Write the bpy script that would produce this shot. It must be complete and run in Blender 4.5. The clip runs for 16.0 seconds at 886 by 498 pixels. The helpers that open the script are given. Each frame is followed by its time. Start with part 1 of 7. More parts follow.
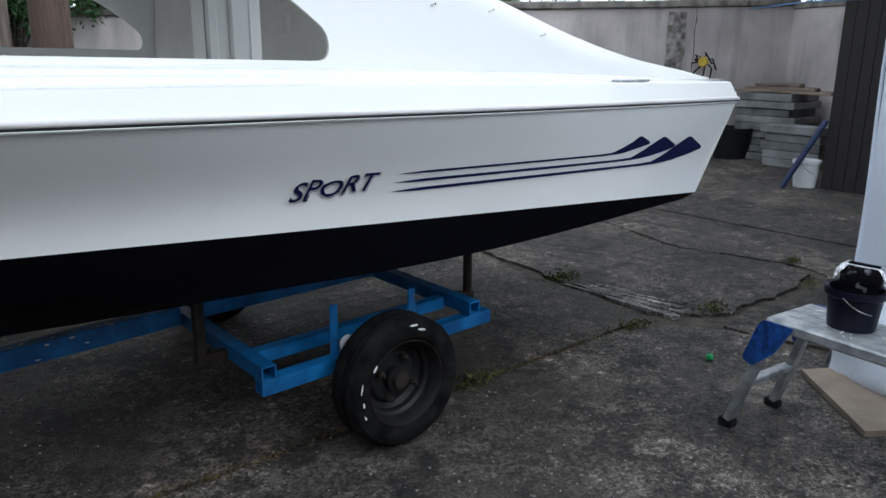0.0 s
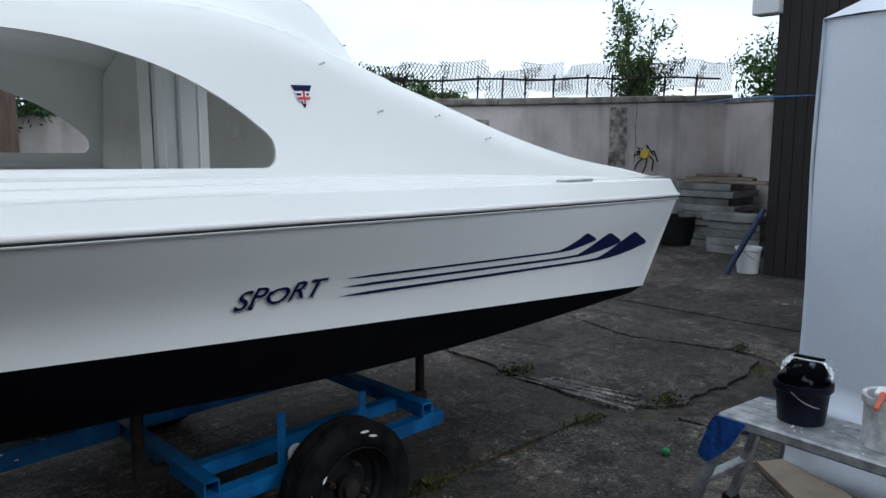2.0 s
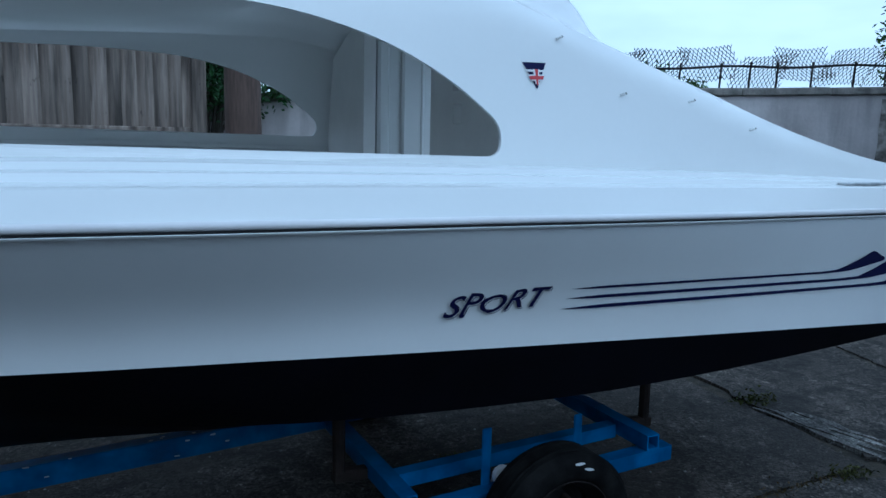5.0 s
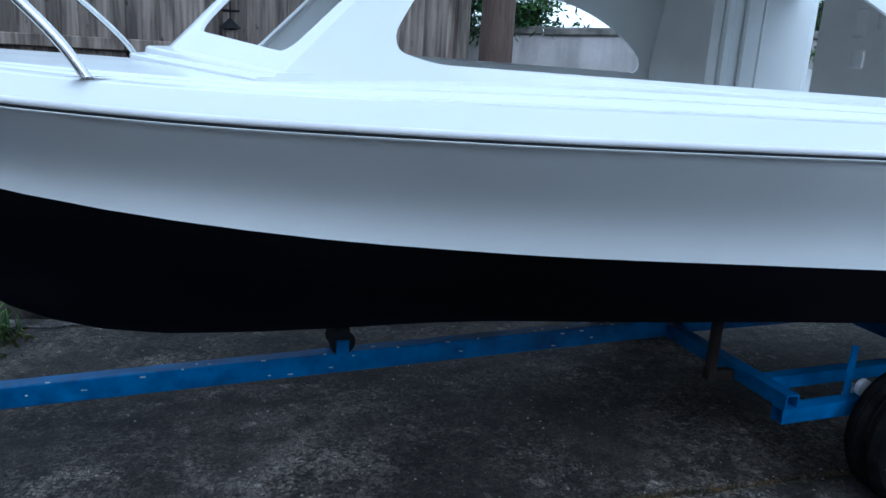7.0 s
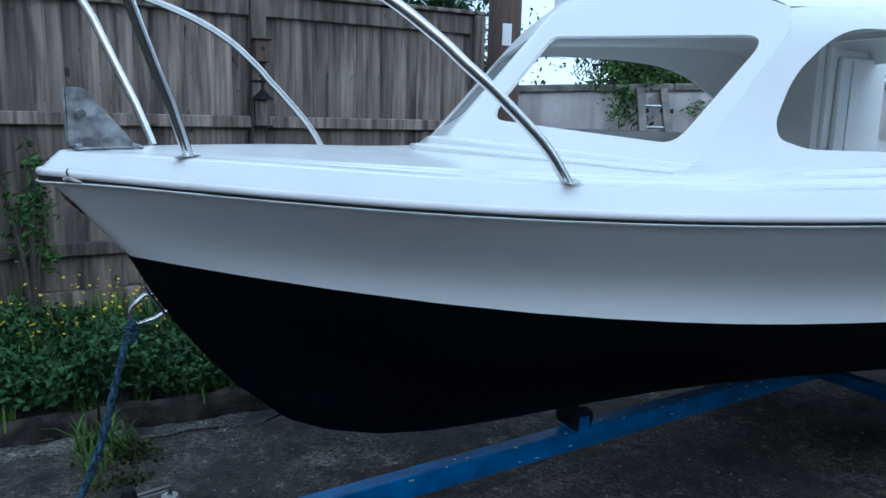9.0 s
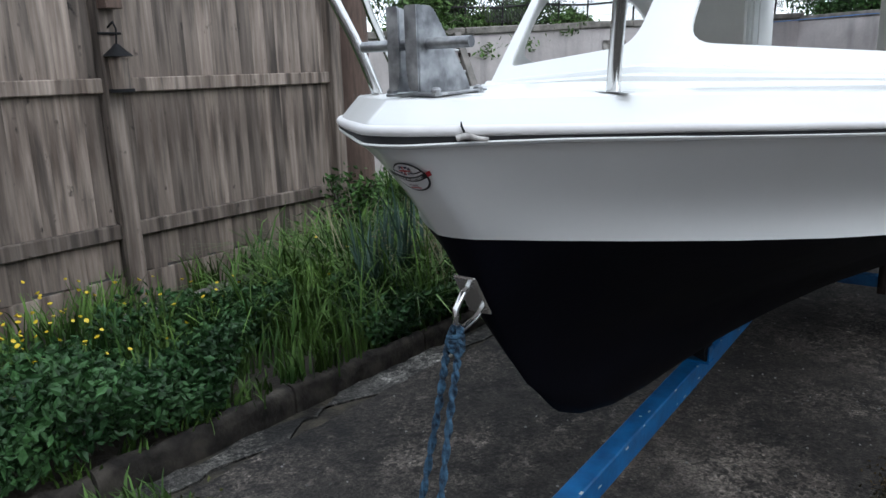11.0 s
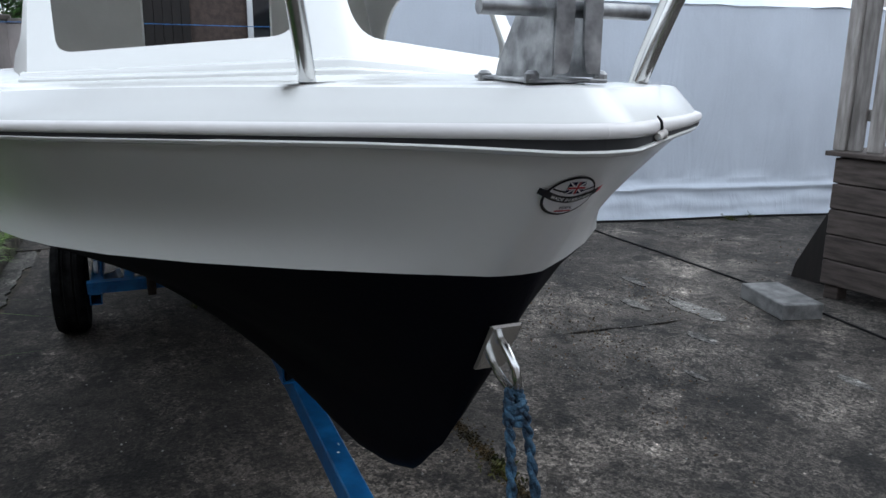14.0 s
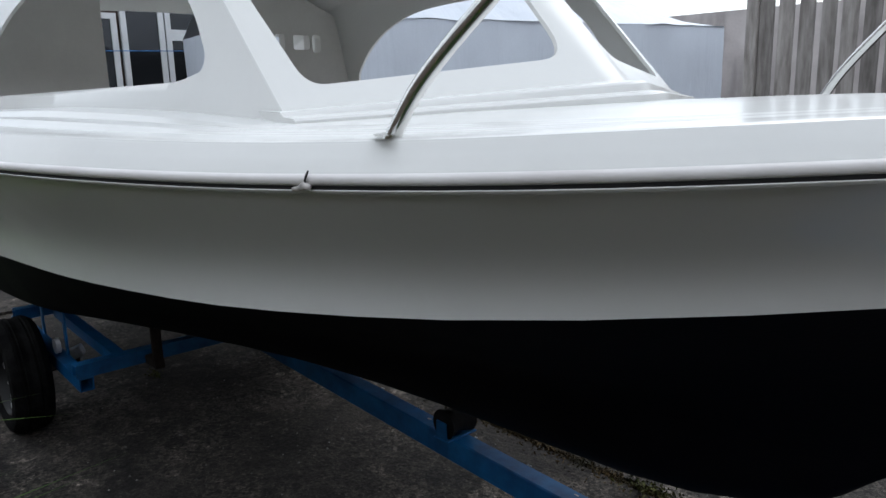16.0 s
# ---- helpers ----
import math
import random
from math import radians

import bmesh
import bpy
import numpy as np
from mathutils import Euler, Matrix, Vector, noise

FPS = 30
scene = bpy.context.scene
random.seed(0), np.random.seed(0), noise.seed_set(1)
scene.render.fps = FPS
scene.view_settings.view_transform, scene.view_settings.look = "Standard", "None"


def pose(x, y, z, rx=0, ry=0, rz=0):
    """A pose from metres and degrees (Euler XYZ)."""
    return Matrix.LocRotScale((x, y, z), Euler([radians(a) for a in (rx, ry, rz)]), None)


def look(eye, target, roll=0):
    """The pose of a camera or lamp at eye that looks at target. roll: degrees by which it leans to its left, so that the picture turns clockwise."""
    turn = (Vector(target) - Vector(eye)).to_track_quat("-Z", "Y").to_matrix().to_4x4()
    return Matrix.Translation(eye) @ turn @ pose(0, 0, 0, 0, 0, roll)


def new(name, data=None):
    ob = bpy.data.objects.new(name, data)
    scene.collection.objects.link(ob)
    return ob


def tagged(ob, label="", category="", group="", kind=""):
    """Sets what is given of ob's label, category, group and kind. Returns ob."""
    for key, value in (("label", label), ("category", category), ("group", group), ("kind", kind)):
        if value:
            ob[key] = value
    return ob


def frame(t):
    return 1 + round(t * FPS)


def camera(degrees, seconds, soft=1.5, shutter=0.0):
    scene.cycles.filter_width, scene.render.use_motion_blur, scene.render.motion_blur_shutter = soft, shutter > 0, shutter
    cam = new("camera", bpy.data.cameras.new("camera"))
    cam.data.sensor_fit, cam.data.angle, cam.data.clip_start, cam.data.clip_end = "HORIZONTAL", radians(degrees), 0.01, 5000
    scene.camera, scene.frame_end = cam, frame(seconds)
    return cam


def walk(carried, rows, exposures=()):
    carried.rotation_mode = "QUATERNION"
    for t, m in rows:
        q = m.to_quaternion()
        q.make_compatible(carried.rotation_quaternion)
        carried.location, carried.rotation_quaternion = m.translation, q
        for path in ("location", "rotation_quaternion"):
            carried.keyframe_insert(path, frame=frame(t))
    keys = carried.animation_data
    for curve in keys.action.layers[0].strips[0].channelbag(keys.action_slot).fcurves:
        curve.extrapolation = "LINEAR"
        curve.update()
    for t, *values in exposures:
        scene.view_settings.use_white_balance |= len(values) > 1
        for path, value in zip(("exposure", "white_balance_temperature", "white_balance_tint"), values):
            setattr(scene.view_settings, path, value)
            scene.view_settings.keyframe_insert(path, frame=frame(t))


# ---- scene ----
cam = camera(61.4, 16.0)
PATH = [
    (0, (2.131, -2.985, 1.472), (3.376, -1.507, 0.958), 0.5),
    (0.5, (2.136, -2.984, 1.49), (3.398, -1.518, 0.979), 0.7),
    (1, (2.153, -2.951, 1.491), (3.456, -1.523, 0.981), 1.1),
    (1.5, (2.168, -2.953, 1.51), (3.579, -1.589, 1.125), 0.8),
    (2, (2.161, -2.979, 1.522), (3.526, -1.545, 1.236), 0.1),
    (2.5, (2.141, -2.983, 1.54), (3.297, -1.363, 1.337), 0.5),
    (3, (2.189, -2.937, 1.571), (3.23, -1.25, 1.305), 1.9),
    (3.2, (2.222, -2.875, 1.569), (3.237, -1.175, 1.287), 2.3),
    (5.3, (2.327, -2.682, 1.493), (3.167, -0.897, 1.161), 0.7),
    (5.5, (2.232, -2.703, 1.484), (2.987, -0.888, 1.12), 0.3),
    (6, (1.965, -2.678, 1.468), (2.424, -0.785, 1.016), -0.5),
    (6.5, (1.637, -2.618, 1.474), (2.064, -0.746, 0.914), 0.75),
    (7, (1.261, -2.671, 1.479), (1.865, -0.829, 0.984), 3.4),
    (7.5, (0.919, -2.683, 1.538), (1.501, -0.804, 1.175), 2.3),
    (8, (0.666, -2.497, 1.545), (1.316, -0.645, 1.162), 1.0),
    (8.5, (0.341, -2.275, 1.531), (1.116, -0.457, 1.225), 2.7),
    (9, (-0.026, -2.095, 1.532), (0.933, -0.376, 1.176), 1.5),
    (9.2, (-0.159, -1.982, 1.509), (0.831, -0.275, 1.18), 1.4),
    (11.3, (-0.985, -0.671, 1.466), (0.72, 0.282, 1.042), 0.3),
    (11.5, (-0.990, -0.564, 1.475), (0.818, 0.207, 1.107), 1.7),
    (12, (-1.069, -0.270, 1.491), (0.869, 0.013, 1.083), -1.0),
    (12.5, (-1.008, -0.055, 1.469), (0.950, 0.041, 1.072), 0.9),
    (13, (-0.868, 0.096, 1.454), (1.085, -0.038, 1.044), 2.7),
    (13.5, (-0.803, 0.264, 1.454), (1.084, -0.248, 1.033), 2.5),
    (14, (-0.733, 0.514, 1.438), (1.056, -0.248, 0.970), 0.5),
    (14.5, (-0.500, 0.734, 1.424), (1.223, -0.176, 0.971), -1.5),
    (15, (-0.262, 0.985, 1.448), (1.389, -0.057, 1.018), 0.7),
    (15.5, (-0.133, 1.314, 1.475), (1.409, 0.119, 1.034), -1.1),
    (16, (0.091, 1.506, 1.465), (1.555, 0.212, 1.036), -1.5),
]
EXPOSURES = [(0, -0.03, 5850, 7), (1.2, -0.05, 5850, 7), (2.1, -0.55, 5750, 6), (2.6, -1.03, 5650, 6), (3.2, -1.14, 5200, 5), (5.3, -0.68, 4450, -1.5),
             (6.2, -0.27, 4430, -1.5), (7.0, -0.2, 4750, 3), (8.5, -0.36, 4800, 2), (9.2, -0.38, 4760, 1.5), (11.3, 0.17, 5900, 8), (12.0, 0.06, 5800, 7), (12.5, 0.05, 5750, 7.5), (13.5, -0.08, 5750, 7.5), (14.5, -0.06, 6000, 8.5), (15.3, -0.24, 6050, 9), (16, -0.28, 6050, 9)]

walk(cam, [(t, look(eye, target, roll)) for t, eye, target, roll in PATH], EXPOSURES)

# ---- light ----
world = bpy.data.worlds.new("sky")
scene.world = world
world.use_nodes = True
wn, wl = world.node_tree.nodes, world.node_tree.links
wn.clear()
w_out = wn.new("ShaderNodeOutputWorld")
w_bg = wn.new("ShaderNodeBackground")
w_sky = wn.new("ShaderNodeTexSky")
w_sky.sky_type = "NISHITA"
w_sky.sun_disc = False
w_sky.sun_elevation = radians(41)
w_sky.sun_rotation = radians(171)
w_mix = wn.new("ShaderNodeMix")
w_mix.data_type = "RGBA"
w_co = wn.new("ShaderNodeTexCoord")
w_map = wn.new("ShaderNodeMapping")
w_map.inputs["Scale"].default_value = (1.2, 1.2, 4.0)
w_noise = wn.new("ShaderNodeTexNoise")
w_noise.inputs["Scale"].default_value = 2.2
w_noise.inputs["Detail"].default_value = 5
w_ramp = wn.new("ShaderNodeValToRGB")
w_ramp.color_ramp.elements[0].position, w_ramp.color_ramp.elements[0].color = 0.3, (7.0, 7.3, 7.8, 1)
w_ramp.color_ramp.elements[1].position, w_ramp.color_ramp.elements[1].color = 0.7, (11.0, 11.0, 10.8, 1)
w_mix.inputs["Factor"].default_value = 0.85
w_bg.inputs["Strength"].default_value = 0.1
wl.new(w_co.outputs["Generated"], w_map.inputs["Vector"])
wl.new(w_map.outputs["Vector"], w_noise.inputs["Vector"])
wl.new(w_noise.outputs["Fac"], w_ramp.inputs["Fac"])
wl.new(w_sky.outputs["Color"], w_mix.inputs["A"])
wl.new(w_ramp.outputs["Color"], w_mix.inputs["B"])
# thin cloud, a little brighter towards the horizon
w_sep = wn.new("ShaderNodeSeparateXYZ")
w_lum = wn.new("ShaderNodeMapRange")
w_lum.inputs["To Min"].default_value, w_lum.inputs["To Max"].default_value = 2.0, 1.75
w_mul = wn.new("ShaderNodeVectorMath")
w_mul.operation = "SCALE"
wl.new(w_co.outputs["Generated"], w_sep.inputs["Vector"])
wl.new(w_sep.outputs["Z"], w_lum.inputs["Value"])
wl.new(w_mix.outputs["Result"], w_mul.inputs[0])
wl.new(w_lum.outputs["Result"], w_mul.inputs["Scale"])
wl.new(w_mul.outputs["Vector"], w_bg.inputs["Color"])
wl.new(w_bg.outputs["Background"], w_out.inputs["Surface"])

sun_data = bpy.data.lights.new("sun", "SUN")
sun_data.energy, sun_data.angle, sun_data.color = 0.7, radians(35), (1.0, 0.96, 0.9)
sun = new("sun", sun_data)
sun.matrix_world = look((3.2, -8, 7), (2, 0, 0))


# ---- materials ----
def mat(name, base, rough=0.5, metal=0.0, vary=0.15, scale=6.0, bump=0.0, bump_scale=60.0, coat=0.0, second=None, mix_lo=0.35, mix_hi=0.65,
        per_object=0.0, per_island=0.0, stretch=(1, 1, 1), spec=0.5, trans=0.0, subsurf=0.0):
    """Principled material with two scales of noise in colour, and fine relief."""
    m = bpy.data.materials.new(name)
    m.use_nodes = True
    n, l = m.node_tree.nodes, m.node_tree.links
    b = n["Principled BSDF"]
    co = n.new("ShaderNodeTexCoord")
    mp = n.new("ShaderNodeMapping")
    mp.inputs["Scale"].default_value = stretch
    l.new(co.outputs["Object"], mp.inputs["Vector"])
    big, fine = n.new("ShaderNodeTexNoise"), n.new("ShaderNodeTexNoise")
    big.inputs["Scale"].default_value, big.inputs["Detail"].default_value = scale, 6
    fine.inputs["Scale"].default_value, fine.inputs["Detail"].default_value = bump_scale, 4
    l.new(mp.outputs["Vector"], big.inputs["Vector"])
    l.new(mp.outputs["Vector"], fine.inputs["Vector"])
    ramp = n.new("ShaderNodeValToRGB")
    ramp.color_ramp.elements[0].position, ramp.color_ramp.elements[1].position = mix_lo, mix_hi
    lo = tuple(c * (1 - vary) for c in base)
    hi = tuple(min(1, c * (1 + vary)) for c in (second or base))
    ramp.color_ramp.elements[0].color, ramp.color_ramp.elements[1].color = (*lo, 1), (*hi, 1)
    l.new(big.outputs["Fac"], ramp.inputs["Fac"])
    hsv = n.new("ShaderNodeHueSaturation")
    l.new(ramp.outputs["Color"], hsv.inputs["Color"])
    grain = n.new("ShaderNodeMapRange")
    grain.inputs["To Min"].default_value, grain.inputs["To Max"].default_value = 1 - vary * 0.8, 1 + vary * 0.8
    l.new(fine.outputs["Fac"], grain.inputs["Value"])
    value = grain.outputs["Result"]
    if per_object or per_island:
        src = n.new("ShaderNodeObjectInfo").outputs["Random"] if per_object else n.new("ShaderNodeNewGeometry").outputs["Random Per Island"]
        rng = n.new("ShaderNodeMapRange")
        amount = per_object or per_island
        rng.inputs["To Min"].default_value, rng.inputs["To Max"].default_value = 1 - amount, 1 + amount
        l.new(src, rng.inputs["Value"])
        mul = n.new("ShaderNodeMath")
        mul.operation = "MULTIPLY"
        l.new(value, mul.inputs[0])
        l.new(rng.outputs["Result"], mul.inputs[1])
        value = mul.outputs["Value"]
    l.new(value, hsv.inputs["Value"])
    l.new(hsv.outputs["Color"], b.inputs["Base Color"])
    rr = n.new("ShaderNodeMapRange")
    rr.inputs["To Min"].default_value, rr.inputs["To Max"].default_value = max(0.02, rough - 0.08), min(1, rough + 0.08)
    l.new(big.outputs["Fac"], rr.inputs["Value"])
    l.new(rr.outputs["Result"], b.inputs["Roughness"])
    b.inputs["Metallic"].default_value = metal
    b.inputs["Specular IOR Level"].default_value = spec
    b.inputs["Coat Weight"].default_value = coat
    b.inputs["Coat Roughness"].default_value = 0.12
    b.inputs["Transmission Weight"].default_value = trans
    if subsurf:
        b.inputs["Subsurface Weight"].default_value = subsurf
    if bump:
        bp = n.new("ShaderNodeBump")
        bp.inputs["Strength"].default_value, bp.inputs["Distance"].default_value = bump, 0.01
        l.new(fine.outputs["Fac"], bp.inputs["Height"])
        l.new(bp.outputs["Normal"], b.inputs["Normal"])
    return m


def wood(name, dark, pale, per_object):
    """Weathered upright boards: grain, dark runs, knots and green bloom."""
    m = mat(name, dark, 0.85, vary=0.2, scale=2.2, bump=0.0, second=pale, per_object=per_object, stretch=(7, 7, 0.6))
    n, l = m.node_tree.nodes, m.node_tree.links
    b = n["Principled BSDF"]
    src = b.inputs["Base Color"].links[0].from_socket
    co = n.new("ShaderNodeTexCoord").outputs["Object"]
    info = n.new("ShaderNodeObjectInfo").outputs["Random"]
    shift = n.new("ShaderNodeVectorMath")
    shift.operation = "MULTIPLY_ADD"
    shift.inputs[1].default_value = (31, 17, 23)
    comb = n.new("ShaderNodeCombineXYZ")
    for k in range(3):
        l.new(info, comb.inputs[k])
    l.new(comb.outputs["Vector"], shift.inputs[0])
    l.new(co, shift.inputs[2])
    value, height = None, None
    for stretch, scale, lo, hi, a, c in (((45, 45, 1.2), 1.0, 0.3, 0.7, 0.74, 1.18), ((9, 9, 0.8), 1.6, 0.36, 0.5, 0.45, 1.0), ((14, 14, 9), 1.0, 0.27, 0.34, 0.25, 1.0)):
        mp = n.new("ShaderNodeMapping")
        mp.inputs["Scale"].default_value = stretch
        l.new(shift.outputs["Vector"], mp.inputs["Vector"])
        tx = n.new("ShaderNodeTexNoise")
        tx.inputs["Scale"].default_value, tx.inputs["Detail"].default_value = scale, 5
        l.new(mp.outputs["Vector"], tx.inputs["Vector"])
        rg = n.new("ShaderNodeMapRange")
        rg.inputs["From Min"].default_value, rg.inputs["From Max"].default_value = lo, hi
        rg.inputs["To Min"].default_value, rg.inputs["To Max"].default_value = a, c
        l.new(tx.outputs["Fac"], rg.inputs["Value"])
        height = height or tx.outputs["Fac"]
        if value is None:
            value = rg.outputs["Result"]
        else:
            mu = n.new("ShaderNodeMath")
            mu.operation = "MULTIPLY"
            l.new(value, mu.inputs[0])
            l.new(rg.outputs["Result"], mu.inputs[1])
            value = mu.outputs["Value"]
    vm = n.new("ShaderNodeVectorMath")
    vm.operation = "SCALE"
    l.new(src, vm.inputs[0])
    l.new(value, vm.inputs["Scale"])
    l.new(vm.outputs["Vector"], b.inputs["Base Color"])
    bp = n.new("ShaderNodeBump")
    bp.inputs["Strength"].default_value, bp.inputs["Distance"].default_value = 0.5, 0.004
    l.new(height, bp.inputs["Height"])
    l.new(bp.outputs["Normal"], b.inputs["Normal"])
    return m


GELCOAT = mat("white_gelcoat", (0.78, 0.785, 0.77), 0.2, vary=0.015, scale=2.5, spec=0.5)
LINER = mat("liner_gelcoat", (0.72, 0.71, 0.68), 0.5, vary=0.05, scale=4)
ANTIFOUL = mat("navy_antifoul", (0.0022, 0.0023, 0.0046), 0.6, vary=0.25, scale=5, bump=0.08, bump_scale=120, spec=0.07)
RUBBER = mat("black_rubber", (0.010, 0.010, 0.011), 0.7, vary=0.3, bump=0.2, bump_scale=90, spec=0.2)
RAILDIRT = mat("rub_rail_white", (0.67, 0.64, 0.635), 0.4, vary=0.04, scale=5, second=(0.75, 0.735, 0.725), mix_lo=0.25, mix_hi=0.75)
TAPE = mat("grimy_tape", (0.20, 0.18, 0.165), 0.6, vary=0.4, scale=50, second=(0.45, 0.43, 0.41))
GAPBLACK = mat("rail_gap_sealant", (0.007, 0.007, 0.008), 0.8, vary=0.4, scale=25)
STEEL = mat("stainless_steel", (0.62, 0.62, 0.61), 0.2, metal=1.0, vary=0.06, scale=20)
GALV = mat("galvanised_steel", (0.46, 0.47, 0.48), 0.45, metal=0.9, vary=0.25, scale=22, bump=0.1)
DULLGALV = mat("dull_galvanised_steel", (0.25, 0.255, 0.265), 0.42, metal=0.85, vary=0.3, scale=26, bump=0.12, second=(0.36, 0.365, 0.37))
BLUE = mat("blue_paint", (0.007, 0.092, 0.27), 0.42, vary=0.25, scale=9, second=(0.012, 0.125, 0.33), bump=0.1, bump_scale=40)
NAVY = mat("navy_vinyl", (0.006, 0.007, 0.05), 0.55, vary=0.1, spec=0.12)
KERBMAT = mat("kerb_concrete", (0.016, 0.012, 0.009), 0.92, vary=0.35, scale=9, bump=0.9, bump_scale=40, second=(0.055, 0.047, 0.038))
SOIL = mat("soil", (0.026, 0.02, 0.014), 0.95, vary=0.4, scale=6, bump=0.8)
FENCE = wood("weathered_fence_wood", (0.105, 0.078, 0.061), (0.215, 0.176, 0.147), 0.42)
COPING = mat("wall_coping", (0.19, 0.175, 0.155), 0.9, vary=0.4, scale=7, bump=0.6)
POLEWOOD = mat("brown_pole_wood", (0.10, 0.065, 0.05), 0.8, vary=0.25, scale=8, bump=0.4, stretch=(6, 6, 0.6))
DARKCLAD = mat("dark_stained_timber", (0.013, 0.010, 0.009), 0.8, vary=0.3, scale=6, stretch=(6, 6, 0.7))
GRASS = mat("grass_blades", (0.034, 0.085, 0.016), 0.5, vary=0.35, scale=2.2, per_island=0.55, second=(0.092, 0.155, 0.036), spec=0.15)


# ---- mesh helpers ----
def spline(xs, ys):
    """A smooth monotone-looking curve through a few design stations."""
    xs, ys = np.array(xs, float), np.array(ys, float)
    d = np.gradient(ys, xs)

    def at(x):
        x = np.clip(x, xs[0], xs[-1])
        i = np.clip(np.searchsorted(xs, x) - 1, 0, len(xs) - 2)
        h = xs[i + 1] - xs[i]
        t = (x - xs[i]) / h
        return ((1 + 2 * t) * (1 - t) ** 2 * ys[i] + t * (1 - t) ** 2 * h * d[i] + t * t * (3 - 2 * t) * ys[i + 1] + t * t * (t - 1) * h * d[i + 1])

    return at


def finish(bm, smooth=None):
    bmesh.ops.recalc_face_normals(bm, faces=bm.faces)
    if smooth is not None:
        for f in bm.faces:
            f.smooth = True
        for e in bm.edges:
            if len(e.link_faces) != 2 or e.calc_face_angle(0) > radians(smooth):
                e.smooth = False


def part(name, bm, material, parent=None, label="", smooth=35, recalc=True):
    """Links a bmesh as one mesh object under a thing or a part."""
    if recalc:
        finish(bm, smooth)
    me = bpy.data.meshes.new(name)
    bm.to_mesh(me)
    bm.free()
    for m in material if isinstance(material, (list, tuple)) else [material]:
        me.materials.append(m)
    ob = new(name, me)
    if parent is not None:
        ob.parent = parent
    if label:
        tagged(ob, label)
    return ob


def thing(name, m, label, category, group="", kind=""):
    ob = new(name)
    ob.matrix_basis = m
    ob.empty_display_size = 0.1
    return tagged(ob, label, category, group, kind)


def grid(bm, rows, closed=False, mat_index=0):
    """Quads between rows of points of equal length."""
    vs = [[bm.verts.new(p) for p in r] for r in rows]
    for a, b in zip(vs, vs[1:]):
        n = len(a)
        for i in range(n if closed else n - 1):
            q = [a[i], a[(i + 1) % n], b[(i + 1) % n], b[i]]
            try:
                bm.faces.new(q).material_index = mat_index
            except ValueError:
                pass
    return vs


def box(bm, x0, x1, y0, y1, z0, z1, bevel=0.0, m=None):
    r = bmesh.ops.create_cube(bm, size=1)
    vs = r["verts"]
    for v in vs:
        v.co = Vector(((x0 + x1) / 2 + v.co.x * (x1 - x0), (y0 + y1) / 2 + v.co.y * (y1 - y0), (z0 + z1) / 2 + v.co.z * (z1 - z0)))
    if bevel:
        es = list({e for v in vs for e in v.link_edges})
        out = bmesh.ops.bevel(bm, geom=es, offset=bevel, segments=1, affect="EDGES")
        vs = list({v for f in out["faces"] for v in f.verts} | {v for v in vs if v.is_valid})
    if m is not None:
        bmesh.ops.transform(bm, matrix=m, verts=vs)
    return vs


def beam(bm, p, q, w, h, up=(0, 0, 1), bevel=0.004):
    """A square bar from p to q."""
    p, q = Vector(p), Vector(q)
    d = (q - p)
    z = d.normalized()
    x = Vector(up).cross(z).normalized()
    y = z.cross(x)
    m = Matrix((x, y, z)).transposed().to_4x4()
    m.translation = (p + q) / 2
    return box(bm, -w / 2, w / 2, -h / 2, h / 2, -d.length / 2, d.length / 2, bevel, m)


def tube(bm, pts, r, n=12, caps=True):
    """A round bar along points; r may be a list of radii."""
    pts = [Vector(p) for p in pts]
    rs = r if isinstance(r, (list, tuple)) else [r] * len(pts)
    rows, ref = [], None
    for i, p in enumerate(pts):
        t = (pts[min(i + 1, len(pts) - 1)] - pts[max(i - 1, 0)]).normalized()
        if ref is None:
            ref = t.orthogonal().normalized()
        ref = (ref - t * ref.dot(t)).normalized()
        b = t.cross(ref)
        rows.append([p + rs[i] * (math.cos(a) * ref + math.sin(a) * b) for a in (2 * math.pi * k / n for k in range(n))])
    vs = grid(bm, rows, closed=True)
    if caps:
        bm.faces.new(vs[0][::-1])
        bm.faces.new(vs[-1])


def lathe(bm, profile, n=32, axis="z", centre=(0, 0, 0), caps=True):
    """Turns a profile of (radius, height) round an axis."""
    rows = []
    for r, h in profile:
        row = []
        for k in range(n):
            a = 2 * math.pi * k / n
            c, s = r * math.cos(a), r * math.sin(a)
            row.append(Vector(centre) + Vector({"z": (c, s, h), "y": (c, h, s), "x": (h, c, s)}[axis]))
        rows.append(row)
    vs = grid(bm, rows, closed=True)
    for row, (r, _) in ((vs[0], profile[0]), (vs[-1], profile[-1])):
        if r > 1e-5 and caps:
            bm.faces.new(row)
    bmesh.ops.remove_doubles(bm, verts=bm.verts[:], dist=1e-5)


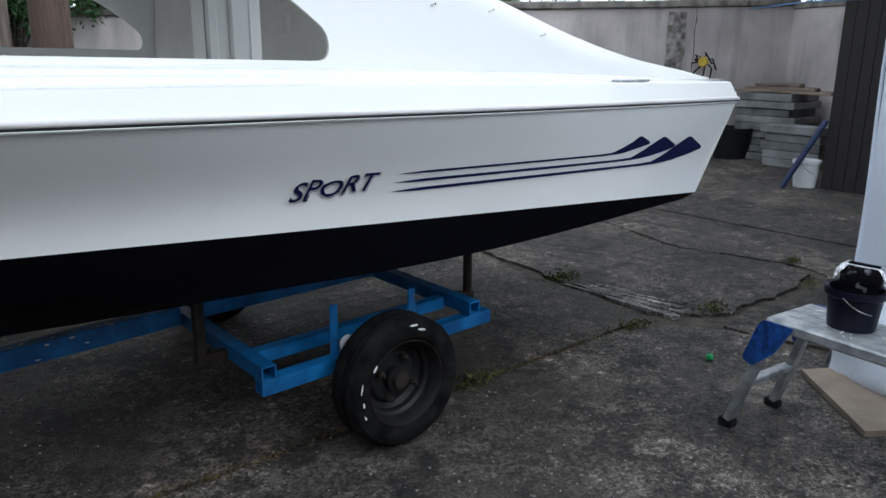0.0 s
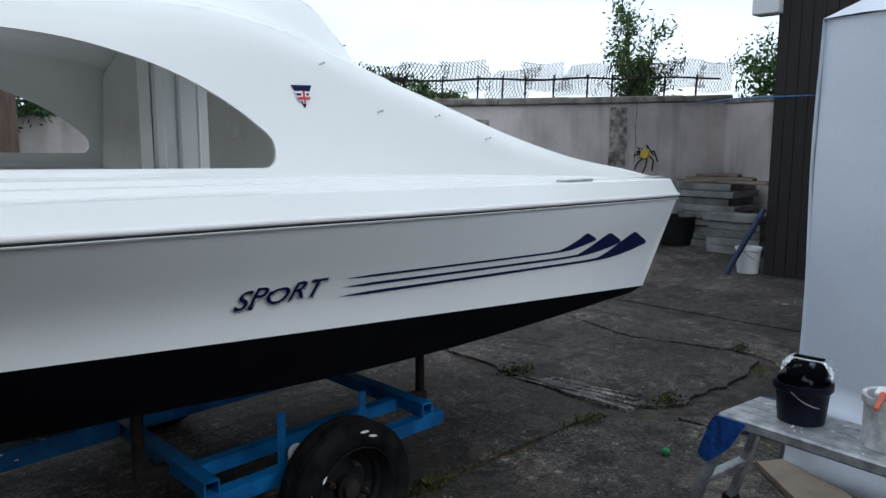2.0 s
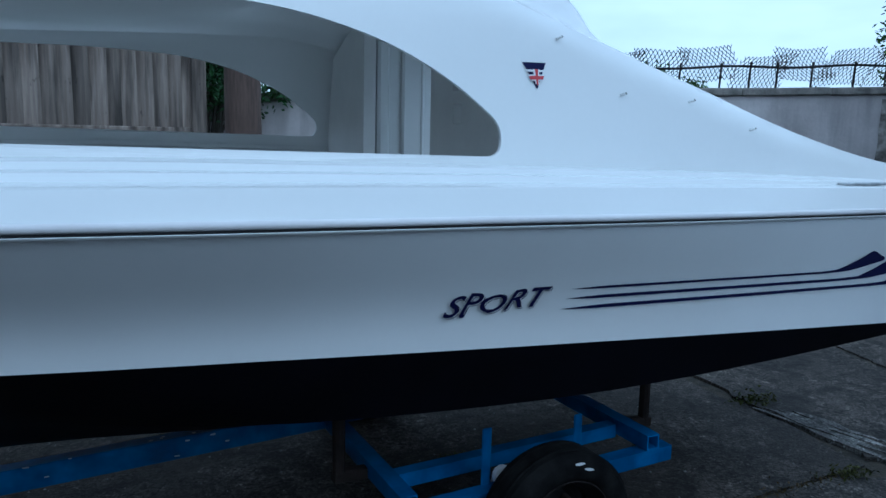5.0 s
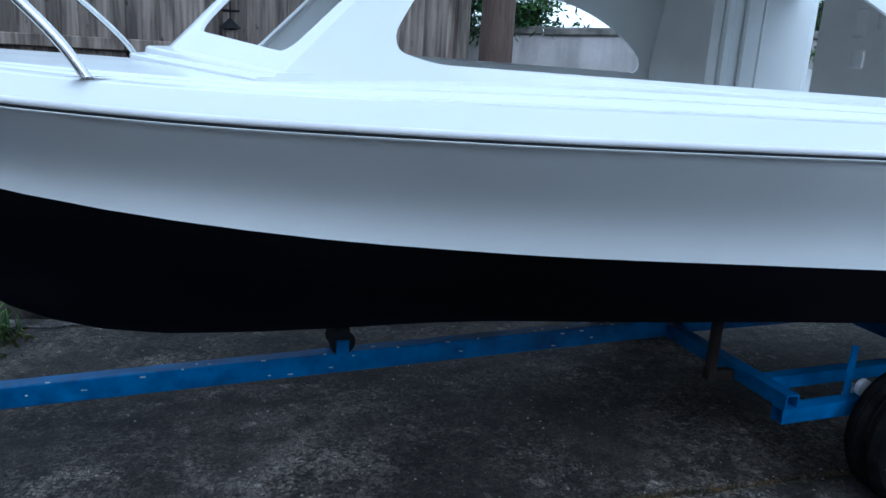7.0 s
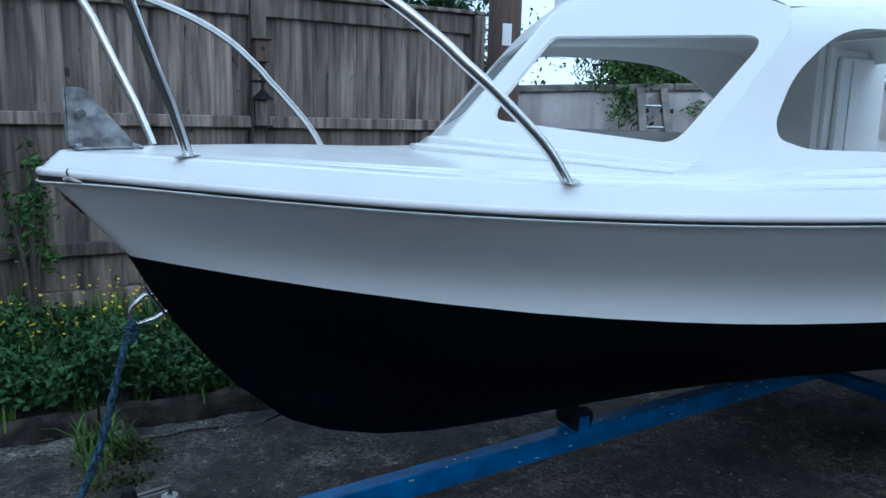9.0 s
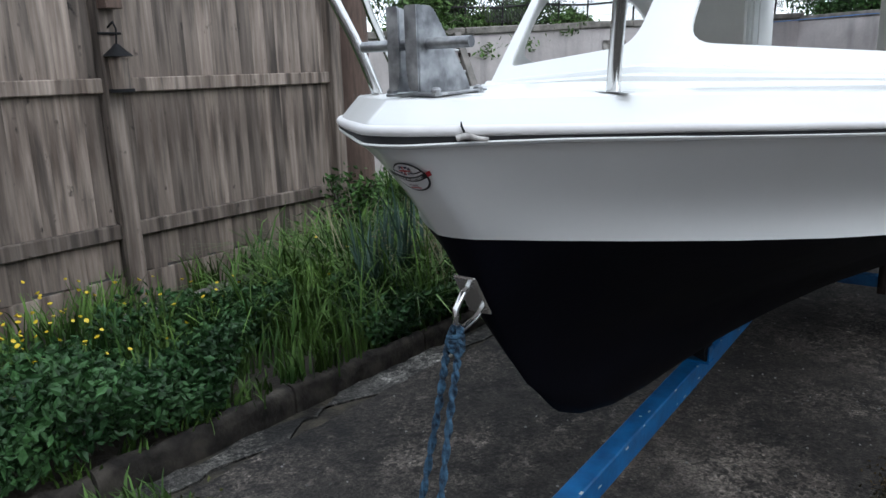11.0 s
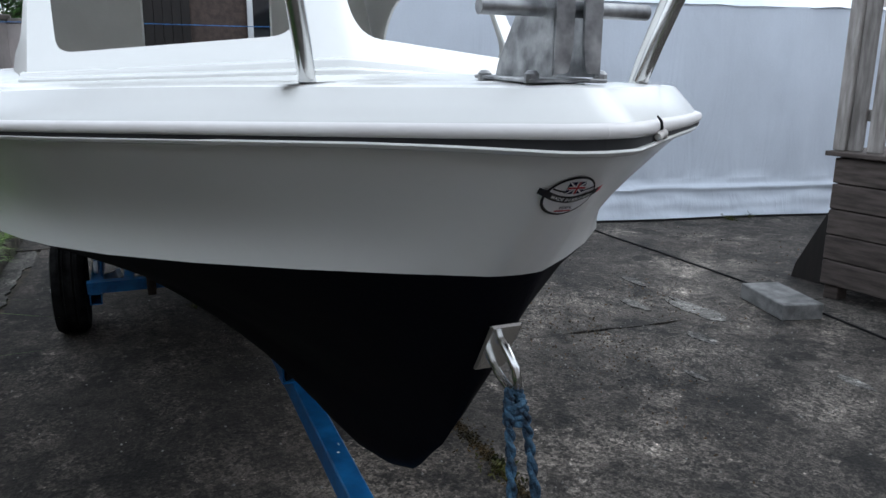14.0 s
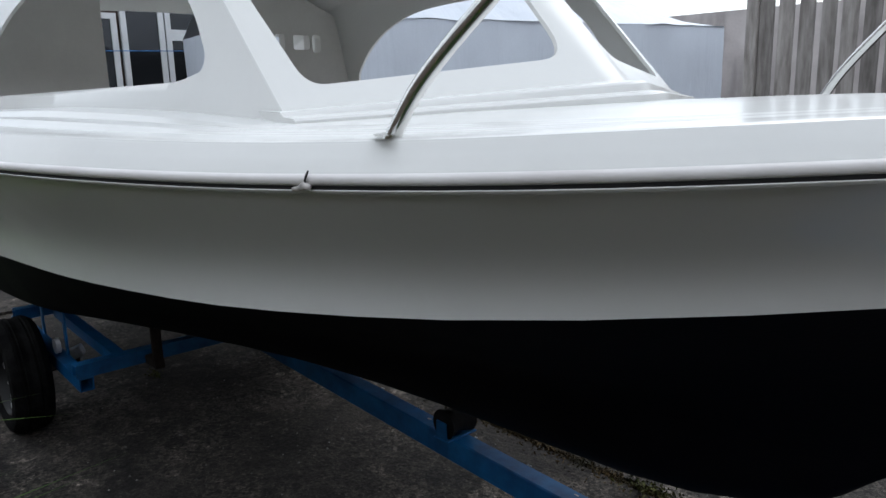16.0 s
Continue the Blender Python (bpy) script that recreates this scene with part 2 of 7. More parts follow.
def sheet(bm, outline, holes, to3d, step, thick):
    """A plate with holes, drawn flat and bent by to3d(u, v, offset)."""
    from mathutils.geometry import delaunay_2d_cdt
    pts, edges = [], []
    for loop in (outline, *holes):
        base = len(pts)
        pts += [Vector(p) for p in loop]
        edges += [(base + i, base + (i + 1) % len(loop)) for i in range(len(loop))]

    def inside(p, loop):
        c = False
        for i in range(len(loop)):
            (x1, y1), (x2, y2) = loop[i - 1], loop[i]
            if (y1 > p[1]) != (y2 > p[1]) and p[0] < (x2 - x1) * (p[1] - y1) / (y2 - y1) + x1:
                c = not c
        return c

    us, vs_ = [p[0] for p in outline], [p[1] for p in outline]
    border = [Vector(p) for loop in (outline, *holes) for p in loop]
    for u in np.arange(min(us) + step / 2, max(us), step):
        for v in np.arange(min(vs_) + step / 2, max(vs_), step):
            if inside((u, v), outline) and not any(inside((u, v), h) for h in holes):
                q = Vector((u, v))
                if min((q - b).length_squared for b in border) > (step * 0.35) ** 2:
                    pts.append(q)
    co, _, faces, *_ = delaunay_2d_cdt(pts, edges, [], 0, 1e-5)
    keep = []
    for f in faces:
        c = sum((co[i] for i in f), Vector((0, 0))) / len(f)
        if inside(c, outline) and not any(inside(c, h) for h in holes):
            keep.append(f)
    front = [bm.verts.new(to3d(p.x, p.y, 0)) for p in co]
    back = [bm.verts.new(to3d(p.x, p.y, thick)) for p in co]
    count = {}
    for f in keep:
        bm.faces.new([front[i] for i in f])
        bm.faces.new([back[i] for i in reversed(f)])
        for i in range(len(f)):
            a, b = f[i], f[(i + 1) % len(f)]
            count[(a, b)] = count.get((a, b), 0) + 1
    for (a, b) in list(count):
        if (b, a) not in count:
            bm.faces.new([front[b], front[a], back[a], back[b]])
    for v in [v for v in bm.verts if not v.link_faces]:
        bm.verts.remove(v)


def rounded(corners, r, n=6):
    """A polygon with rounded corners; r a radius or one for each corner."""
    out, k = [], len(corners)
    for i in range(k):
        p, a, b = Vector(corners[i]), Vector(corners[i - 1]), Vector(corners[(i + 1) % k])
        rad = r[i] if isinstance(r, (list, tuple)) else r
        da, db = (a - p), (b - p)
        cut = min(rad, da.length * 0.49, db.length * 0.49)
        p0, p1 = p + da.normalized() * cut, p + db.normalized() * cut
        for j in range(n + 1):
            t = j / n
            q = p0 * (1 - t) ** 2 + p * 2 * t * (1 - t) + p1 * t * t
            out.append((q.x, q.y))
    return out

# ---- boat ----
g_y = spline([0, 0.003, 0.02, 0.07, 0.30, 0.69, 1.12, 1.83, 2.4, 3.4, 4.5, 5.56], [0, 0.022, 0.058, 0.125, 0.39, 0.71, 0.90, 1.12, 1.185, 1.175, 1.14, 1.10])
g_z = spline([0, 0.3, 0.69, 1.12, 1.83, 2.4, 4.0, 5.56], [1.362, 1.352, 1.335, 1.318, 1.311, 1.306, 1.278, 1.256])
w_y = spline([0.187, 0.190, 0.207, 0.25, 0.5, 0.9, 1.4, 2.0, 2.8, 4.0, 5.43], [0, 0.020, 0.050, 0.099, 0.335, 0.614, 0.826, 0.95, 1.012, 1.02, 1.0])
w_z = spline([0.187, 0.5, 0.9, 1.4, 2.0, 2.8, 4.0, 5.43], [1.148, 1.115, 1.075, 1.035, 1.0, 0.962, 0.892, 0.806])
c_y = spline([0.47, 0.55, 0.9, 1.4, 2.0, 2.6, 3.4, 4.5, 5.40], [0, 0.025, 0.12, 0.30, 0.60, 0.86, 0.95, 0.95, 0.95])
c_z = spline([0.47, 0.9, 1.4, 2.0, 2.6, 3.4, 4.2, 5.40], [0.735, 0.74, 0.77, 0.795, 0.77, 0.735, 0.725, 0.765])
k_z = spline([0.53, 0.6, 0.78, 0.98, 1.31, 1.7, 2.2, 2.8, 5.36], [0.685, 0.62, 0.535, 0.488, 0.463, 0.457, 0.463, 0.47, 0.485])
STATIONS = [0, 0.0003, 0.0009, 0.0022, 0.006, 0.012, 0.02, 0.045, 0.08, 0.12] + [0.16 + 0.84 * i / 26 for i in range(27)]


def g_pt(s):
    x = 5.56 * s
    return Vector((x, g_y(x), g_z(x)))


def w_pt(s):
    x = 0.187 + (5.43 - 0.187) * s
    return Vector((x, w_y(x), w_z(x)))


def c_pt(s):
    x = 0.47 + (5.40 - 0.47) * s
    return Vector((x, c_y(x), c_z(x)))


def k_pt(s):
    x = 0.53 + (5.36 - 0.53) * s
    return Vector((x, 0, k_z(x)))


def hull_pt(s, t):
    """The port or starboard topside: t runs from the gunwale down to the paint line."""
    p = g_pt(s).lerp(w_pt(s), t)
    hollow = (0.021 + 0.033 * max(0, 1 - s * 1.15)) * math.sin(math.pi * t ** 1.45) * min(1, s / 0.07)
    p.y = max(0, p.y - hollow)
    return p


def on_hull(x, z, out=0.003):
    """The point of the port topside at that length and height, a little proud."""
    lo, hi = 0.0, 1.0
    for _ in range(30):
        s = (lo + hi) / 2
        g, w = g_pt(s), w_pt(s)
        t = min(1, max(0, (g.z - z) / (g.z - w.z)))
        if g.x + (w.x - g.x) * t < x:
            lo = s
        else:
            hi = s
    p = hull_pt(s, t)
    return Vector((x, -p.y - out, z))


def flip(v, side):
    return Vector((v.x, v.y * side, v.z))


boat = thing("boat", pose(0, 0, 0), "white fibreglass cabin boat with navy black bottom standing on a trailer", "boat")

# topsides, with a hollow flare towards the bow
bm = bmesh.new()
for side in (-1, 1):
    rows = []
    for s in STATIONS:
        row = []
        for k in range(17):
            t = k / 16
            row.append(flip(hull_pt(s, t), side))
        rows.append(row)
    grid(bm, rows)
bmesh.ops.remove_doubles(bm, verts=bm.verts[:], dist=2e-3)
part("topside", bm, GELCOAT, boat, smooth=40)

bm = bmesh.new()
for side in (-1, 1):
    rows = []
    for s in STATIONS:
        w, c, k = w_pt(s), c_pt(s), k_pt(s)
        row = [w.lerp(c, i / 4) for i in range(4)]
        for i in range(10):
            t = i / 9
            p = c.lerp(k, t)
            p.z -= 0.036 * math.sin(math.pi * t ** 1.2) * min(1, s / 0.07) * (1 - s * 0.5)
            p.y += 0.022 * math.sin(math.pi * t ** 1.5) * max(0, 1 - s * 2.5) * min(1, s / 0.04)
            row.append(p)
        for i in range(1, 4):
            row[i].x -= 0.024 * math.sin(math.pi * i / 4) * max(0, 1 - s * 7)
            row[i].y = max(0, row[i].y - 0.05 * math.sin(math.pi * i / 4) * max(0, 1 - s * 2.2) * min(1, s / 0.06))
        rows.append([flip(p, side) for p in row])
    grid(bm, rows)
bmesh.ops.remove_doubles(bm, verts=bm.verts[:], dist=2e-3)
part("bottom", bm, ANTIFOUL, boat, "navy black antifouled bottom", smooth=30)

# transom
bm = bmesh.new()
ring = [flip(p, -1) for p in (g_pt(1), w_pt(1))] + [flip(p, 1) for p in (w_pt(1), g_pt(1))]
bm.faces.new([bm.verts.new(p) for p in ring])
part("transom", bm, GELCOAT, boat)
bm = bmesh.new()
ring = [flip(w_pt(1), -1), flip(c_pt(1), -1), k_pt(1), flip(c_pt(1), 1), flip(w_pt(1), 1)]
bm.faces.new([bm.verts.new(p) for p in ring])
part("transom_bottom", bm, ANTIFOUL, boat)


def inward(s):
    """Horizontal unit vector from the gunwale towards the inside."""
    w = min(0.004, s * 0.5 + 1e-5)
    a, b = g_pt(max(0, s - w)), g_pt(min(1, s + w))
    t = Vector((b.x - a.x, b.y - a.y, 0)).normalized()
    v = Vector((t.y, -t.x, 0))
    return Vector((1, 0, 0)) if s < 1e-5 else v


FINE = sorted(set([0, 0.0003, 0.0009, 0.002, 0.005, 0.009, 0.014, 0.02, 0.03, 0.045, 0.06, 0.08, 0.1, 0.12, 0.14] + [0.16 + 0.84 * i / 60 for i in range(61)]))


def rail_sweep(profile):
    """Sweeps (out, up) along the gunwale of both sides."""
    bm = bmesh.new()
    for side in (-1, 1):
        rows = []
        for s in FINE:
            g, n = g_pt(s), inward(s)
            row = []
            for out, up in profile(s):
                p = g - n * out + Vector((0, 0, up))
                p.y = max(0, p.y)
                row.append(flip(p, side))
            rows.append(row)
        grid(bm, rows, closed=True)
    return bm


def lip(s):
    return [(-0.01, -0.001), (0.007, -0.001), (0.0105, 0.002), (0.0115, 0.0065), (0.0105, 0.0115), (0.007, 0.0150), (0.0, 0.0165), (-0.01, 0.0165)]


def gap(s):
    d = 0.0042 + 0.008 * max(0, 1 - s / 0.03) ** 1.5
    return [(-0.012, 0.004), (0.007, 0.004), (0.007, -d - 0.003), (-0.012, -d - 0.003)]


def flange(s):
    o = 0.0065 + 0.006 * max(0, 1 - s / 0.06)
    d = 0.0042 + 0.008 * max(0, 1 - s / 0.03) ** 1.5
    return [(-0.008, -d - 0.002), (o, -d - 0.002), (o + 0.001, -d - 0.0045), (o * 0.75, -d - 0.0085), (o * 0.3, -d - 0.0105), (-0.008, -d - 0.012)]


part("rub_rail", rail_sweep(lip), RAILDIRT, boat, "scuffed pinkish white rub rail", smooth=50)
part("rail_gap", rail_sweep(gap), GAPBLACK, boat, "black sealant line under the rub rail")
part("hull_flange", rail_sweep(flange), GELCOAT, boat, smooth=50)

# deck: bevel, walkway, raised trunk
t_z = spline([0, 0.3, 0.7, 1.1, 1.45, 1.8, 2.3, 3.0, 4.2, 5.56], [1.422, 1.420, 1.410, 1.400, 1.398, 1.414, 1.424, 1.416, 1.390, 1.335])
s_y0 = spline([0.9, 1.4, 1.75, 2.4, 3.4, 4.2, 5.6], [0.60, 0.70, 0.765, 0.84, 0.885, 0.925, 0.985])


def side_y(x, z):
    return s_y0(x) - 0.2 * (z - 1.5)


rise_at = spline([0, 0.4, 1.0, 2.0, 3.0, 5.56], [0.058, 0.064, 0.064, 0.074, 0.082, 0.082])


def deck_row(s):
    g, n = g_pt(s), inward(s)
    x = g.x
    rise = float(rise_at(x))
    zt = t_z(x)
    e = [(0.0, 0.012), (0.002, 0.0155), (0.004, 0.019), (0.023, (rise + 0.017) / 2), (0.043, rise - 0.002), (0.049, rise), (0.062, rise + 0.001), (0.08, rise + 0.002), (0.10, rise + 0.003)]
    row = [g + n * a + Vector((0, 0, b)) for a, b in e]
    last = row[-1]
    inner_y = side_y(x, zt) if x > 1.45 else max(0.0, last.y - 0.16)
    width = max(0.0, last.y - inner_y)
    step = max(0.004, zt - last.z)
    for a, b in ((0.22, 0.02), (0.30, 0.5), (0.32, 0.52), (0.62, 0.56), (0.70, 0.98), (0.72, 1.0)):
        row.append(Vector((last.x, last.y - width * a, last.z + step * b)))
    t = row[-1]
    if x > 1.45:
        row += [Vector((x, inner_y + 0.004, t.z + 0.006)), Vector((x, inner_y - 0.03, t.z + 0.006))]
    else:
        crown = 0.018 * min(1, t.y / 0.45)
        row += [Vector((t.x, t.y * 0.6, t.z + crown * 0.64)), Vector((t.x, 0, t.z + crown))]
    for p in row:
        p.y = max(0.0, p.y)
    return row


bm = bmesh.new()
for side in (-1, 1):
    fore = [deck_row(s) for s in FINE if 5.56 * s <= 1.45]
    aft = [deck_row(s) for s in FINE if 5.56 * s > 1.45]
    grid(bm, [[flip(p, side) for p in r] for r in fore])
    grid(bm, [[flip(p, side) for p in r] for r in aft])
    join = [[flip(p, side) for p in fore[-1][:15]], [flip(p, side) for p in aft[0][:15]]]
    grid(bm, join)
    a, b = fore[-1], aft[0]
    q = [a[14], a[15], a[16], Vector((b[0].x + 0.25, 0, a[16].z)), b[16], b[15], b[14]]
    bm.faces.new([bm.verts.new(flip(p, side)) for p in q])
bmesh.ops.remove_doubles(bm, verts=bm.verts[:], dist=1e-3)
part("deck", bm, GELCOAT, boat, smooth=22)

# stern deck strip
bm = bmesh.new()
box(bm, 5.40, 5.57, -1.03, 1.03, 1.26, 1.335, 0.012)
part("stern_deck", bm, GELCOAT, boat)

# cabin sides with their long windows and the sweeping fins
roof_z = spline([1.78, 2.35, 2.95, 3.25, 3.5, 3.66, 3.91, 4.2, 4.52, 4.9, 5.33, 5.55], [1.845, 1.885, 1.918, 1.922, 1.885, 1.83, 1.748, 1.655, 1.55, 1.454, 1.385, 1.345])


def shoulder(x, z):
    """How far the cabin side turns inwards near the roof."""
    d = max(0.0, z - (float(roof_z(x)) - 0.08)) / 0.08
    return 0.04 * min(d, 1.0) ** 2


def screen_x(y, z):
    """Length at which the raked V windscreen stands."""
    return 1.210 + 0.487 * (math.sqrt(y * y + 0.0009) - 0.01) + 0.972 * (z - 1.53)


def corner(z):
    """Length and half breadth where windscreen and cabin side meet."""
    x = 1.5
    for _ in range(20):
        y = side_y(x, z) - shoulder(x, z)
        x = screen_x(y, z)
    return x, y


outline = [(corner(z)[0], z) for z in np.linspace(1.385, 1.845, 11)]
outline += [(x, float(roof_z(x))) for x in np.linspace(1.95, 5.5, 44)]
outline += [(x, float(t_z(x)) - 0.01) for x in np.linspace(5.5, 1.6, 30)]
win = rounded([(1.728, 1.535), (1.80, 1.66), (1.99, 1.80), (2.5, 1.815), (2.85, 1.80), (3.10, 1.735), (3.285, 1.64), (3.425, 1.525), (3.415, 1.437), (1.83, 1.462), (1.735, 1.49)],
              [0.04, 0.1, 0.12, 0.2, 0.15, 0.15, 0.15, 0.11, 0.07, 0.08, 0.04])
win_starboard = rounded([(1.728, 1.545), (1.80, 1.66), (1.99, 1.80), (2.5, 1.815), (2.85, 1.80), (3.10, 1.74), (3.30, 1.645), (3.445, 1.53), (3.44, 1.462), (1.83, 1.487), (1.735, 1.51)],
                        [0.04, 0.1, 0.12, 0.2, 0.15, 0.15, 0.15, 0.1, 0.06, 0.08, 0.04])
for side in (-1, 1):
    bm = bmesh.new()
    sheet(bm, outline, [win if side < 0 else win_starboard], lambda u, v, o, side=side: Vector((u, side * (side_y(u, v) - shoulder(u, v) - o), v)), 0.04, 0.012)
    part("cabin_side", bm, GELCOAT, boat, smooth=40)


# V windscreen frame with two panes open to the air
def screen_pt(y, z, o):
    return Vector((screen_x(y, z) + o * 0.75, y, z - o * 0.55))


def roof_at(x, a):
    """Height of the roof at that length, a being 0 on the centre line and 1 at the edge."""
    zr = float(roof_z(max(1.80, min(x, 3.25))))
    drop = max(0.0, zr - float(roof_z(x))) if x > 3.25 else 0.0
    crown = 0.042 * (1 - a * a) + 0.03 * (1 - a ** 12)
    pod = max(0.0, min(1.0, (x - 2.7) / 0.65))
    pod = pod * pod * (3 - 2 * pod)
    wall = 1 / (1 + math.exp((a - 0.74) * 24))
    tail = max(0.0, (x - 3.72) / 0.2)
    return zr + crown + 0.10 * pod * wall - drop * (1 - wall) - 0.16 * wall * tail * tail


def roof_edge(v):
    """Where the roof meets the windscreen."""
    half = corner(1.845)[1]
    y, z = v * half, 1.85
    for _ in range(15):
        x = screen_x(y, z)
        z = roof_at(x, abs(v))
    return Vector((x, y, z))


bm = bmesh.new()
frame_loop = [(y, 1.392 + 0.022 * (1 - abs(y) / 0.72)) for y in np.linspace(-0.715, 0.715, 15)]
right = [(corner(z)[1], z) for z in np.linspace(1.405, 1.83, 9)]
top = [(float(p.y), float(p.z)) for p in (roof_edge(v) for v in np.linspace(1, -1, 17))]
frame_loop = frame_loop + right + top + [(-a, b) for a, b in reversed(right)]
pane = rounded([(0.080, 1.522), (0.655, 1.470), (0.678, 1.768), (0.064, 1.79)], [0.07, 0.04, 0.06, 0.025])
sheet(bm, frame_loop, [pane, [(-a, b) for a, b in reversed(pane)]], screen_pt, 0.05, 0.012)
part("windscreen_frame", bm, GELCOAT, boat, smooth=40)


# low plinth that the windscreen stands on
bm = bmesh.new()
rows = []
for y in np.linspace(-0.74, 0.74, 61):
    base = screen_pt(y, 1.44, 0)
    mid = 1 - abs(y) / 0.74
    zd = 1.392 + 0.022 * mid
    low, high = 0.016 + 0.010 * mid, 0.028 + 0.022 * mid
    rows.append([(base.x - dx, y, zd + dz) for dx, dz in ((0.095, -0.03), (0.095, low - 0.005), (0.089, low), (0.05, low + 0.003), (0.045, high - 0.005), (0.039, high), (-0.06, high + 0.004), (-0.06, -0.03))])
vs = grid(bm, rows, closed=True)
bm.faces.new(vs[0][::-1])
bm.faces.new(vs[-1])
part("screen_plinth", bm, GELCOAT, boat, smooth=25)

# roof with a raised pod aft
bm = bmesh.new()
vs_across = [math.sin(math.pi / 2 * v) for v in np.linspace(-1, 1, 41)]
for o in (0.0, 0.025):
    rows = []
    for k in range(46):
        row = []
        for v in vs_across:
            f = roof_edge(v)
            x = f.x + (3.95 - f.x) * k / 45
            half = side_y(x, float(roof_z(x))) - 0.04
            row.append(Vector((x, v * half, (roof_at(x, abs(v)) if k else f.z) - o)))
        rows.append(row)
    grid(bm, rows)
part("roof", bm, GELCOAT, boat, smooth=50)

# sliding hatch on the roof
bm = bmesh.new()
beam(bm, (1.76, 0, 1.955), (2.66, 0, 2.0), 0.62, 0.075, bevel=0.02)
part("roof_hatch", bm, GELCOAT, boat)

# bulkhead, sole, door
bm = bmesh.new()
bulk = [(-0.86, 0.98), (-0.272, 0.98), (-0.272, 1.935), (0.385, 1.935), (0.385, 0.98), (0.86, 0.98), (0.862, 1.50), (0.79, 1.83), (0.6, 1.915), (0.4, 1.965), (-0.4, 1.965), (-0.6, 1.915), (-0.79, 1.83), (-0.862, 1.50)]
holes = [rounded([(y - w, z - h), (y + w, z - h), (y + w, z + h), (y - w, z + h)], r, 4) for y, z, w, h, r in
         ((-0.462, 1.685, 0.025, 0.05, 0.008), (-0.584, 1.695, 0.048, 0.036, 0.012), (-0.672, 1.69, 0.026, 0.046, 0.024), (-0.475, 1.56, 0.03, 0.032, 0.006))]
sheet(bm, bulk, holes, lambda u, v, o: Vector((3.50 + o, u, v)), 0.15, 0.055)
part("bulkhead", bm, LINER, boat, "grey bulkhead with cut instrument holes")
bm = bmesh.new()
rows = []
for x in np.linspace(1.2, 5.3, 20):
    half = min(float(w_y(x)), 0.95) * (0.55 + 0.4 * min(1, (x - 1.2) / 1.2))
    rows.append([(x, -half, 0.98), (x, half, 0.98)])
grid(bm, rows)
part("sole", bm, LINER, boat)
bm = bmesh.new()
box(bm, 3.562, 3.618, 0.372, 0.43, 0.98, 1.93, 0.012)
part("door_post", bm, GELCOAT, boat)
bm = bmesh.new()
beam(bm, (3.619, 0.425, 1.45), (4.09, 0.40, 1.45), 0.03, 0.92, bevel=0.006)
leaf = part("cabin_door", bm, GELCOAT, boat, "white moulded cabin door standing open")
bm = bmesh.new()
beam(bm, (3.682, 0.395, 1.45), (4.05, 0.375, 1.45), 0.026, 0.86, bevel=0.01)
part("door_panel", bm, GELCOAT, leaf)
bm = bmesh.new()
tube(bm, [(3.775, 0.378, 1.04), (3.775, 0.378, 1.86)], 0.008, 10)
part("door_rib", bm, GELCOAT, leaf, smooth=60)

# ---- boat fittings ----
def font_mesh(text, shear=0.0, bold=0.0):
    """Outline of a word in the built-in font, as points and faces, one unit high."""
    cu = bpy.data.curves.new("word", "FONT")
    cu.body, cu.shear, cu.offset, cu.resolution_u = text, shear, bold, 4
    ob = new("word", cu)
    bpy.context.view_layer.update()
    me = bpy.data.meshes.new_from_object(ob.evaluated_get(bpy.context.evaluated_depsgraph_get()))
    pts = [tuple(v.co[:2]) for v in me.vertices]
    faces = [tuple(p.vertices) for p in me.polygons]
    bpy.data.objects.remove(ob)
    bpy.data.curves.remove(cu)
    bpy.data.meshes.remove(me)
    return pts, faces


def decal(bm, pts, faces, to3d):
    vs = [bm.verts.new(to3d(*p)) for p in pts]
    for f in faces:
        try:
            bm.faces.new([vs[i] for i in f])
        except ValueError:
            pass


# the word on the side
pts, faces = font_mesh("SPORT", 0.32, 0.016)
wide = max(p[0] for p in pts)
lift = [0.0, 0.006, 0.001, 0.007, 0.004]


def word_pt(u, v):
    k = u / wide
    wob = lift[min(4, int(k * 5))]
    return on_hull(3.165 + 0.318 * k, 1.035 + (0.078 + 0.006 * math.sin(9 * k)) * v + 0.006 * k + wob, 0.008)


bm = bmesh.new()
decal(bm, pts, faces, word_pt)
word = part("lettering", bm, NAVY, boat, "navy blue slanted brush lettering reading SPORT", recalc=False)
for name, dx, dz, out, fat, m_ in (("letter_gap", 0.0022, -0.0018, 0.0055, 0.03, GELCOAT), ("letter_shadow", 0.0056, -0.0046, 0.003, 0.02, NAVY)):
    pts, faces = font_mesh("SPORT", 0.32, fat)
    bm = bmesh.new()
    decal(bm, pts, faces, lambda u, v: word_pt(u, v) + Vector((dx, 0.008 - out, dz)))
    part(name, bm, m_, word, recalc=False)

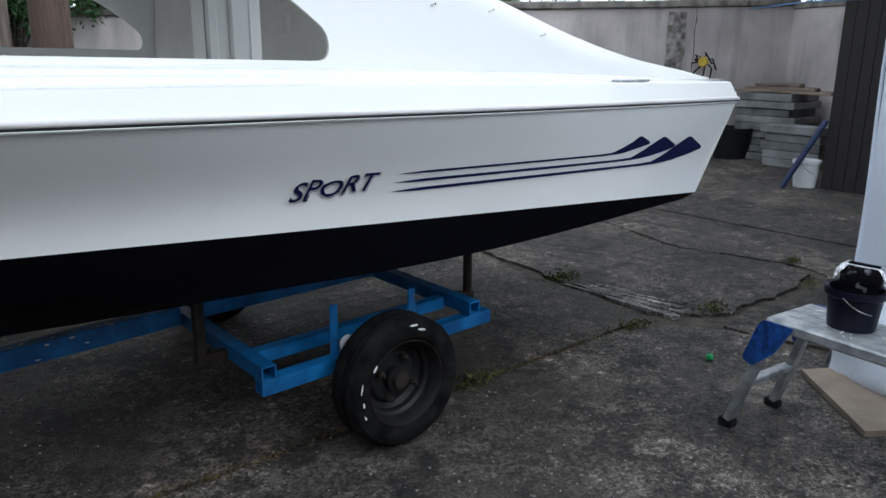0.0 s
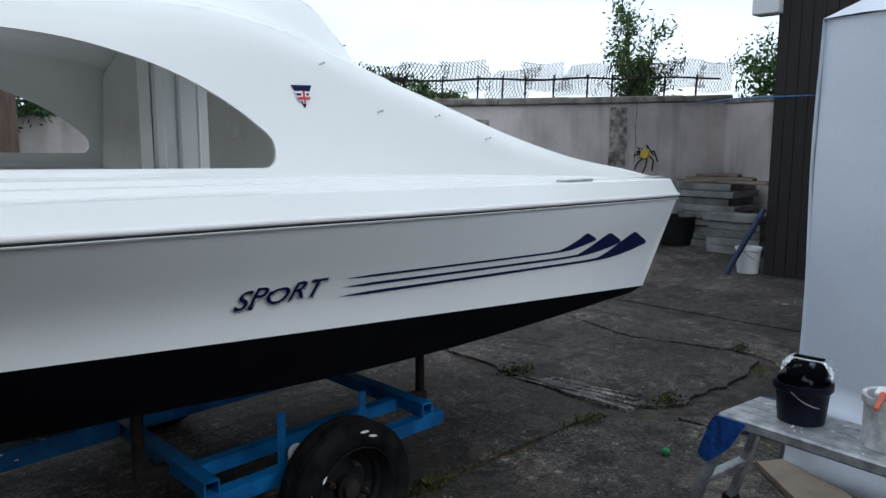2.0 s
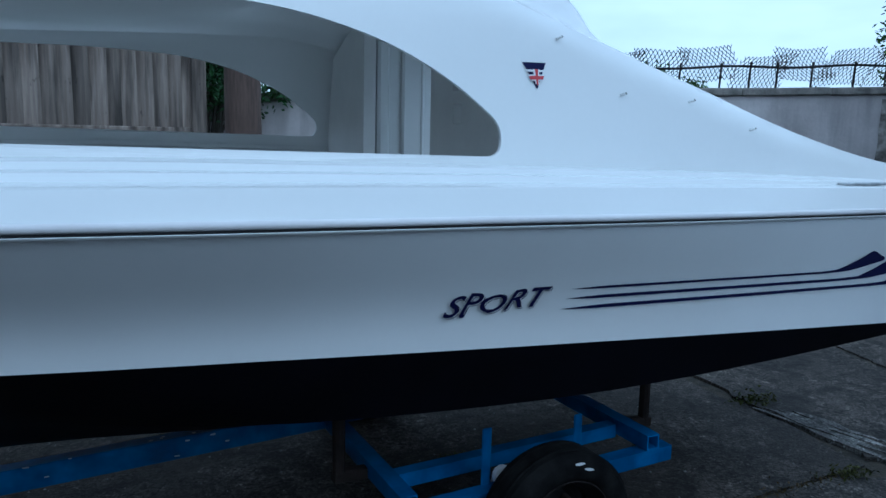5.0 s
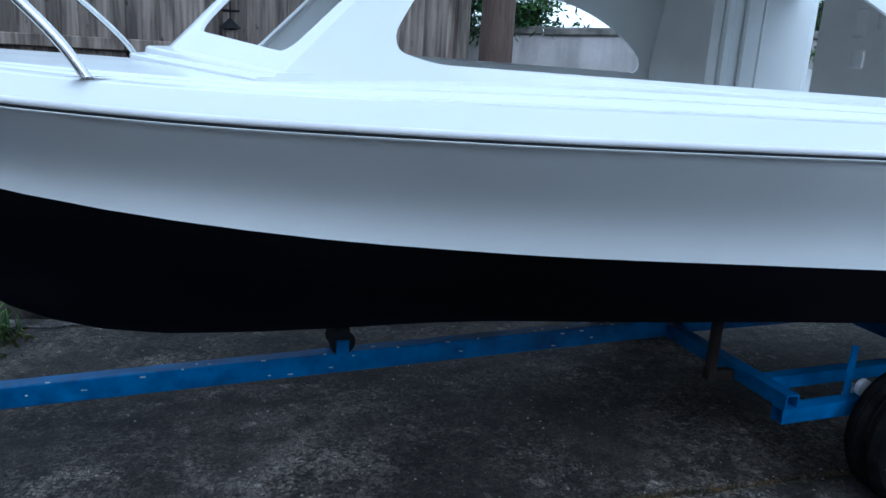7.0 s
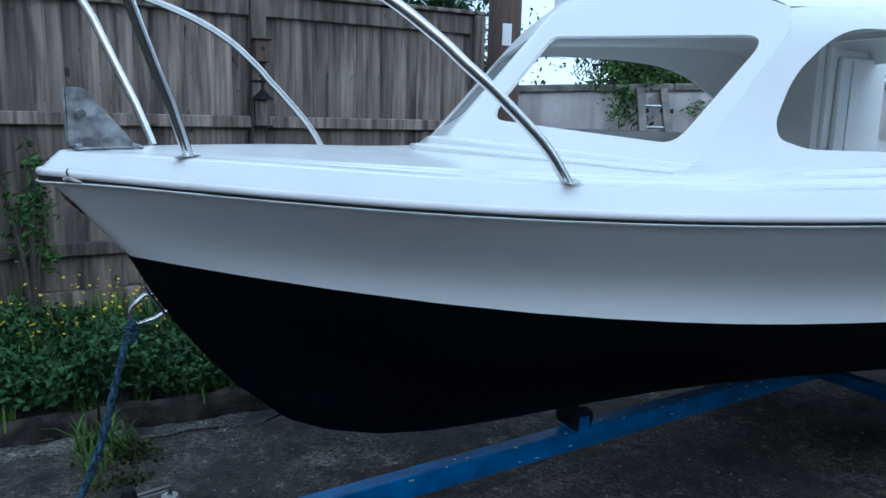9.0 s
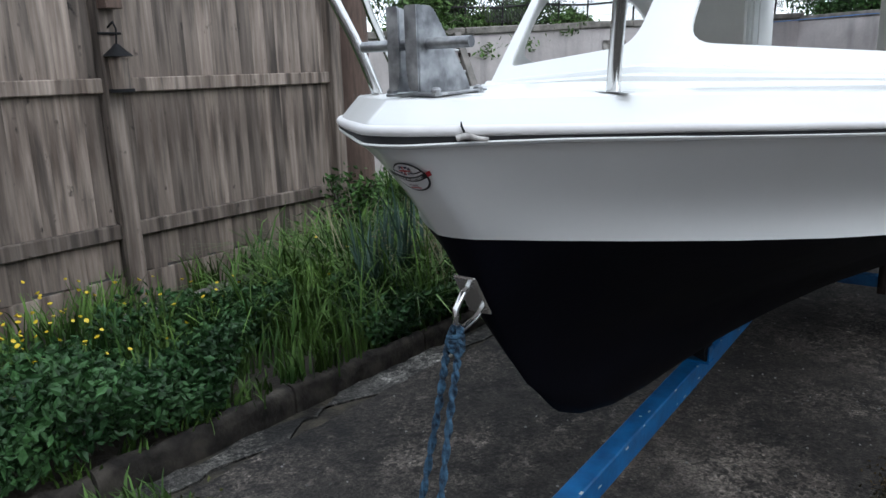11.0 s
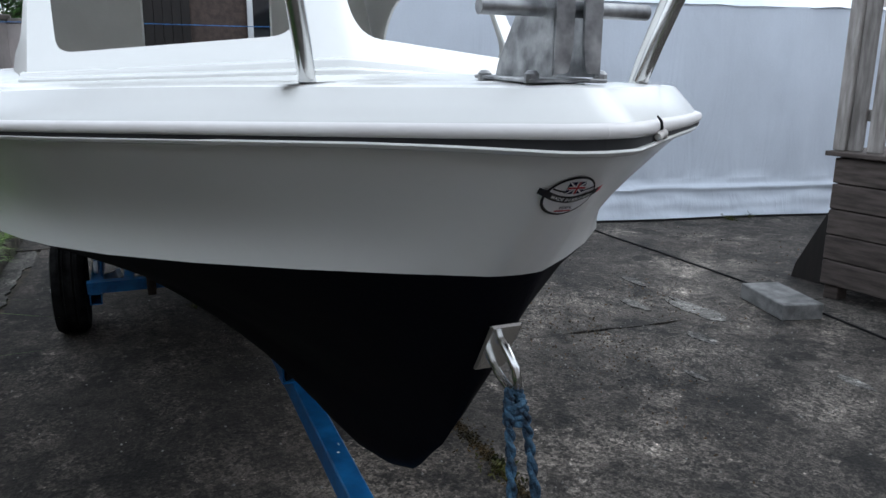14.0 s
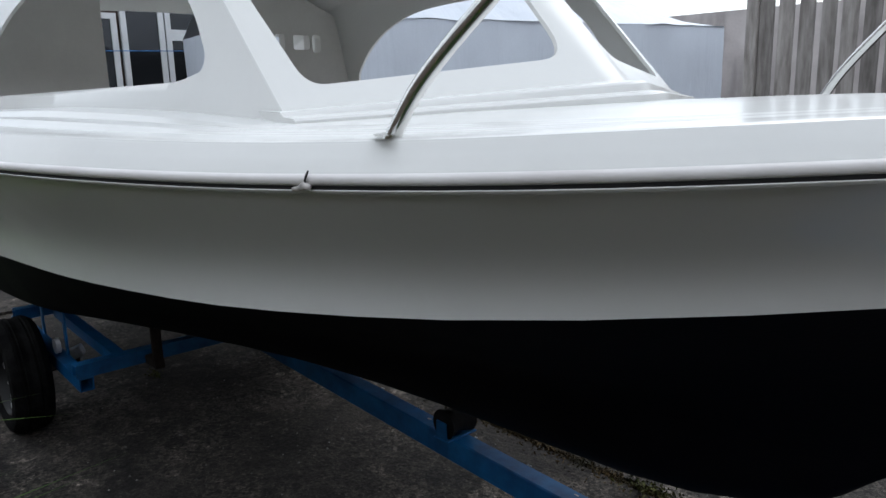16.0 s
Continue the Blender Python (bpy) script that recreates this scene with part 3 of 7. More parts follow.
# three stripes that end in blunt fins: start, end, then the fin's upper and lower edge
STRIPES = [(3.553, 1.086, 0.007, 4.602, 1.0605, 0.008, ((4.675, 1.066), (4.735, 1.083), (4.787, 1.103), (4.822, 1.123), (4.836, 1.1265), (4.850, 1.124)),
            ((4.70, 1.0565), (4.75, 1.058), (4.80, 1.065), (4.88, 1.078), (4.925, 1.086), (4.923, 1.096))),
           (3.545, 1.057, 0.009, 4.718, 1.0265, 0.010, ((4.815, 1.032), (4.89, 1.057), (4.952, 1.085), (5.010, 1.109), (5.026, 1.1115), (5.045, 1.107)),
            ((4.83, 1.021), (4.90, 1.023), (4.97, 1.029), (5.07, 1.042), (5.137, 1.055), (5.138, 1.068))),
           (3.538, 1.026, 0.010, 4.88, 0.993, 0.011, ((4.985, 0.999), (5.06, 1.022), (5.13, 1.053), (5.225, 1.095), (5.243, 1.0975), (5.264, 1.093)),
            ((5.00, 0.986), (5.08, 0.988), (5.16, 0.994), (5.28, 1.010), (5.382, 1.029), (5.378, 1.043)))]
for x0, z0, h0, x1, z1, h1, crest, belly in STRIPES:
    bm = bmesh.new()
    upper, lower = [], []
    for k in range(25):
        t = k / 24
        x, z, h = x0 + (x1 - x0) * t, z0 + (z1 - z0) * t, (h0 + (h1 - h0) * t) * min(1, 0.15 + t * 12)
        upper.append((x + 0.04 * (1 - t), z + h / 2))
        lower.append((x, z - h / 2))
    upper += crest
    lower += belly
    grid(bm, [[on_hull(x, z, 0.004) for x, z in row] for row in (upper, lower)])
    part("stripe", bm, NAVY, boat, "navy blue pinstripe ending in a fin", recalc=False)

RED = mat("red_vinyl", (0.45, 0.03, 0.04), 0.4, vary=0.08)
WHITEVINYL = mat("white_vinyl", (0.75, 0.75, 0.76), 0.4, vary=0.04)
BLACKVINYL = mat("black_vinyl", (0.015, 0.015, 0.018), 0.4, vary=0.1)


def side_pt(x, z, out):
    return Vector((x, -side_y(x, z) - out, z))


# shield sticker on the cabin side
badge_a = [(3.503, 1.702), (3.580, 1.704), (3.546, 1.628)]
bm = bmesh.new()
bm.faces.new([bm.verts.new(side_pt(x, z, 0.003)) for x, z in badge_a])
sticker = part("sticker", bm, NAVY, boat, "small triangular flag sticker in navy, red and white", recalc=False)
for m_, out, polys in ((WHITEVINYL, 0.005, [[(3.508, 1.682), (3.574, 1.683), (3.571, 1.677), (3.511, 1.676)], [(3.534, 1.684), (3.556, 1.684), (3.552, 1.642), (3.540, 1.642)], [(3.516, 1.668), (3.570, 1.670), (3.563, 1.652), (3.524, 1.650)]]),
                     (RED, 0.007, [[(3.540, 1.684), (3.550, 1.684), (3.548, 1.640), (3.543, 1.640)], [(3.519, 1.664), (3.568, 1.666), (3.565, 1.656), (3.523, 1.654)]])):
    bm = bmesh.new()
    for q in polys:
        bm.faces.new([bm.verts.new(side_pt(x, z, out)) for x, z in q])
    part("sticker_print", bm, m_, sticker, recalc=False)


# oval badge on the stem
def stem_pt(y, z, out):
    lo, hi = 0.0, 0.2
    for _ in range(30):
        s = (lo + hi) / 2
        g, w = g_pt(s), w_pt(s)
        t = min(1, max(0, (g.z - z) / (g.z - w.z)))
        if hull_pt(s, t).y < abs(y):
            lo = s
        else:
            hi = s
    return Vector((hull_pt(s, t).x - out, y, z))


def oval(cy, cz, ry, rz, n=28):
    return [(cy + ry * math.cos(2 * math.pi * k / n), cz + rz * math.sin(2 * math.pi * k / n)) for k in range(n)]


def fan(loop, cy, cz, m_, out, name, parent, label=""):
    bm = bmesh.new()
    mid = [(cy + (y - cy) * 0.5, cz + (z - cz) * 0.5) for y, z in loop]
    rings = [[bm.verts.new(stem_pt(y, z, out)) for y, z in r] for r in (loop, mid)]
    n = len(loop)
    for i in range(n):
        bm.faces.new([rings[0][i], rings[0][(i + 1) % n], rings[1][(i + 1) % n], rings[1][i]])
    bm.faces.new(rings[1])
    return part(name, bm, m_, parent, label, recalc=False)


BZ = 1.283
stem_badge = fan(oval(0, BZ, 0.0375, 0.0285), 0, BZ, BLACKVINYL, 0.004, "stem_badge", boat, "oval black and white sticker with a flag on the stem")
fan(oval(0, BZ, 0.0345, 0.0255), 0, BZ, WHITEVINYL, 0.0055, "badge_field", stem_badge)


def ribbon(name, z0, bend, h, y0, y1, out, m_, n=15):
    """A band across the sticker that sags like a smile."""
    bm = bmesh.new()
    ys = np.linspace(y0, y1, n)
    grid(bm, [[stem_pt(y, z0 + bend * (y / 0.04) ** 2 + dz, out) for y in ys] for dz in (-h / 2, 0, h / 2)])
    return part(name, bm, m_, stem_badge, recalc=False)


ribbon("badge_ring", BZ + 0.006, 0.011, 0.0022, -0.030, 0.030, 0.0062, BLACKVINYL)
ribbon("badge_band", BZ - 0.0045, 0.012, 0.0095, -0.0385, 0.0385, 0.0075, BLACKVINYL)
ribbon("badge_tail", BZ - 0.001, 0.008, 0.0085, 0.036, 0.047, 0.0066, BLACKVINYL, 4)
ribbon("badge_tail", BZ - 0.001, 0.008, 0.0085, -0.047, -0.036, 0.0066, RED, 4)
FZ = BZ + 0.0125
fan([(-0.0125, FZ - 0.0085), (0.0125, FZ - 0.0085), (0.0125, FZ + 0.0085), (-0.0125, FZ + 0.0085)], 0, FZ, NAVY, 0.0075, "badge_flag", stem_badge)
for half_w, half_h, m_, out in ((0.0028, 0.0085, WHITEVINYL, 0.0085), (0.0125, 0.0026, WHITEVINYL, 0.0085), (0.0016, 0.0085, RED, 0.0095), (0.0125, 0.0015, RED, 0.0095)):
    fan([(-half_w, FZ - half_h), (half_w, FZ - half_h), (half_w, FZ + half_h), (-half_w, FZ + half_h)], 0, FZ, m_, out, "badge_cross", stem_badge)
for sg in (-1, 1):
    bm = bmesh.new()
    grid(bm, [[stem_pt(0.0125 * t, FZ + sg * 0.0085 * t + dz, 0.0082) for t in np.linspace(-1, 1, 5)] for dz in (-0.0012, 0.0012)])
    part("badge_saltire", bm, WHITEVINYL, stem_badge, recalc=False)
for text, cz, h, w_, bend, m_ in (("MADE IN BRITAIN", BZ - 0.0068, 0.0062, 0.058, 0.0065, WHITEVINYL), ("100%", BZ - 0.0185, 0.006, 0.020, 0.0, BLACKVINYL)):
    pts, faces = font_mesh(text, 0.0, 0.02)
    wide_ = max(p[0] for p in pts)
    bm = bmesh.new()
    decal(bm, pts, faces, lambda u, v: stem_pt(w_ / 2 - w_ * u / wide_, cz + h * v + bend * (2 * u / wide_ - 1) ** 2, 0.0095))
    part("badge_word", bm, m_, stem_badge, recalc=False)
ribbon("badge_line", BZ - 0.0215, 0.0, 0.0022, -0.012, 0.012, 0.0075, RED, 5)

# pulpit: a hoop on each side, joined round the bow
for side in (-1, 1):
    after = [(1.018, 0.792, 1.38), (0.953, 0.775, 1.473), (0.85, 0.742, 1.577), (0.784, 0.718, 1.636), (0.727, 0.694, 1.689), (0.62, 0.653, 1.768), (0.48, 0.60, 1.832), (0.30, 0.53, 1.88), (0.10, 0.44, 1.91)]
    fore = [(0.302, 0.277, 1.42), (0.283, 0.288, 1.477), (0.261, 0.302, 1.54), (0.228, 0.323, 1.62), (0.165, 0.375, 1.78), (0.10, 0.44, 1.91)]
    xs_ = [spline(range(len(after)), [p[i] for p in after]) for i in range(3)]
    bm = bmesh.new()
    tube(bm, [(float(xs_[0](t)), side * float(xs_[1](t)), float(xs_[2](t))) for t in np.linspace(0, len(after) - 1, 40)], 0.0125, 14)
    rail = part("pulpit_rail", bm, STEEL, boat, "polished stainless steel pulpit tube", smooth=60)
    bm = bmesh.new()
    tube(bm, [(x, side * y, z) for x, y, z in fore], 0.0125, 14)
    part("pulpit_stanchion", bm, STEEL, boat, "polished stainless steel pulpit tube", smooth=60)
    for (x, y, z), turn in (((1.022, 0.793, 1.390), -48), ((0.302, 0.277, 1.4165), -55)):
        bm = bmesh.new()
        r = bmesh.ops.create_circle(bm, cap_ends=True, radius=1, segments=24)
        for v in r["verts"]:
            v.co = Vector((v.co.x * 0.075, v.co.y * 0.017 * (1 - abs(v.co.x) ** 1.5) + 0.004 * v.co.y, 0.0035))
        bmesh.ops.transform(bm, matrix=pose(x, side * y, z, 0, 0, side * turn), verts=bm.verts[:])
        part("rail_base", bm, STEEL, boat, smooth=40)

# anchor bracket on the bow
bm = bmesh.new()
beam(bm, (0.075, 0.001, 1.4255), (0.235, 0.001, 1.4295), 0.112, 0.005, bevel=0.0015)
bracket = part("anchor_bracket", bm, DULLGALV, boat, "galvanised bow bracket with two upright cheeks and a cross bar")
for y, t_ in ((0.034, -0.005), (-0.031, 0.005)):
    bm = bmesh.new()
    prof = rounded([(0.062, 1.43), (0.062, 1.574), (0.105, 1.574), (0.205, 1.452), (0.215, 1.43)], [0.004, 0.006, 0.015, 0.012, 0.004], 4)
    a = [bm.verts.new((x, y, z)) for x, z in prof]
    b = [bm.verts.new((x, y + t_, z)) for x, z in prof]
    bm.faces.new(a)
    bm.faces.new(b[::-1])
    for i in range(len(prof)):
        bm.faces.new([a[i], b[i], b[(i + 1) % len(prof)], a[(i + 1) % len(prof)]])
    part("cheek", bm, DULLGALV, bracket)
    # front flange, its lower inner corner cut round
    bm = bmesh.new()
    inner = y + t_ * 5
    prof = rounded([(y, 1.434), (inner - t_, 1.434), (inner, 1.468), (inner, 1.574), (y, 1.574)], [0.001, 0.008, 0.008, 0.006, 0.001], 4)
    a = [bm.verts.new((0.059, u, z)) for u, z in prof]
    b = [bm.verts.new((0.064, u, z)) for u, z in prof]
    bm.faces.new(a)
    bm.faces.new(b[::-1])
    for i in range(len(prof)):
        bm.faces.new([a[i], b[i], b[(i + 1) % len(prof)], a[(i + 1) % len(prof)]])
    part("cheek_flange", bm, DULLGALV, bracket)
bm = bmesh.new()
tube(bm, [(0.092, 0.120, 1.511), (0.092, -0.120, 1.511)], 0.0098, 14)
part("cross_bar", bm, DULLGALV, bracket, smooth=50)
for x, y in ((0.085, 0.050), (0.085, -0.049), (0.215, 0.050), (0.215, -0.048)):
    bm = bmesh.new()
    lathe(bm, [(0.0095, -0.006), (0.0095, 0.005), (0.006, 0.009), (0.0, 0.010)], 10, centre=(x, y, 1.4285))
    part("bolt", bm, DULLGALV, bracket)

# cleats, screw tips and the torn tape of the rub rail
bm = bmesh.new()
box(bm, 4.68, 4.90, -1.058, -1.022, 1.352, 1.362, 0.003)
part("vent_strip", bm, GALV, boat, "grey metal strip on the gunwale")
for x, z in ((3.625, 1.775), (3.837, 1.622), (4.10, 1.612), (4.35, 1.53)):
    bm = bmesh.new()
    tube(bm, [side_pt(x, z, -0.002), side_pt(x + 0.008, z + 0.006, 0.018)], 0.004, 8)
    part("screw", bm, STEEL, boat)
for s, side in ((0.0112, -1), (0.1965, 1)):
    def at_rail(ds, out, up, s=s, side=side):
        g2, n2 = g_pt(s + ds), inward(s + ds)
        return flip(g2 - n2 * out + Vector((0, 0, up)), side)

    bm = bmesh.new()
    tube(bm, [at_rail(0, 0.008, 0.0225), at_rail(0, 0.0135, 0.016), at_rail(0.0004, 0.0145, 0.008), at_rail(0.0008, 0.012, -0.006)], [0.0012, 0.002, 0.002, 0.0015], 6)
    clip = part("joint_clip", bm, GAPBLACK, boat, "twisted wire clip at the joint of the rub rail", smooth=60)
    bm = bmesh.new()
    tube(bm, [at_rail(-0.001, 0.012, -0.004), at_rail(0.0008, 0.016, 0.0), at_rail(0.003, 0.012, -0.005), at_rail(0.005, 0.011, -0.006)], [0.005, 0.0065, 0.0045, 0.003], 8)
    part("knuckle", bm, TAPE, clip, smooth=60)
for x, w_ in ((0.70, 0.012), (1.828, 0.018), (1.94, 0.008), (2.385, 0.02)):
    s = x / 5.56
    g, n = g_pt(s), inward(s)
    bm = bmesh.new()
    box(bm, -w_, w_, -0.017, 0.004, -0.006, 0.012, 0.003, Matrix.Translation(flip(g, -1)) @ Matrix.Rotation(math.atan2(-n.x, n.y) * -1, 4, "Z"))
    part("rail_clip", bm, GALV if w_ > 0.01 else WHITEVINYL, boat)

# eye plate on the stem, shackle and rope
bm = bmesh.new()
beam(bm, (0.221, 0, 1.062), (0.281, 0, 0.968), 0.007, 0.056, up=(0, 1, 0))
eye = part("bow_eye", bm, STEEL, boat, "stainless bow eye plate with a bent ring")
bm = bmesh.new()
tube(bm, [(0.262, 0.004, 1.035), (0.225, 0.003, 1.03), (0.190, 0.0, 1.0), (0.185, -0.002, 0.975), (0.205, -0.004, 0.955), (0.25, -0.005, 0.965), (0.285, -0.004, 0.985)], 0.007, 10)
part("ring", bm, STEEL, eye, smooth=60)
ROPE = mat("blue_rope", (0.007, 0.022, 0.055), 0.9, vary=0.6, scale=60, second=(0.035, 0.08, 0.13), bump=0.8, bump_scale=160)
rope = thing("rope", pose(0, 0, 0), "frayed blue mooring rope tied from the bow eye to the trailer", "rope")
for k, (y0, y1, x1) in enumerate(((0.014, 0.036, 0.02), (-0.014, -0.022, 0.0))):
    path = [(0.195, y0 * 0.5, 0.965), (0.178, y0, 0.92), (0.15 - k * 0.01, y0 + (y1 - y0) * 0.3, 0.80), (0.08 + x1, y1, 0.60), (0.0 + x1, y1 * 0.8, 0.42), (-0.05, 0.0, 0.345)]
    fx = [spline(range(6), [p[i] for p in path]) for i in range(3)]
    for strand in range(2):
        bm = bmesh.new()
        tube(bm, [Vector((float(fx[0](t)), float(fx[1](t)), float(fx[2](t)))) + 0.0045 * Vector((math.cos(t * 14 + strand * math.pi), math.sin(t * 14 + strand * math.pi), 0)) for t in np.linspace(0, 5, 90)], 0.0047, 7)
        part("strand", bm, ROPE, rope, smooth=60)
bm = bmesh.new()
for k in range(4):
    tube(bm, [Vector((0.19, 0, 0.945 - k * 0.010)) + 0.013 * Vector((math.cos(a), math.sin(a), 0.15 * math.sin(2 * a + k))) for a in np.linspace(0, 6.1, 20)], 0.0055, 7)
part("knot", bm, ROPE, rope, smooth=60)

# ---- cabin inside ----
# near-black colour that paints the shade inside a hole
HOLE_SHADE = mat("painted_hole_shade", (0.02, 0.02, 0.022), 0.8, vary=0.2)

# ---- ground ----
def concrete(name, tone, light):
    """Old yard concrete: aggregate specks, stains, hairline cracks."""
    m = mat(name, tone, 0.88, vary=0.3, scale=1.1, bump=0.55, bump_scale=55, second=light, mix_lo=0.3, mix_hi=0.72)
    n, l = m.node_tree.nodes, m.node_tree.links
    b = n["Principled BSDF"]
    src = b.inputs["Base Color"].links[0].from_socket
    co = n.new("ShaderNodeTexCoord").outputs["Object"]
    # aggregate
    vo = n.new("ShaderNodeTexVoronoi")
    vo.inputs["Scale"].default_value = 70
    l.new(co, vo.inputs["Vector"])
    sp = n.new("ShaderNodeMapRange")
    sp.inputs["From Min"].default_value, sp.inputs["From Max"].default_value = 0.0, 1.0
    sp.inputs["To Min"].default_value, sp.inputs["To Max"].default_value = 0.3, 2.05
    sep = n.new("ShaderNodeSeparateColor")
    l.new(vo.outputs["Color"], sep.inputs["Color"])
    l.new(sep.outputs["Red"], sp.inputs["Value"])
    # fine sand grain
    fv = n.new("ShaderNodeTexVoronoi")
    fv.inputs["Scale"].default_value = 190
    l.new(co, fv.inputs["Vector"])
    fs = n.new("ShaderNodeSeparateColor")
    l.new(fv.outputs["Color"], fs.inputs["Color"])
    fr = n.new("ShaderNodeMapRange")
    fr.inputs["To Min"].default_value, fr.inputs["To Max"].default_value = 0.4, 1.65
    l.new(fs.outputs["Green"], fr.inputs["Value"])
    # worn patches where the aggregate shows
    pn = n.new("ShaderNodeTexNoise")
    pn.inputs["Scale"].default_value, pn.inputs["Detail"].default_value = 1.7, 8
    l.new(co, pn.inputs["Vector"])
    pr = n.new("ShaderNodeMapRange")
    pr.inputs["From Min"].default_value, pr.inputs["From Max"].default_value = 0.36, 0.56
    l.new(pn.outputs["Fac"], pr.inputs["Value"])
    mixv = n.new("ShaderNodeMix")
    mixv.inputs["A"].default_value = 1.0
    l.new(pr.outputs["Result"], mixv.inputs["Factor"])
    l.new(sp.outputs["Result"], mixv.inputs["B"])
    # dark stains
    st = n.new("ShaderNodeTexNoise")
    st.inputs["Scale"].default_value, st.inputs["Detail"].default_value, st.inputs["Roughness"].default_value = 7.0, 10, 0.75
    l.new(co, st.inputs["Vector"])
    sr = n.new("ShaderNodeMapRange")
    sr.inputs["From Min"].default_value, sr.inputs["From Max"].default_value = 0.38, 0.52
    sr.inputs["To Min"].default_value, sr.inputs["To Max"].default_value = 0.35, 1.0
    l.new(st.outputs["Fac"], sr.inputs["Value"])
    mul = n.new("ShaderNodeMath")
    mul.operation = "MULTIPLY"
    sand = n.new("ShaderNodeMath")
    sand.operation = "MULTIPLY"
    l.new(mixv.outputs["Result"], sand.inputs[0])
    l.new(fr.outputs["Result"], sand.inputs[1])
    l.new(sand.outputs["Value"], mul.inputs[0])
    l.new(sr.outputs["Result"], mul.inputs[1])
    # pale scuffs and laitance
    sc = n.new("ShaderNodeTexNoise")
    sc.inputs["Scale"].default_value, sc.inputs["Detail"].default_value, sc.inputs["Roughness"].default_value = 4.0, 12, 0.82
    l.new(co, sc.inputs["Vector"])
    sq = n.new("ShaderNodeMapRange")
    sq.inputs["From Min"].default_value, sq.inputs["From Max"].default_value = 0.53, 0.68
    sq.inputs["To Min"].default_value, sq.inputs["To Max"].default_value = 0.9, 2.1
    l.new(sc.outputs["Fac"], sq.inputs["Value"])
    mulp = n.new("ShaderNodeMath")
    mulp.operation = "MULTIPLY"
    l.new(mul.outputs["Value"], mulp.inputs[0])
    l.new(sq.outputs["Result"], mulp.inputs[1])
    mul = mulp
    # broad pale worn areas, and dark crumbled patches of moss and dirt
    for scale, lo_, hi_, a_, b_, rough in ((0.9, 0.50, 0.62, 0.82, 2.0, 0.68), (2.4, 0.41, 0.46, 0.34, 1.0, 0.72), (9.0, 0.60, 0.65, 1.0, 2.4, 0.6), (16.0, 0.36, 0.42, 0.3, 1.0, 0.7)):
        pt = n.new("ShaderNodeTexNoise")
        pt.inputs["Scale"].default_value, pt.inputs["Detail"].default_value, pt.inputs["Roughness"].default_value = scale, 9, rough
        l.new(co, pt.inputs["Vector"])
        pm = n.new("ShaderNodeMapRange")
        pm.inputs["From Min"].default_value, pm.inputs["From Max"].default_value = lo_, hi_
        pm.inputs["To Min"].default_value, pm.inputs["To Max"].default_value = a_, b_
        l.new(pt.outputs["Fac"], pm.inputs["Value"])
        mp = n.new("ShaderNodeMath")
        mp.operation = "MULTIPLY"
        l.new(mul.outputs["Value"], mp.inputs[0])
        l.new(pm.outputs["Result"], mp.inputs[1])
        mul = mp
    # small dark pits and pale chips
    for scale, reach, gate, k in ((26, 0.20, 0.66, 0.28), (17, 0.16, 0.80, 0.35), (34, 0.20, 0.84, 2.6)):
        pv = n.new("ShaderNodeTexVoronoi")
        pv.inputs["Scale"].default_value = scale
        l.new(co, pv.inputs["Vector"])
        ps = n.new("ShaderNodeSeparateColor")
        l.new(pv.outputs["Color"], ps.inputs["Color"])
        near = n.new("ShaderNodeMapRange")
        near.inputs["From Min"].default_value, near.inputs["From Max"].default_value = reach * 0.6, reach * 1.2
        near.inputs["To Min"].default_value, near.inputs["To Max"].default_value = 1.0, 0.0
        l.new(pv.outputs["Distance"], near.inputs["Value"])
        some = n.new("ShaderNodeMath")
        some.operation = "GREATER_THAN"
        some.inputs[1].default_value = gate
        l.new(ps.outputs["Red"], some.inputs[0])
        both = n.new("ShaderNodeMath")
        both.operation = "MULTIPLY"
        l.new(near.outputs["Result"], both.inputs[0])
        l.new(some.outputs["Value"], both.inputs[1])
        tone_ = n.new("ShaderNodeMapRange")
        tone_.inputs["To Min"].default_value, tone_.inputs["To Max"].default_value = 1.0, k
        l.new(both.outputs["Value"], tone_.inputs["Value"])
        mp = n.new("ShaderNodeMath")
        mp.operation = "MULTIPLY"
        l.new(mul.outputs["Value"], mp.inputs[0])
        l.new(tone_.outputs["Result"], mp.inputs[1])
        mul = mp
    # hairline cracks
    wob = n.new("ShaderNodeTexNoise")
    wob.inputs["Scale"].default_value, wob.inputs["Detail"].default_value = 3.0, 6
    l.new(co, wob.inputs["Vector"])
    add = n.new("ShaderNodeVectorMath")
    add.operation = "MULTIPLY_ADD"
    add.inputs[1].default_value = (0.5, 0.5, 0.5)
    l.new(wob.outputs["Color"], add.inputs[0])
    l.new(co, add.inputs[2])
    cv = n.new("ShaderNodeTexVoronoi")
    cv.feature = "DISTANCE_TO_EDGE"
    cv.inputs["Scale"].default_value = 0.33
    l.new(add.outputs["Vector"], cv.inputs["Vector"])
    cr = n.new("ShaderNodeMapRange")
    cr.inputs["From Min"].default_value, cr.inputs["From Max"].default_value = 0.0005, 0.003
    cr.inputs["To Min"].default_value, cr.inputs["To Max"].default_value = 0.6, 1.0
    l.new(cv.outputs["Distance"], cr.inputs["Value"])
    mul2 = n.new("ShaderNodeMath")
    mul2.operation = "MULTIPLY"
    l.new(mul.outputs["Value"], mul2.inputs[0])
    l.new(cr.outputs["Result"], mul2.inputs[1])
    vm = n.new("ShaderNodeVectorMath")
    vm.operation = "SCALE"
    l.new(src, vm.inputs[0])
    l.new(mul2.outputs["Value"], vm.inputs["Scale"])
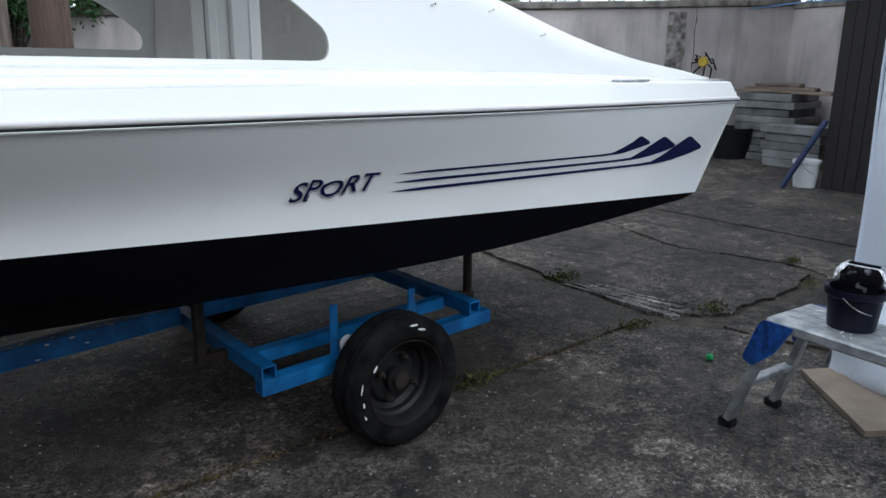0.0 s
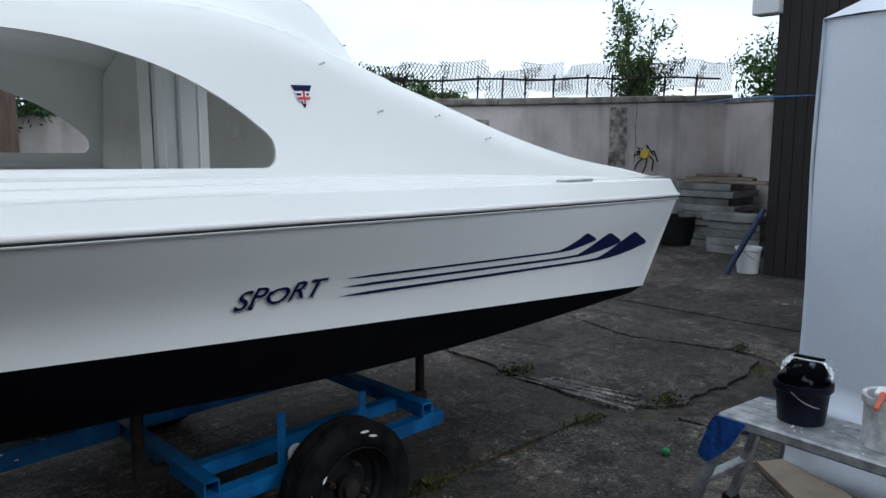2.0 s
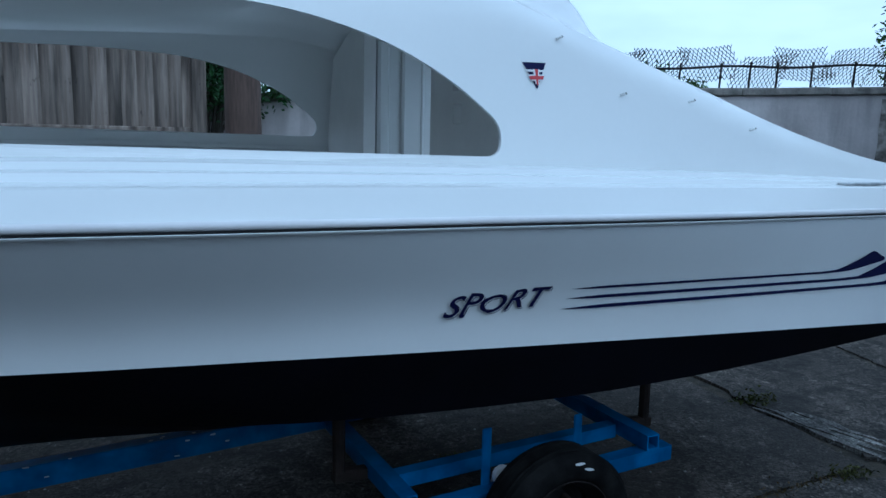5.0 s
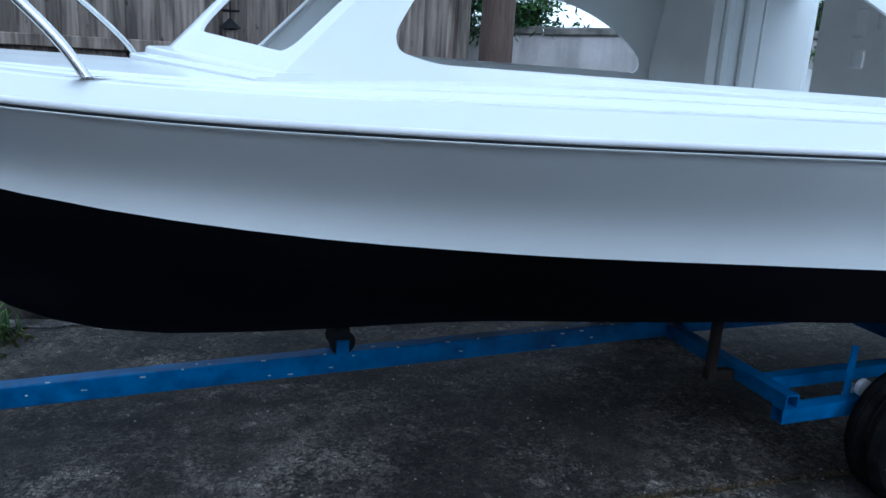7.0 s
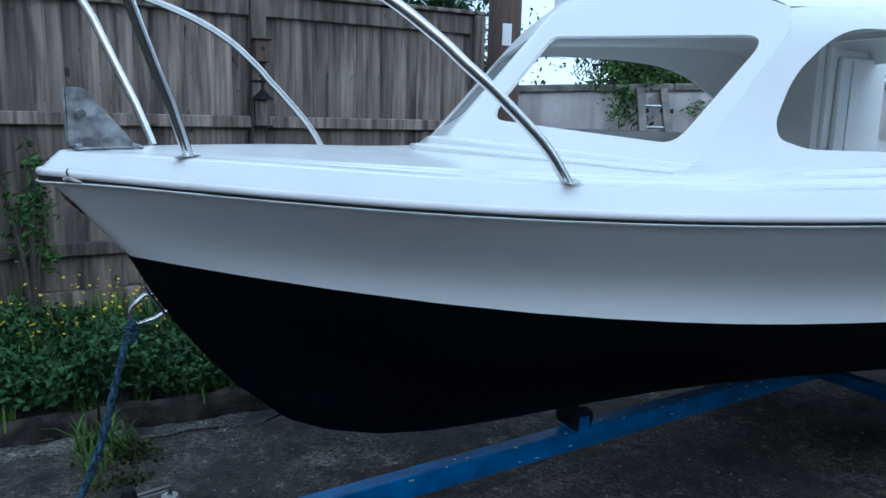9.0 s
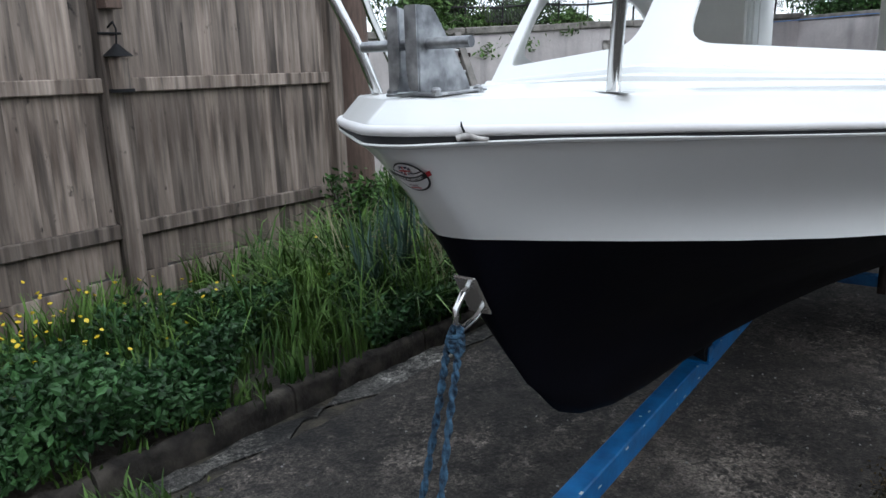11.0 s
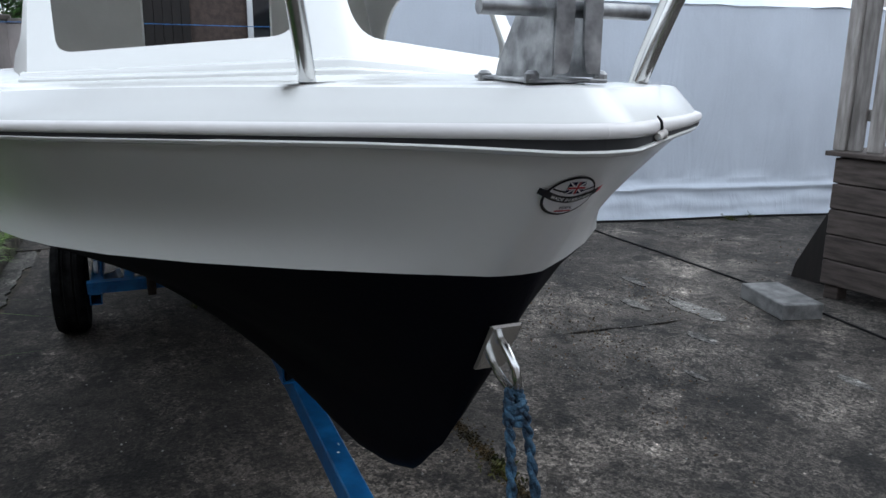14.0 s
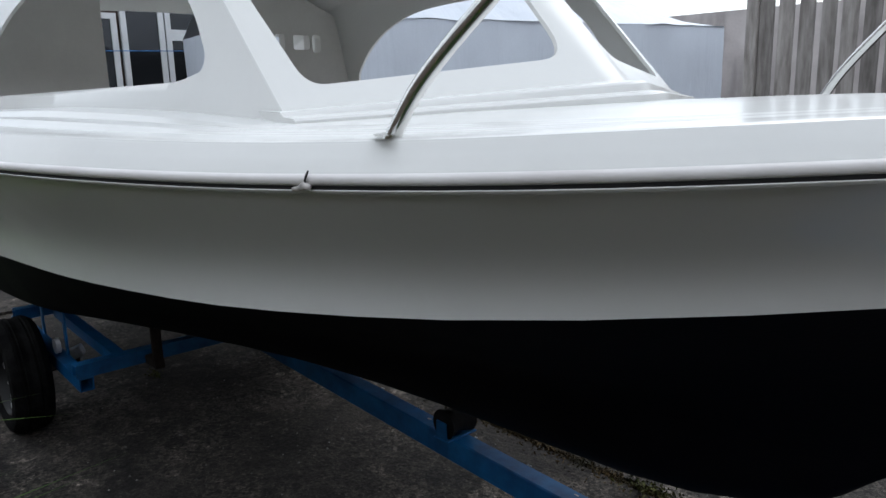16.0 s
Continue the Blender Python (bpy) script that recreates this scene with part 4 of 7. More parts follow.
    l.new(vm.outputs["Vector"], b.inputs["Base Color"])
    return m


SLAB = concrete("yard_concrete", (0.0315, 0.026, 0.0215), (0.058, 0.050, 0.0425))
SLABROUGH = concrete("rough_yard_concrete", (0.033, 0.0275, 0.023), (0.085, 0.075, 0.065))
GUTTER = concrete("gutter_concrete", (0.045, 0.040, 0.034), (0.15, 0.142, 0.128))
DIRT = mat("joint_dirt", (0.028, 0.024, 0.018), 0.95, vary=0.5, scale=9, bump=0.9, second=(0.05, 0.042, 0.03))

bm = bmesh.new()
bm.faces.new([bm.verts.new(p) for p in ((-300, -300, -0.016), (300, -300, -0.016), (300, 300, -0.016), (-300, 300, -0.016))])
ground = tagged(part("ground", bm, DIRT, recalc=False), "dark earth under a cracked concrete yard", "ground", kind="structure")


def jag(pts, seed, amp=0.014, step=0.07):
    """A polygon with broken edges."""
    r = random.Random(seed)
    out = []
    for i in range(len(pts)):
        p, q = Vector(pts[i]), Vector(pts[(i + 1) % len(pts)])
        n = max(1, int((q - p).length / step)) if (q - p).length < 14 else 1
        perp = Vector((-(q - p).y, (q - p).x)).normalized()
        for k in range(n):
            w = p.lerp(q, k / n)
            if k:
                w += perp * (noise.noise(Vector((w.x * 3, w.y * 3, seed))) * amp * 2.2 + r.uniform(-amp, amp) * 0.5)
            out.append(w)
    return out


def slab(pts, z, material, seed, amp=0.014):
    loop = jag(pts, seed, amp)
    bm = bmesh.new()
    top = [bm.verts.new((p.x, p.y, z)) for p in loop]
    f = bm.faces.new(top)
    c = sum((p for p in loop), Vector((0, 0))) / len(loop)
    low = [bm.verts.new((p.x, p.y, z - 0.05)) for p in loop]
    for i in range(len(loop)):
        bm.faces.new([top[i], low[i], low[(i + 1) % len(loop)], top[(i + 1) % len(loop)]])
    bmesh.ops.triangulate(bm, faces=[f])
    return part("slab", bm, material, ground, smooth=None)


slab([(-7, -0.652), (5.62, -0.652), (5.72, -0.16), (5.70, 0.28), (5.82, 0.92), (5.9, 1.204), (-7, 1.694)], 0.0, SLAB, 1)
slab([(2.735, -0.678), (5.40, -0.676), (5.66, -0.80), (5.80, -1.0), (5.9, -1.6), (5.9, -9), (2.645, -9), (2.60, -2.2)], -0.002, SLABROUGH, 2)
slab([(-7, -0.676), (2.722, -0.678), (2.588, -2.2), (2.632, -9), (-7, -9)], 0.001, SLABROUGH, 3, 0.02)
slab([(5.70, -0.60), (5.80, -0.14), (5.78, 0.28), (5.90, 0.92), (5.98, 3.2), (7.5, 3.2), (7.40, 1.06), (7.12, 0.14), (7.34, -0.56), (7.26, -0.84), (6.56, -0.94), (6.05, -0.90)], 0.004, SLAB, 4, 0.03)
slab([(7.46, 3.3), (30, 3.3), (30, -1.1), (7.2, -1.0), (7.36, -0.86), (7.43, -0.56), (7.2, 0.14), (7.48, 1.06)], -0.003, SLAB, 5, 0.03)
slab([(5.86, -1.0), (6.05, -0.98), (6.56, -1.02), (7.16, -1.02), (30, -1.16), (30, -9), (5.95, -9), (5.96, -1.6)], 0.0, SLAB, 6, 0.03)
slab([(-7, 1.724), (6.1, 1.226), (6.1, 1.371), (-7, 1.869)], -0.006, GUTTER, 7, 0.05)
# a spalled repair strip across the yard
SPALL = concrete("spalled_mortar", (0.085, 0.08, 0.073), (0.18, 0.173, 0.16))
for k in range(4):
    x0 = 5.72 + 0.055 * k
    slab([(x0, 0.10 - 0.05 * k), (x0 + 0.01, -0.30), (x0 + 0.03 + 0.02 * k, -0.74 + 0.03 * k), (x0 + 0.075 + 0.02 * k, -0.76 + 0.03 * k), (x0 + 0.05, -0.34), (x0 + 0.035, 0.04 - 0.05 * k)], 0.0095 + 0.0012 * (k % 2), SPALL, 80 + k, 0.022)

# kerb of the bed, drawing slowly nearer to the boat towards the wall
def kerb_dy(x):
    return 0.02 - 0.038 * (min(x, 7.0) - 1.0)


random.seed(3)
x = -7.0
while x < 6.0:
    ln = random.uniform(0.85, 0.95)
    bm = bmesh.new()
    top = 0.105 + random.uniform(-0.010, 0.008)
    rows = []
    for u in np.linspace(x, x + ln - 0.012, 19):
        y0 = kerb_dy(u)
        worn = [0.014 * noise.noise(Vector((u * 9, k * 3.1, 5))) + 0.007 * noise.noise(Vector((u * 31, k * 5.3, 9))) for k in range(7)]
        prof = ((1.552, -0.05), (1.553, 0.04), (1.556, top - 0.03), (1.566, top - 0.008), (1.585, top), (1.61, top - 0.004), (1.625, -0.05))
        rows.append([(u, y0 + a + w, b + (w if b > 0 else 0)) for (a, b), w in zip(prof, worn)])
    vs = grid(bm, rows)
    bm.faces.new(vs[0])
    bm.faces.new(vs[-1][::-1])
    tagged(part("kerb", bm, KERBMAT, smooth=60), "low dark mossy concrete kerb edging the grass bed", "kerb", "kerb stones of the bed", "structure")
    x += ln
# bed of soil
bm = bmesh.new()
rows = []
for x in np.linspace(-7, 9, 90):
    rows.append([(x, y, 0.07 + 0.05 * noise.noise(Vector((x * 1.3, y * 1.3, 0))) + 0.03 * (y - 1.6)) for y in np.linspace(1.60 + kerb_dy(x), 6.6, 26)])
grid(bm, rows)
tagged(part("soil_bed", bm, SOIL, smooth=60), "dark soil bed under the grass", "ground", kind="structure")


# ---- planting ----
def blades(count, where, height, width, material, name, label, seed, lean=0.5):
    """Bent blades of grass, joined into one mesh."""
    r = random.Random(seed)
    verts, faces = [], []
    for i in range(count):
        if i % 14 == 0:
            x0, y0, z, k = where(r)
            sway, tall = r.uniform(0, 6.283), r.uniform(0.6, 1.3)
        x, y = x0 + r.gauss(0, 0.035), y0 + r.gauss(0, 0.03)
        h = height * k * tall * r.uniform(0.5, 1.15)
        a = r.gauss(sway, 0.9)
        d = Vector((math.cos(a), math.sin(a), 0))
        side = Vector((-d.y, d.x, 0)) * width * r.uniform(0.6, 1.3)
        b = lean * r.uniform(0.2, 1.3)
        base = len(verts)
        for t, wd in ((0, 1.0), (0.4, 0.9), (0.75, 0.6)):
            c = Vector((x, y, z)) + d * (b * h * t * t) + Vector((0, 0, h * (t - 0.35 * b * t * t)))
            verts += [c - side * wd, c + side * wd]
        verts.append(Vector((x, y, z)) + d * (b * h) + Vector((0, 0, h * (1 - 0.45 * b))))
        faces += [(base, base + 1, base + 3, base + 2), (base + 2, base + 3, base + 5, base + 4), (base + 4, base + 5, base + 6)]
    me = bpy.data.meshes.new(name)
    me.from_pydata(verts, [], faces)
    me.materials.append(material)
    for p in me.polygons:
        p.use_smooth = True
    return tagged(new(name, me), label, "grass", kind="stuff")


def leaves(count, where, size, material, seed, droop=0.5, broad=1.0):
    """Small folded leaves, as raw points and faces."""
    r = random.Random(seed)
    verts, faces = [], []
    for _ in range(count):
        c, k = where(r)
        c = Vector(c)
        n = Vector((r.gauss(0, 1), r.gauss(0, 1), r.gauss(0.6, 0.8))).normalized()
        u = n.orthogonal().normalized()
        u = (Matrix.Rotation(r.uniform(0, 6.283), 3, n) @ u)
        v = n.cross(u)
        L, W = size * k * r.uniform(0.6, 1.35), size * k * r.uniform(0.3, 0.5) * broad
        base = len(verts)
        verts += [c - u * L / 2, c + v * W / 2 - n * W * 0.15, c + u * L / 2 - n * L * 0.12 * droop, c - v * W / 2 - n * W * 0.15, c + n * W * 0.08]
        faces += [(base, base + 1, base + 4), (base + 1, base + 2, base + 4), (base + 2, base + 3, base + 4), (base + 3, base, base + 4)]
    return verts, faces


def leaf_part(name, verts, faces, material, parent=None):
    me = bpy.data.meshes.new(name)
    me.from_pydata(verts, [], faces)
    me.materials.append(material)
    ob = new(name, me)
    if parent is not None:
        ob.parent = parent
    return ob


LEAF = mat("hedge_leaf", (0.03, 0.075, 0.018), 0.5, vary=0.3, scale=4, per_island=0.5, second=(0.06, 0.12, 0.03), spec=0.2)
BRAMBLE = mat("bramble_leaf", (0.055, 0.105, 0.028), 0.5, vary=0.3, scale=4, per_island=0.5, second=(0.10, 0.165, 0.05), spec=0.2)
LEAFDARK = mat("ivy_leaf", (0.022, 0.06, 0.02), 0.4, vary=0.3, scale=4, per_island=0.5, second=(0.04, 0.09, 0.03), spec=0.2)
STRAW = mat("dry_grass_seed", (0.22, 0.20, 0.12), 0.8, vary=0.3, scale=5, per_island=0.4)
YELLOW = mat("buttercup_petal", (0.65, 0.48, 0.02), 0.5, vary=0.15)
BARK = mat("bark", (0.06, 0.05, 0.04), 0.9, vary=0.3, scale=14, bump=0.6)


def bed_z(x, y):
    return 0.06 + 0.05 * noise.noise(Vector((x * 1.3, y * 1.3, 0))) + 0.03 * (y - 1.6)


def stone_patch(x, y):
    return (x - 1.55) ** 2 / 0.75 ** 2 + (y - 2.95) ** 2 / 0.28 ** 2 < 1


def lawn_at(r):
    while True:
        x = r.uniform(-4.5, 3.6)
        y = 1.60 + kerb_dy(x) + 1.75 * r.random() ** 1.1
        k = 0.75 + 0.7 * noise.noise(Vector((x * 0.9, y * 0.9, 7)))
        if stone_patch(x, y):
            continue
        return x, y, bed_z(x, y), max(0.25, k)


def tall_at(r):
    x, y = r.gauss(2.75, 0.5), min(3.3, max(1.66, r.gauss(2.2, 0.33)))
    return x, y, bed_z(x, y), 1.0


def matted_at(r):
    x = r.uniform(2.9, 6.0)
    y = 1.60 + kerb_dy(x) + 1.4 * r.random()
    return x, y, bed_z(x, y) + 0.02, 0.8 + 0.5 * noise.noise(Vector((x * 1.5, y * 1.5, 2)))


def rank_at(r):
    x, y = r.uniform(4.2, 6.6), r.gauss(3.55, 0.3)
    while (x - 5.7) ** 2 + (y - 2.9) ** 2 < 0.2 or (5.0 < x < 5.7 and y < 3.1):
        x, y = r.uniform(4.2, 6.6), r.gauss(3.55, 0.3)
    return x, min(y, 5.2 - 0.466 * (x - 5)), bed_z(x, y), 1.0


def far_lawn_at(r):
    x = r.uniform(3.6, 8.5)
    y = r.uniform(1.65, max(1.9, 5.9 - 0.466 * (x - 3.9)))
    if x > 5.4 and y > 2.4:
        x = r.uniform(3.6, 5.4)
    return x, y, bed_z(x, y), 0.7


MATTED = mat("sunlit_grass", (0.085, 0.15, 0.032), 0.5, vary=0.3, scale=3, per_island=0.5, second=(0.16, 0.235, 0.065), spec=0.15)
blades(13000, lawn_at, 0.33, 0.0065, GRASS, "grass", "lush green grass and weeds in the bed", 11)
blades(7500, tall_at, 0.52, 0.0062, GRASS, "tall_grass", "tall green grass clumps beside the kerb", 12, 1.0)
blades(15000, matted_at, 0.23, 0.0058, MATTED, "matted_grass", "bright green flattened grass in the bed", 16, 1.5)
blades(5500, rank_at, 0.50, 0.007, GRASS, "rank_grass", "rank green grass round the ladder", 17, 0.7)
blades(5000, far_lawn_at, 0.26, 0.005, GRASS, "far_grass", "green grass by the rendered wall", 13)
blades(150, tall_at, 0.55, 0.006, STRAW, "seed_grass", "pale grass seed heads among the tall grass", 14, 0.6)


def flag_at(r):
    return r.gauss(2.25, 0.10), r.gauss(1.98, 0.08), 0.1, 1.0


IRIS = mat("iris_leaf", (0.035, 0.070, 0.052), 0.45, vary=0.25, scale=4, per_island=0.35, second=(0.06, 0.10, 0.08), spec=0.25)
blades(170, flag_at, 0.60, 0.011, IRIS, "iris_leaves", "broad upright iris leaves in the bed", 15, 0.25)


def dock_at(r):
    while True:
        x = r.uniform(-3.5, 3.3)
        y = 1.585 + kerb_dy(x) + 1.1 * r.random() ** 1.35
        if noise.noise(Vector((x * 1.1, y * 1.1, 3))) > -0.12 and not stone_patch(x, y):
            h = 0.25 + 0.16 * noise.noise(Vector((x * 2, y * 2, 5)))
            return (x, y, bed_z(x, y) + h * (0.35 + 0.65 * r.random())), 1.0


def grassy_at(r):
    while True:
        x = r.uniform(2.6, 5.5)
        y = 1.585 + kerb_dy(x) + 0.9 * r.random() ** 1.2
        return (x, y, bed_z(x, y) + 0.14 * r.random()), 1.0


tagged(leaf_part("ground_ivy", *leaves(24000, dock_at, 0.05, LEAFDARK, 21, 0.6, 1.5), LEAFDARK), "dark green low leafy weeds behind the kerb", "weeds", kind="stuff")
def seed_at(r):
    a = r.choice(SEED_STEMS)
    t = r.random()
    return (a[0] + a[2] * t * t + r.gauss(0, 0.012), a[1] + a[3] * t * t + r.gauss(0, 0.012), 0.10 + a[4] * (0.55 + 0.45 * t)), 0.6 + 0.5 * (1 - t)


r_ = random.Random(51)
SEED_STEMS = [(r_.gauss(2.62, 0.22), r_.gauss(1.97, 0.12), r_.uniform(-0.12, 0.12), r_.uniform(-0.12, 0.06), r_.uniform(0.32, 0.62)) for _ in range(80)]
tagged(leaf_part("seed_heads", *leaves(2600, seed_at, 0.02, STRAW, 52), STRAW), "cream feathery grass seed heads beside the iris", "grass", kind="stuff")
tagged(leaf_part("low_weeds", *leaves(3500, grassy_at, 0.05, LEAF, 22), LEAF), "green low weeds along the kerb", "weeds", kind="stuff")
bm = bmesh.new()
r_ = random.Random(31)
for _ in range(170):
    x, y = (r_.gauss(0.35, 0.55), r_.uniform(2.2, 3.2)) if r_.random() < 0.8 else (r_.uniform(-2, 3), r_.uniform(1.8, 3))
    z = bed_z(x, y) + r_.uniform(0.2, 0.36)
    rr = r_.uniform(0.008, 0.014)
    m_ = Matrix.Translation((x, y, z)) @ Euler((r_.uniform(-0.7, 0.7), r_.uniform(-0.7, 0.7), r_.uniform(0, 6))).to_matrix().to_4x4()
    bmesh.ops.create_cone(bm, cap_ends=True, segments=6, radius1=rr * 0.4, radius2=rr, depth=rr * 0.7, matrix=m_)
tagged(part("buttercups", bm, YELLOW, smooth=None), "small yellow buttercups scattered in the grass", "flowers", kind="stuff")
# flat pale stones by the fence
for k in range(9):
    bm = bmesh.new()
    a = random.Random(k)
    x, y = 1.0 + k * 0.14 + a.uniform(-0.04, 0.04), 2.95 + a.uniform(-0.16, 0.16)
    loop = [(x + math.cos(t) * a.uniform(0.08, 0.15), y + math.sin(t) * a.uniform(0.06, 0.11)) for t in np.linspace(0, 5.5, 8)]
    tp = [bm.verts.new((u, v, bed_z(x, y) + 0.05 + a.uniform(0, 0.02))) for u, v in loop]
    lo_ = [bm.verts.new((u, v, bed_z(x, y) - 0.02)) for u, v in loop]
    bm.faces.new(tp)
    for i in range(8):
        bm.faces.new([tp[i], lo_[i], lo_[(i + 1) % 8], tp[(i + 1) % 8]])
    tagged(part("stone", bm, GUTTER, smooth=None), "flat pale broken stone lying in the bed", "stone", "broken stones by the fence")
# weeds in the joints of the yard
WEEDS = ((4.27, -0.68, 1.0), (5.82, 0.16, 1.1), (6.05, -0.82, 0.9), (5.45, -0.70, 0.8), (7.46, -0.62, 0.7), (0.25, 1.25, 1.3), (0.23, 1.02, 1.0), (1.45, -0.66, 0.8), (5.0, -5.3, 0.9), (4.9, -5.0, 0.7), (3.9, 0.2, 0.5), (7.0, -0.95, 0.6))


def weed_at(r):
    x, y, sc = r.choice(WEEDS)
    return (x + r.gauss(0, 0.07 * sc), y + r.gauss(0, 0.035 * sc), 0.005 + abs(r.gauss(0, 0.022)) * sc), sc


tagged(leaf_part("joint_weeds", *leaves(1500, weed_at, 0.032, LEAF, 40), mat("joint_weed_leaf", (0.04, 0.055, 0.014), 0.6, vary=0.3, per_island=0.6, second=(0.075, 0.075, 0.025), spec=0.15)), "small olive green weeds growing in the concrete joints", "weeds", kind="stuff")


def tuft_at(r):
    return r.gauss(0.2, 0.045), r.gauss(1.36, 0.07), 0.0, 1.0


blades(150, tuft_at, 0.16, 0.006, GRASS, "grass_tuft", "green grass tuft growing from the yard joint", 44, 0.8)


def moss_at(r):
    x = r.uniform(0.0, 5.4) if r.random() < 0.5 else r.gauss(1.9, 0.6)
    return (x, -0.665 + r.gauss(0, 0.010 + 0.035 * r.random() ** 3), 0.003), 1.0


tagged(leaf_part("joint_moss", *leaves(3200, moss_at, 0.02, STRAW, 60), mat("moss_litter", (0.05, 0.045, 0.018), 0.9, vary=0.4, per_island=0.5, second=(0.09, 0.06, 0.025))), "moss and leaf litter in the long joint", "litter", kind="stuff")

def litter_at(r):
    cx, cy, sx, sy = r.choice(((2.5, -1.8, 0.35, 0.10), (2.2, -1.55, 0.5, 0.12), (3.0, -1.9, 0.5, 0.12), (2.9, -2.6, 0.4, 0.15), (4.2, -4.2, 0.9, 0.25)))
    return (cx + r.gauss(0, sx), cy + r.gauss(0, sy), 0.006), 0.6 + 0.6 * r.random()


tagged(leaf_part("leaf_litter", *leaves(900, litter_at, 0.018, STRAW, 61), mat("brown_litter", (0.045, 0.028, 0.014), 0.9, vary=0.4, per_island=0.6, second=(0.10, 0.065, 0.035))), "brown leaf litter and moss crumbs on the concrete", "litter", kind="stuff")
# old cement smears, a few millimetres proud
SMEAR = concrete("cement_smear", (0.075, 0.07, 0.064), (0.13, 0.125, 0.115))
for k, (cx, cy, rx, ry) in enumerate(((2.70, -2.66, 0.30, 0.10), (2.95, -2.38, 0.16, 0.05), (2.3, -2.35, 0.12, 0.05), (1.9, -1.95, 0.08, 0.03), (3.4, -2.7, 0.14, 0.05), (1.55, -2.6, 0.10, 0.04))):
    r_ = random.Random(200 + k)
    slab([(cx + rx * math.cos(a) * r_.uniform(0.6, 1.2), cy + ry * math.sin(a) * r_.uniform(0.6, 1.2)) for a in np.linspace(0, 5.9, 14)], 0.0045, SMEAR, 60 + k, 0.012)

# loose grit on the yard
r_ = random.Random(77)
verts, faces = [], []
for _ in range(3000):
    x, y = r_.uniform(0.3, 7.5), r_.uniform(-4.2, 1.3)
    if r_.random() < 0.5:
        x, y = r_.gauss(2.9, 0.9), r_.gauss(-1.6, 0.8)
    sz = r_.uniform(0.002, 0.008)
    base = len(verts)
    a = r_.uniform(0, 3)
    for dx, dy in ((1, 0.2), (0, 1), (-1, -0.1), (0.1, -0.8)):
        verts.append((x + sz * (dx * math.cos(a) - dy * math.sin(a)), y + sz * (dx * math.sin(a) + dy * math.cos(a)), 0.001))
    verts.append((x, y, 0.002 + sz * 0.8))
    faces += [(base + i, base + (i + 1) % 4, base + 4) for i in range(4)]
tagged(leaf_part("grit", verts, faces, mat("grit", (0.16, 0.155, 0.145), 0.9, vary=0.3, per_island=0.7)), "loose grit and paint flakes on the concrete", "grit", kind="stuff")

# ---- board fence ----
fence = thing("board_fence", pose(0, 3.40, 0), "weathered feather-edge board fence with posts and rails", "fence")
random.seed(5)
posts = [3.29 - 1.83 * k for k in range(6)]
bm = bmesh.new()
box(bm, -0.055, 0.055, -0.10, 0.0, 0.05, 2.334, 0.008)
post_mesh = part("post", bm, FENCE, fence).data
bpy.data.objects.remove(bpy.data.objects["post"])
for x in posts:
    ob = new("post", post_mesh)
    ob.parent, ob.location = fence, (x, 0.02, 0)
for x0 in posts[1:]:
    for z, h in ((0.58, 0.09), (1.44, 0.085), (2.255, 0.15)):
        bm = bmesh.new()
        box(bm, x0 + 0.056, x0 + 1.83 - 0.056, -0.048, -0.002, z - h / 2, z + h / 2, 0.006)
        part("rail", bm, FENCE, fence)
board_meshes = []
for k in range(4):
    bm = bmesh.new()
    fr = [[(-0.068 + 0.136 * t, 0.008 - 0.024 * t * (1.0 if k % 2 else 0.8), z) for t in (0, 0.5, 1)] for z in (0.30, 2.20 + 0.012 * k)]
    bk = [[(-0.068 + 0.136 * t, 0.018, z) for t in (0, 0.5, 1)] for z in (0.30, 2.20 + 0.012 * k)]
    a, b = grid(bm, fr), grid(bm, bk)
    for i in range(2):
        bm.faces.new([a[1][i], a[1][i + 1], b[1][i + 1], b[1][i]])
        bm.faces.new([a[0][i], a[0][i + 1], b[0][i + 1], b[0][i]])
    for i in (0, 2):
        bm.faces.new([a[0][i], a[1][i], b[1][i], b[0][i]])
    ob = part("board", bm, FENCE, fence, smooth=None)
    board_meshes.append(ob.data)
    bpy.data.objects.remove(ob)
x, k = 3.22, 0
while x > -5.8:
    ob = new("board", board_meshes[random.randrange(4)])
    ob.parent = fence
    ob.matrix_basis = pose(x, 0.006 * (k % 2) + random.uniform(-0.002, 0.002), random.uniform(-0.02, 0.015), 0, random.uniform(-0.3, 0.3), 0)
    x -= random.uniform(0.098, 0.112)
    k += 1
bm = bmesh.new()
box(bm, -5.8, 3.24, -0.006, 0.020, 0.02, 0.29, 0.004)
part("gravel_board", bm, FENCE, fence)
bm = bmesh.new()
box(bm, -5.8, 3.34, -0.085, 0.04, 2.335, 2.365, 0.006)
part("capping", bm, FENCE, fence)

# bird boxes on a post
box_ = thing("bird_box", pose(1.46, 3.322, 1.86), "small wooden bird box with a round hole on a fence post", "bird box")
bm = bmesh.new()
box(bm, -0.05, 0.05, -0.10, 0, 0, 0.15, 0.004)
body = part("body", bm, POLEWOOD, box_)
# no opening is cut: a dark disc paints the hole's shade
bm = bmesh.new()
lathe(bm, [(0.016, 0), (0.016, 0.004)], 14, axis="y", centre=(0, -0.105, 0.09))
part("hole", bm, HOLE_SHADE, box_)
bm = bmesh.new()
box(bm, -0.065, 0.065, -0.125, 0, 0.152, 0.168, 0.003)
part("lid", bm, POLEWOOD, box_)
feeder = thing("hanging_lantern", pose(1.46, 3.322, 1.42), "dark hanging lantern feeder with a conical cap on a hook", "lantern")
bm = bmesh.new()
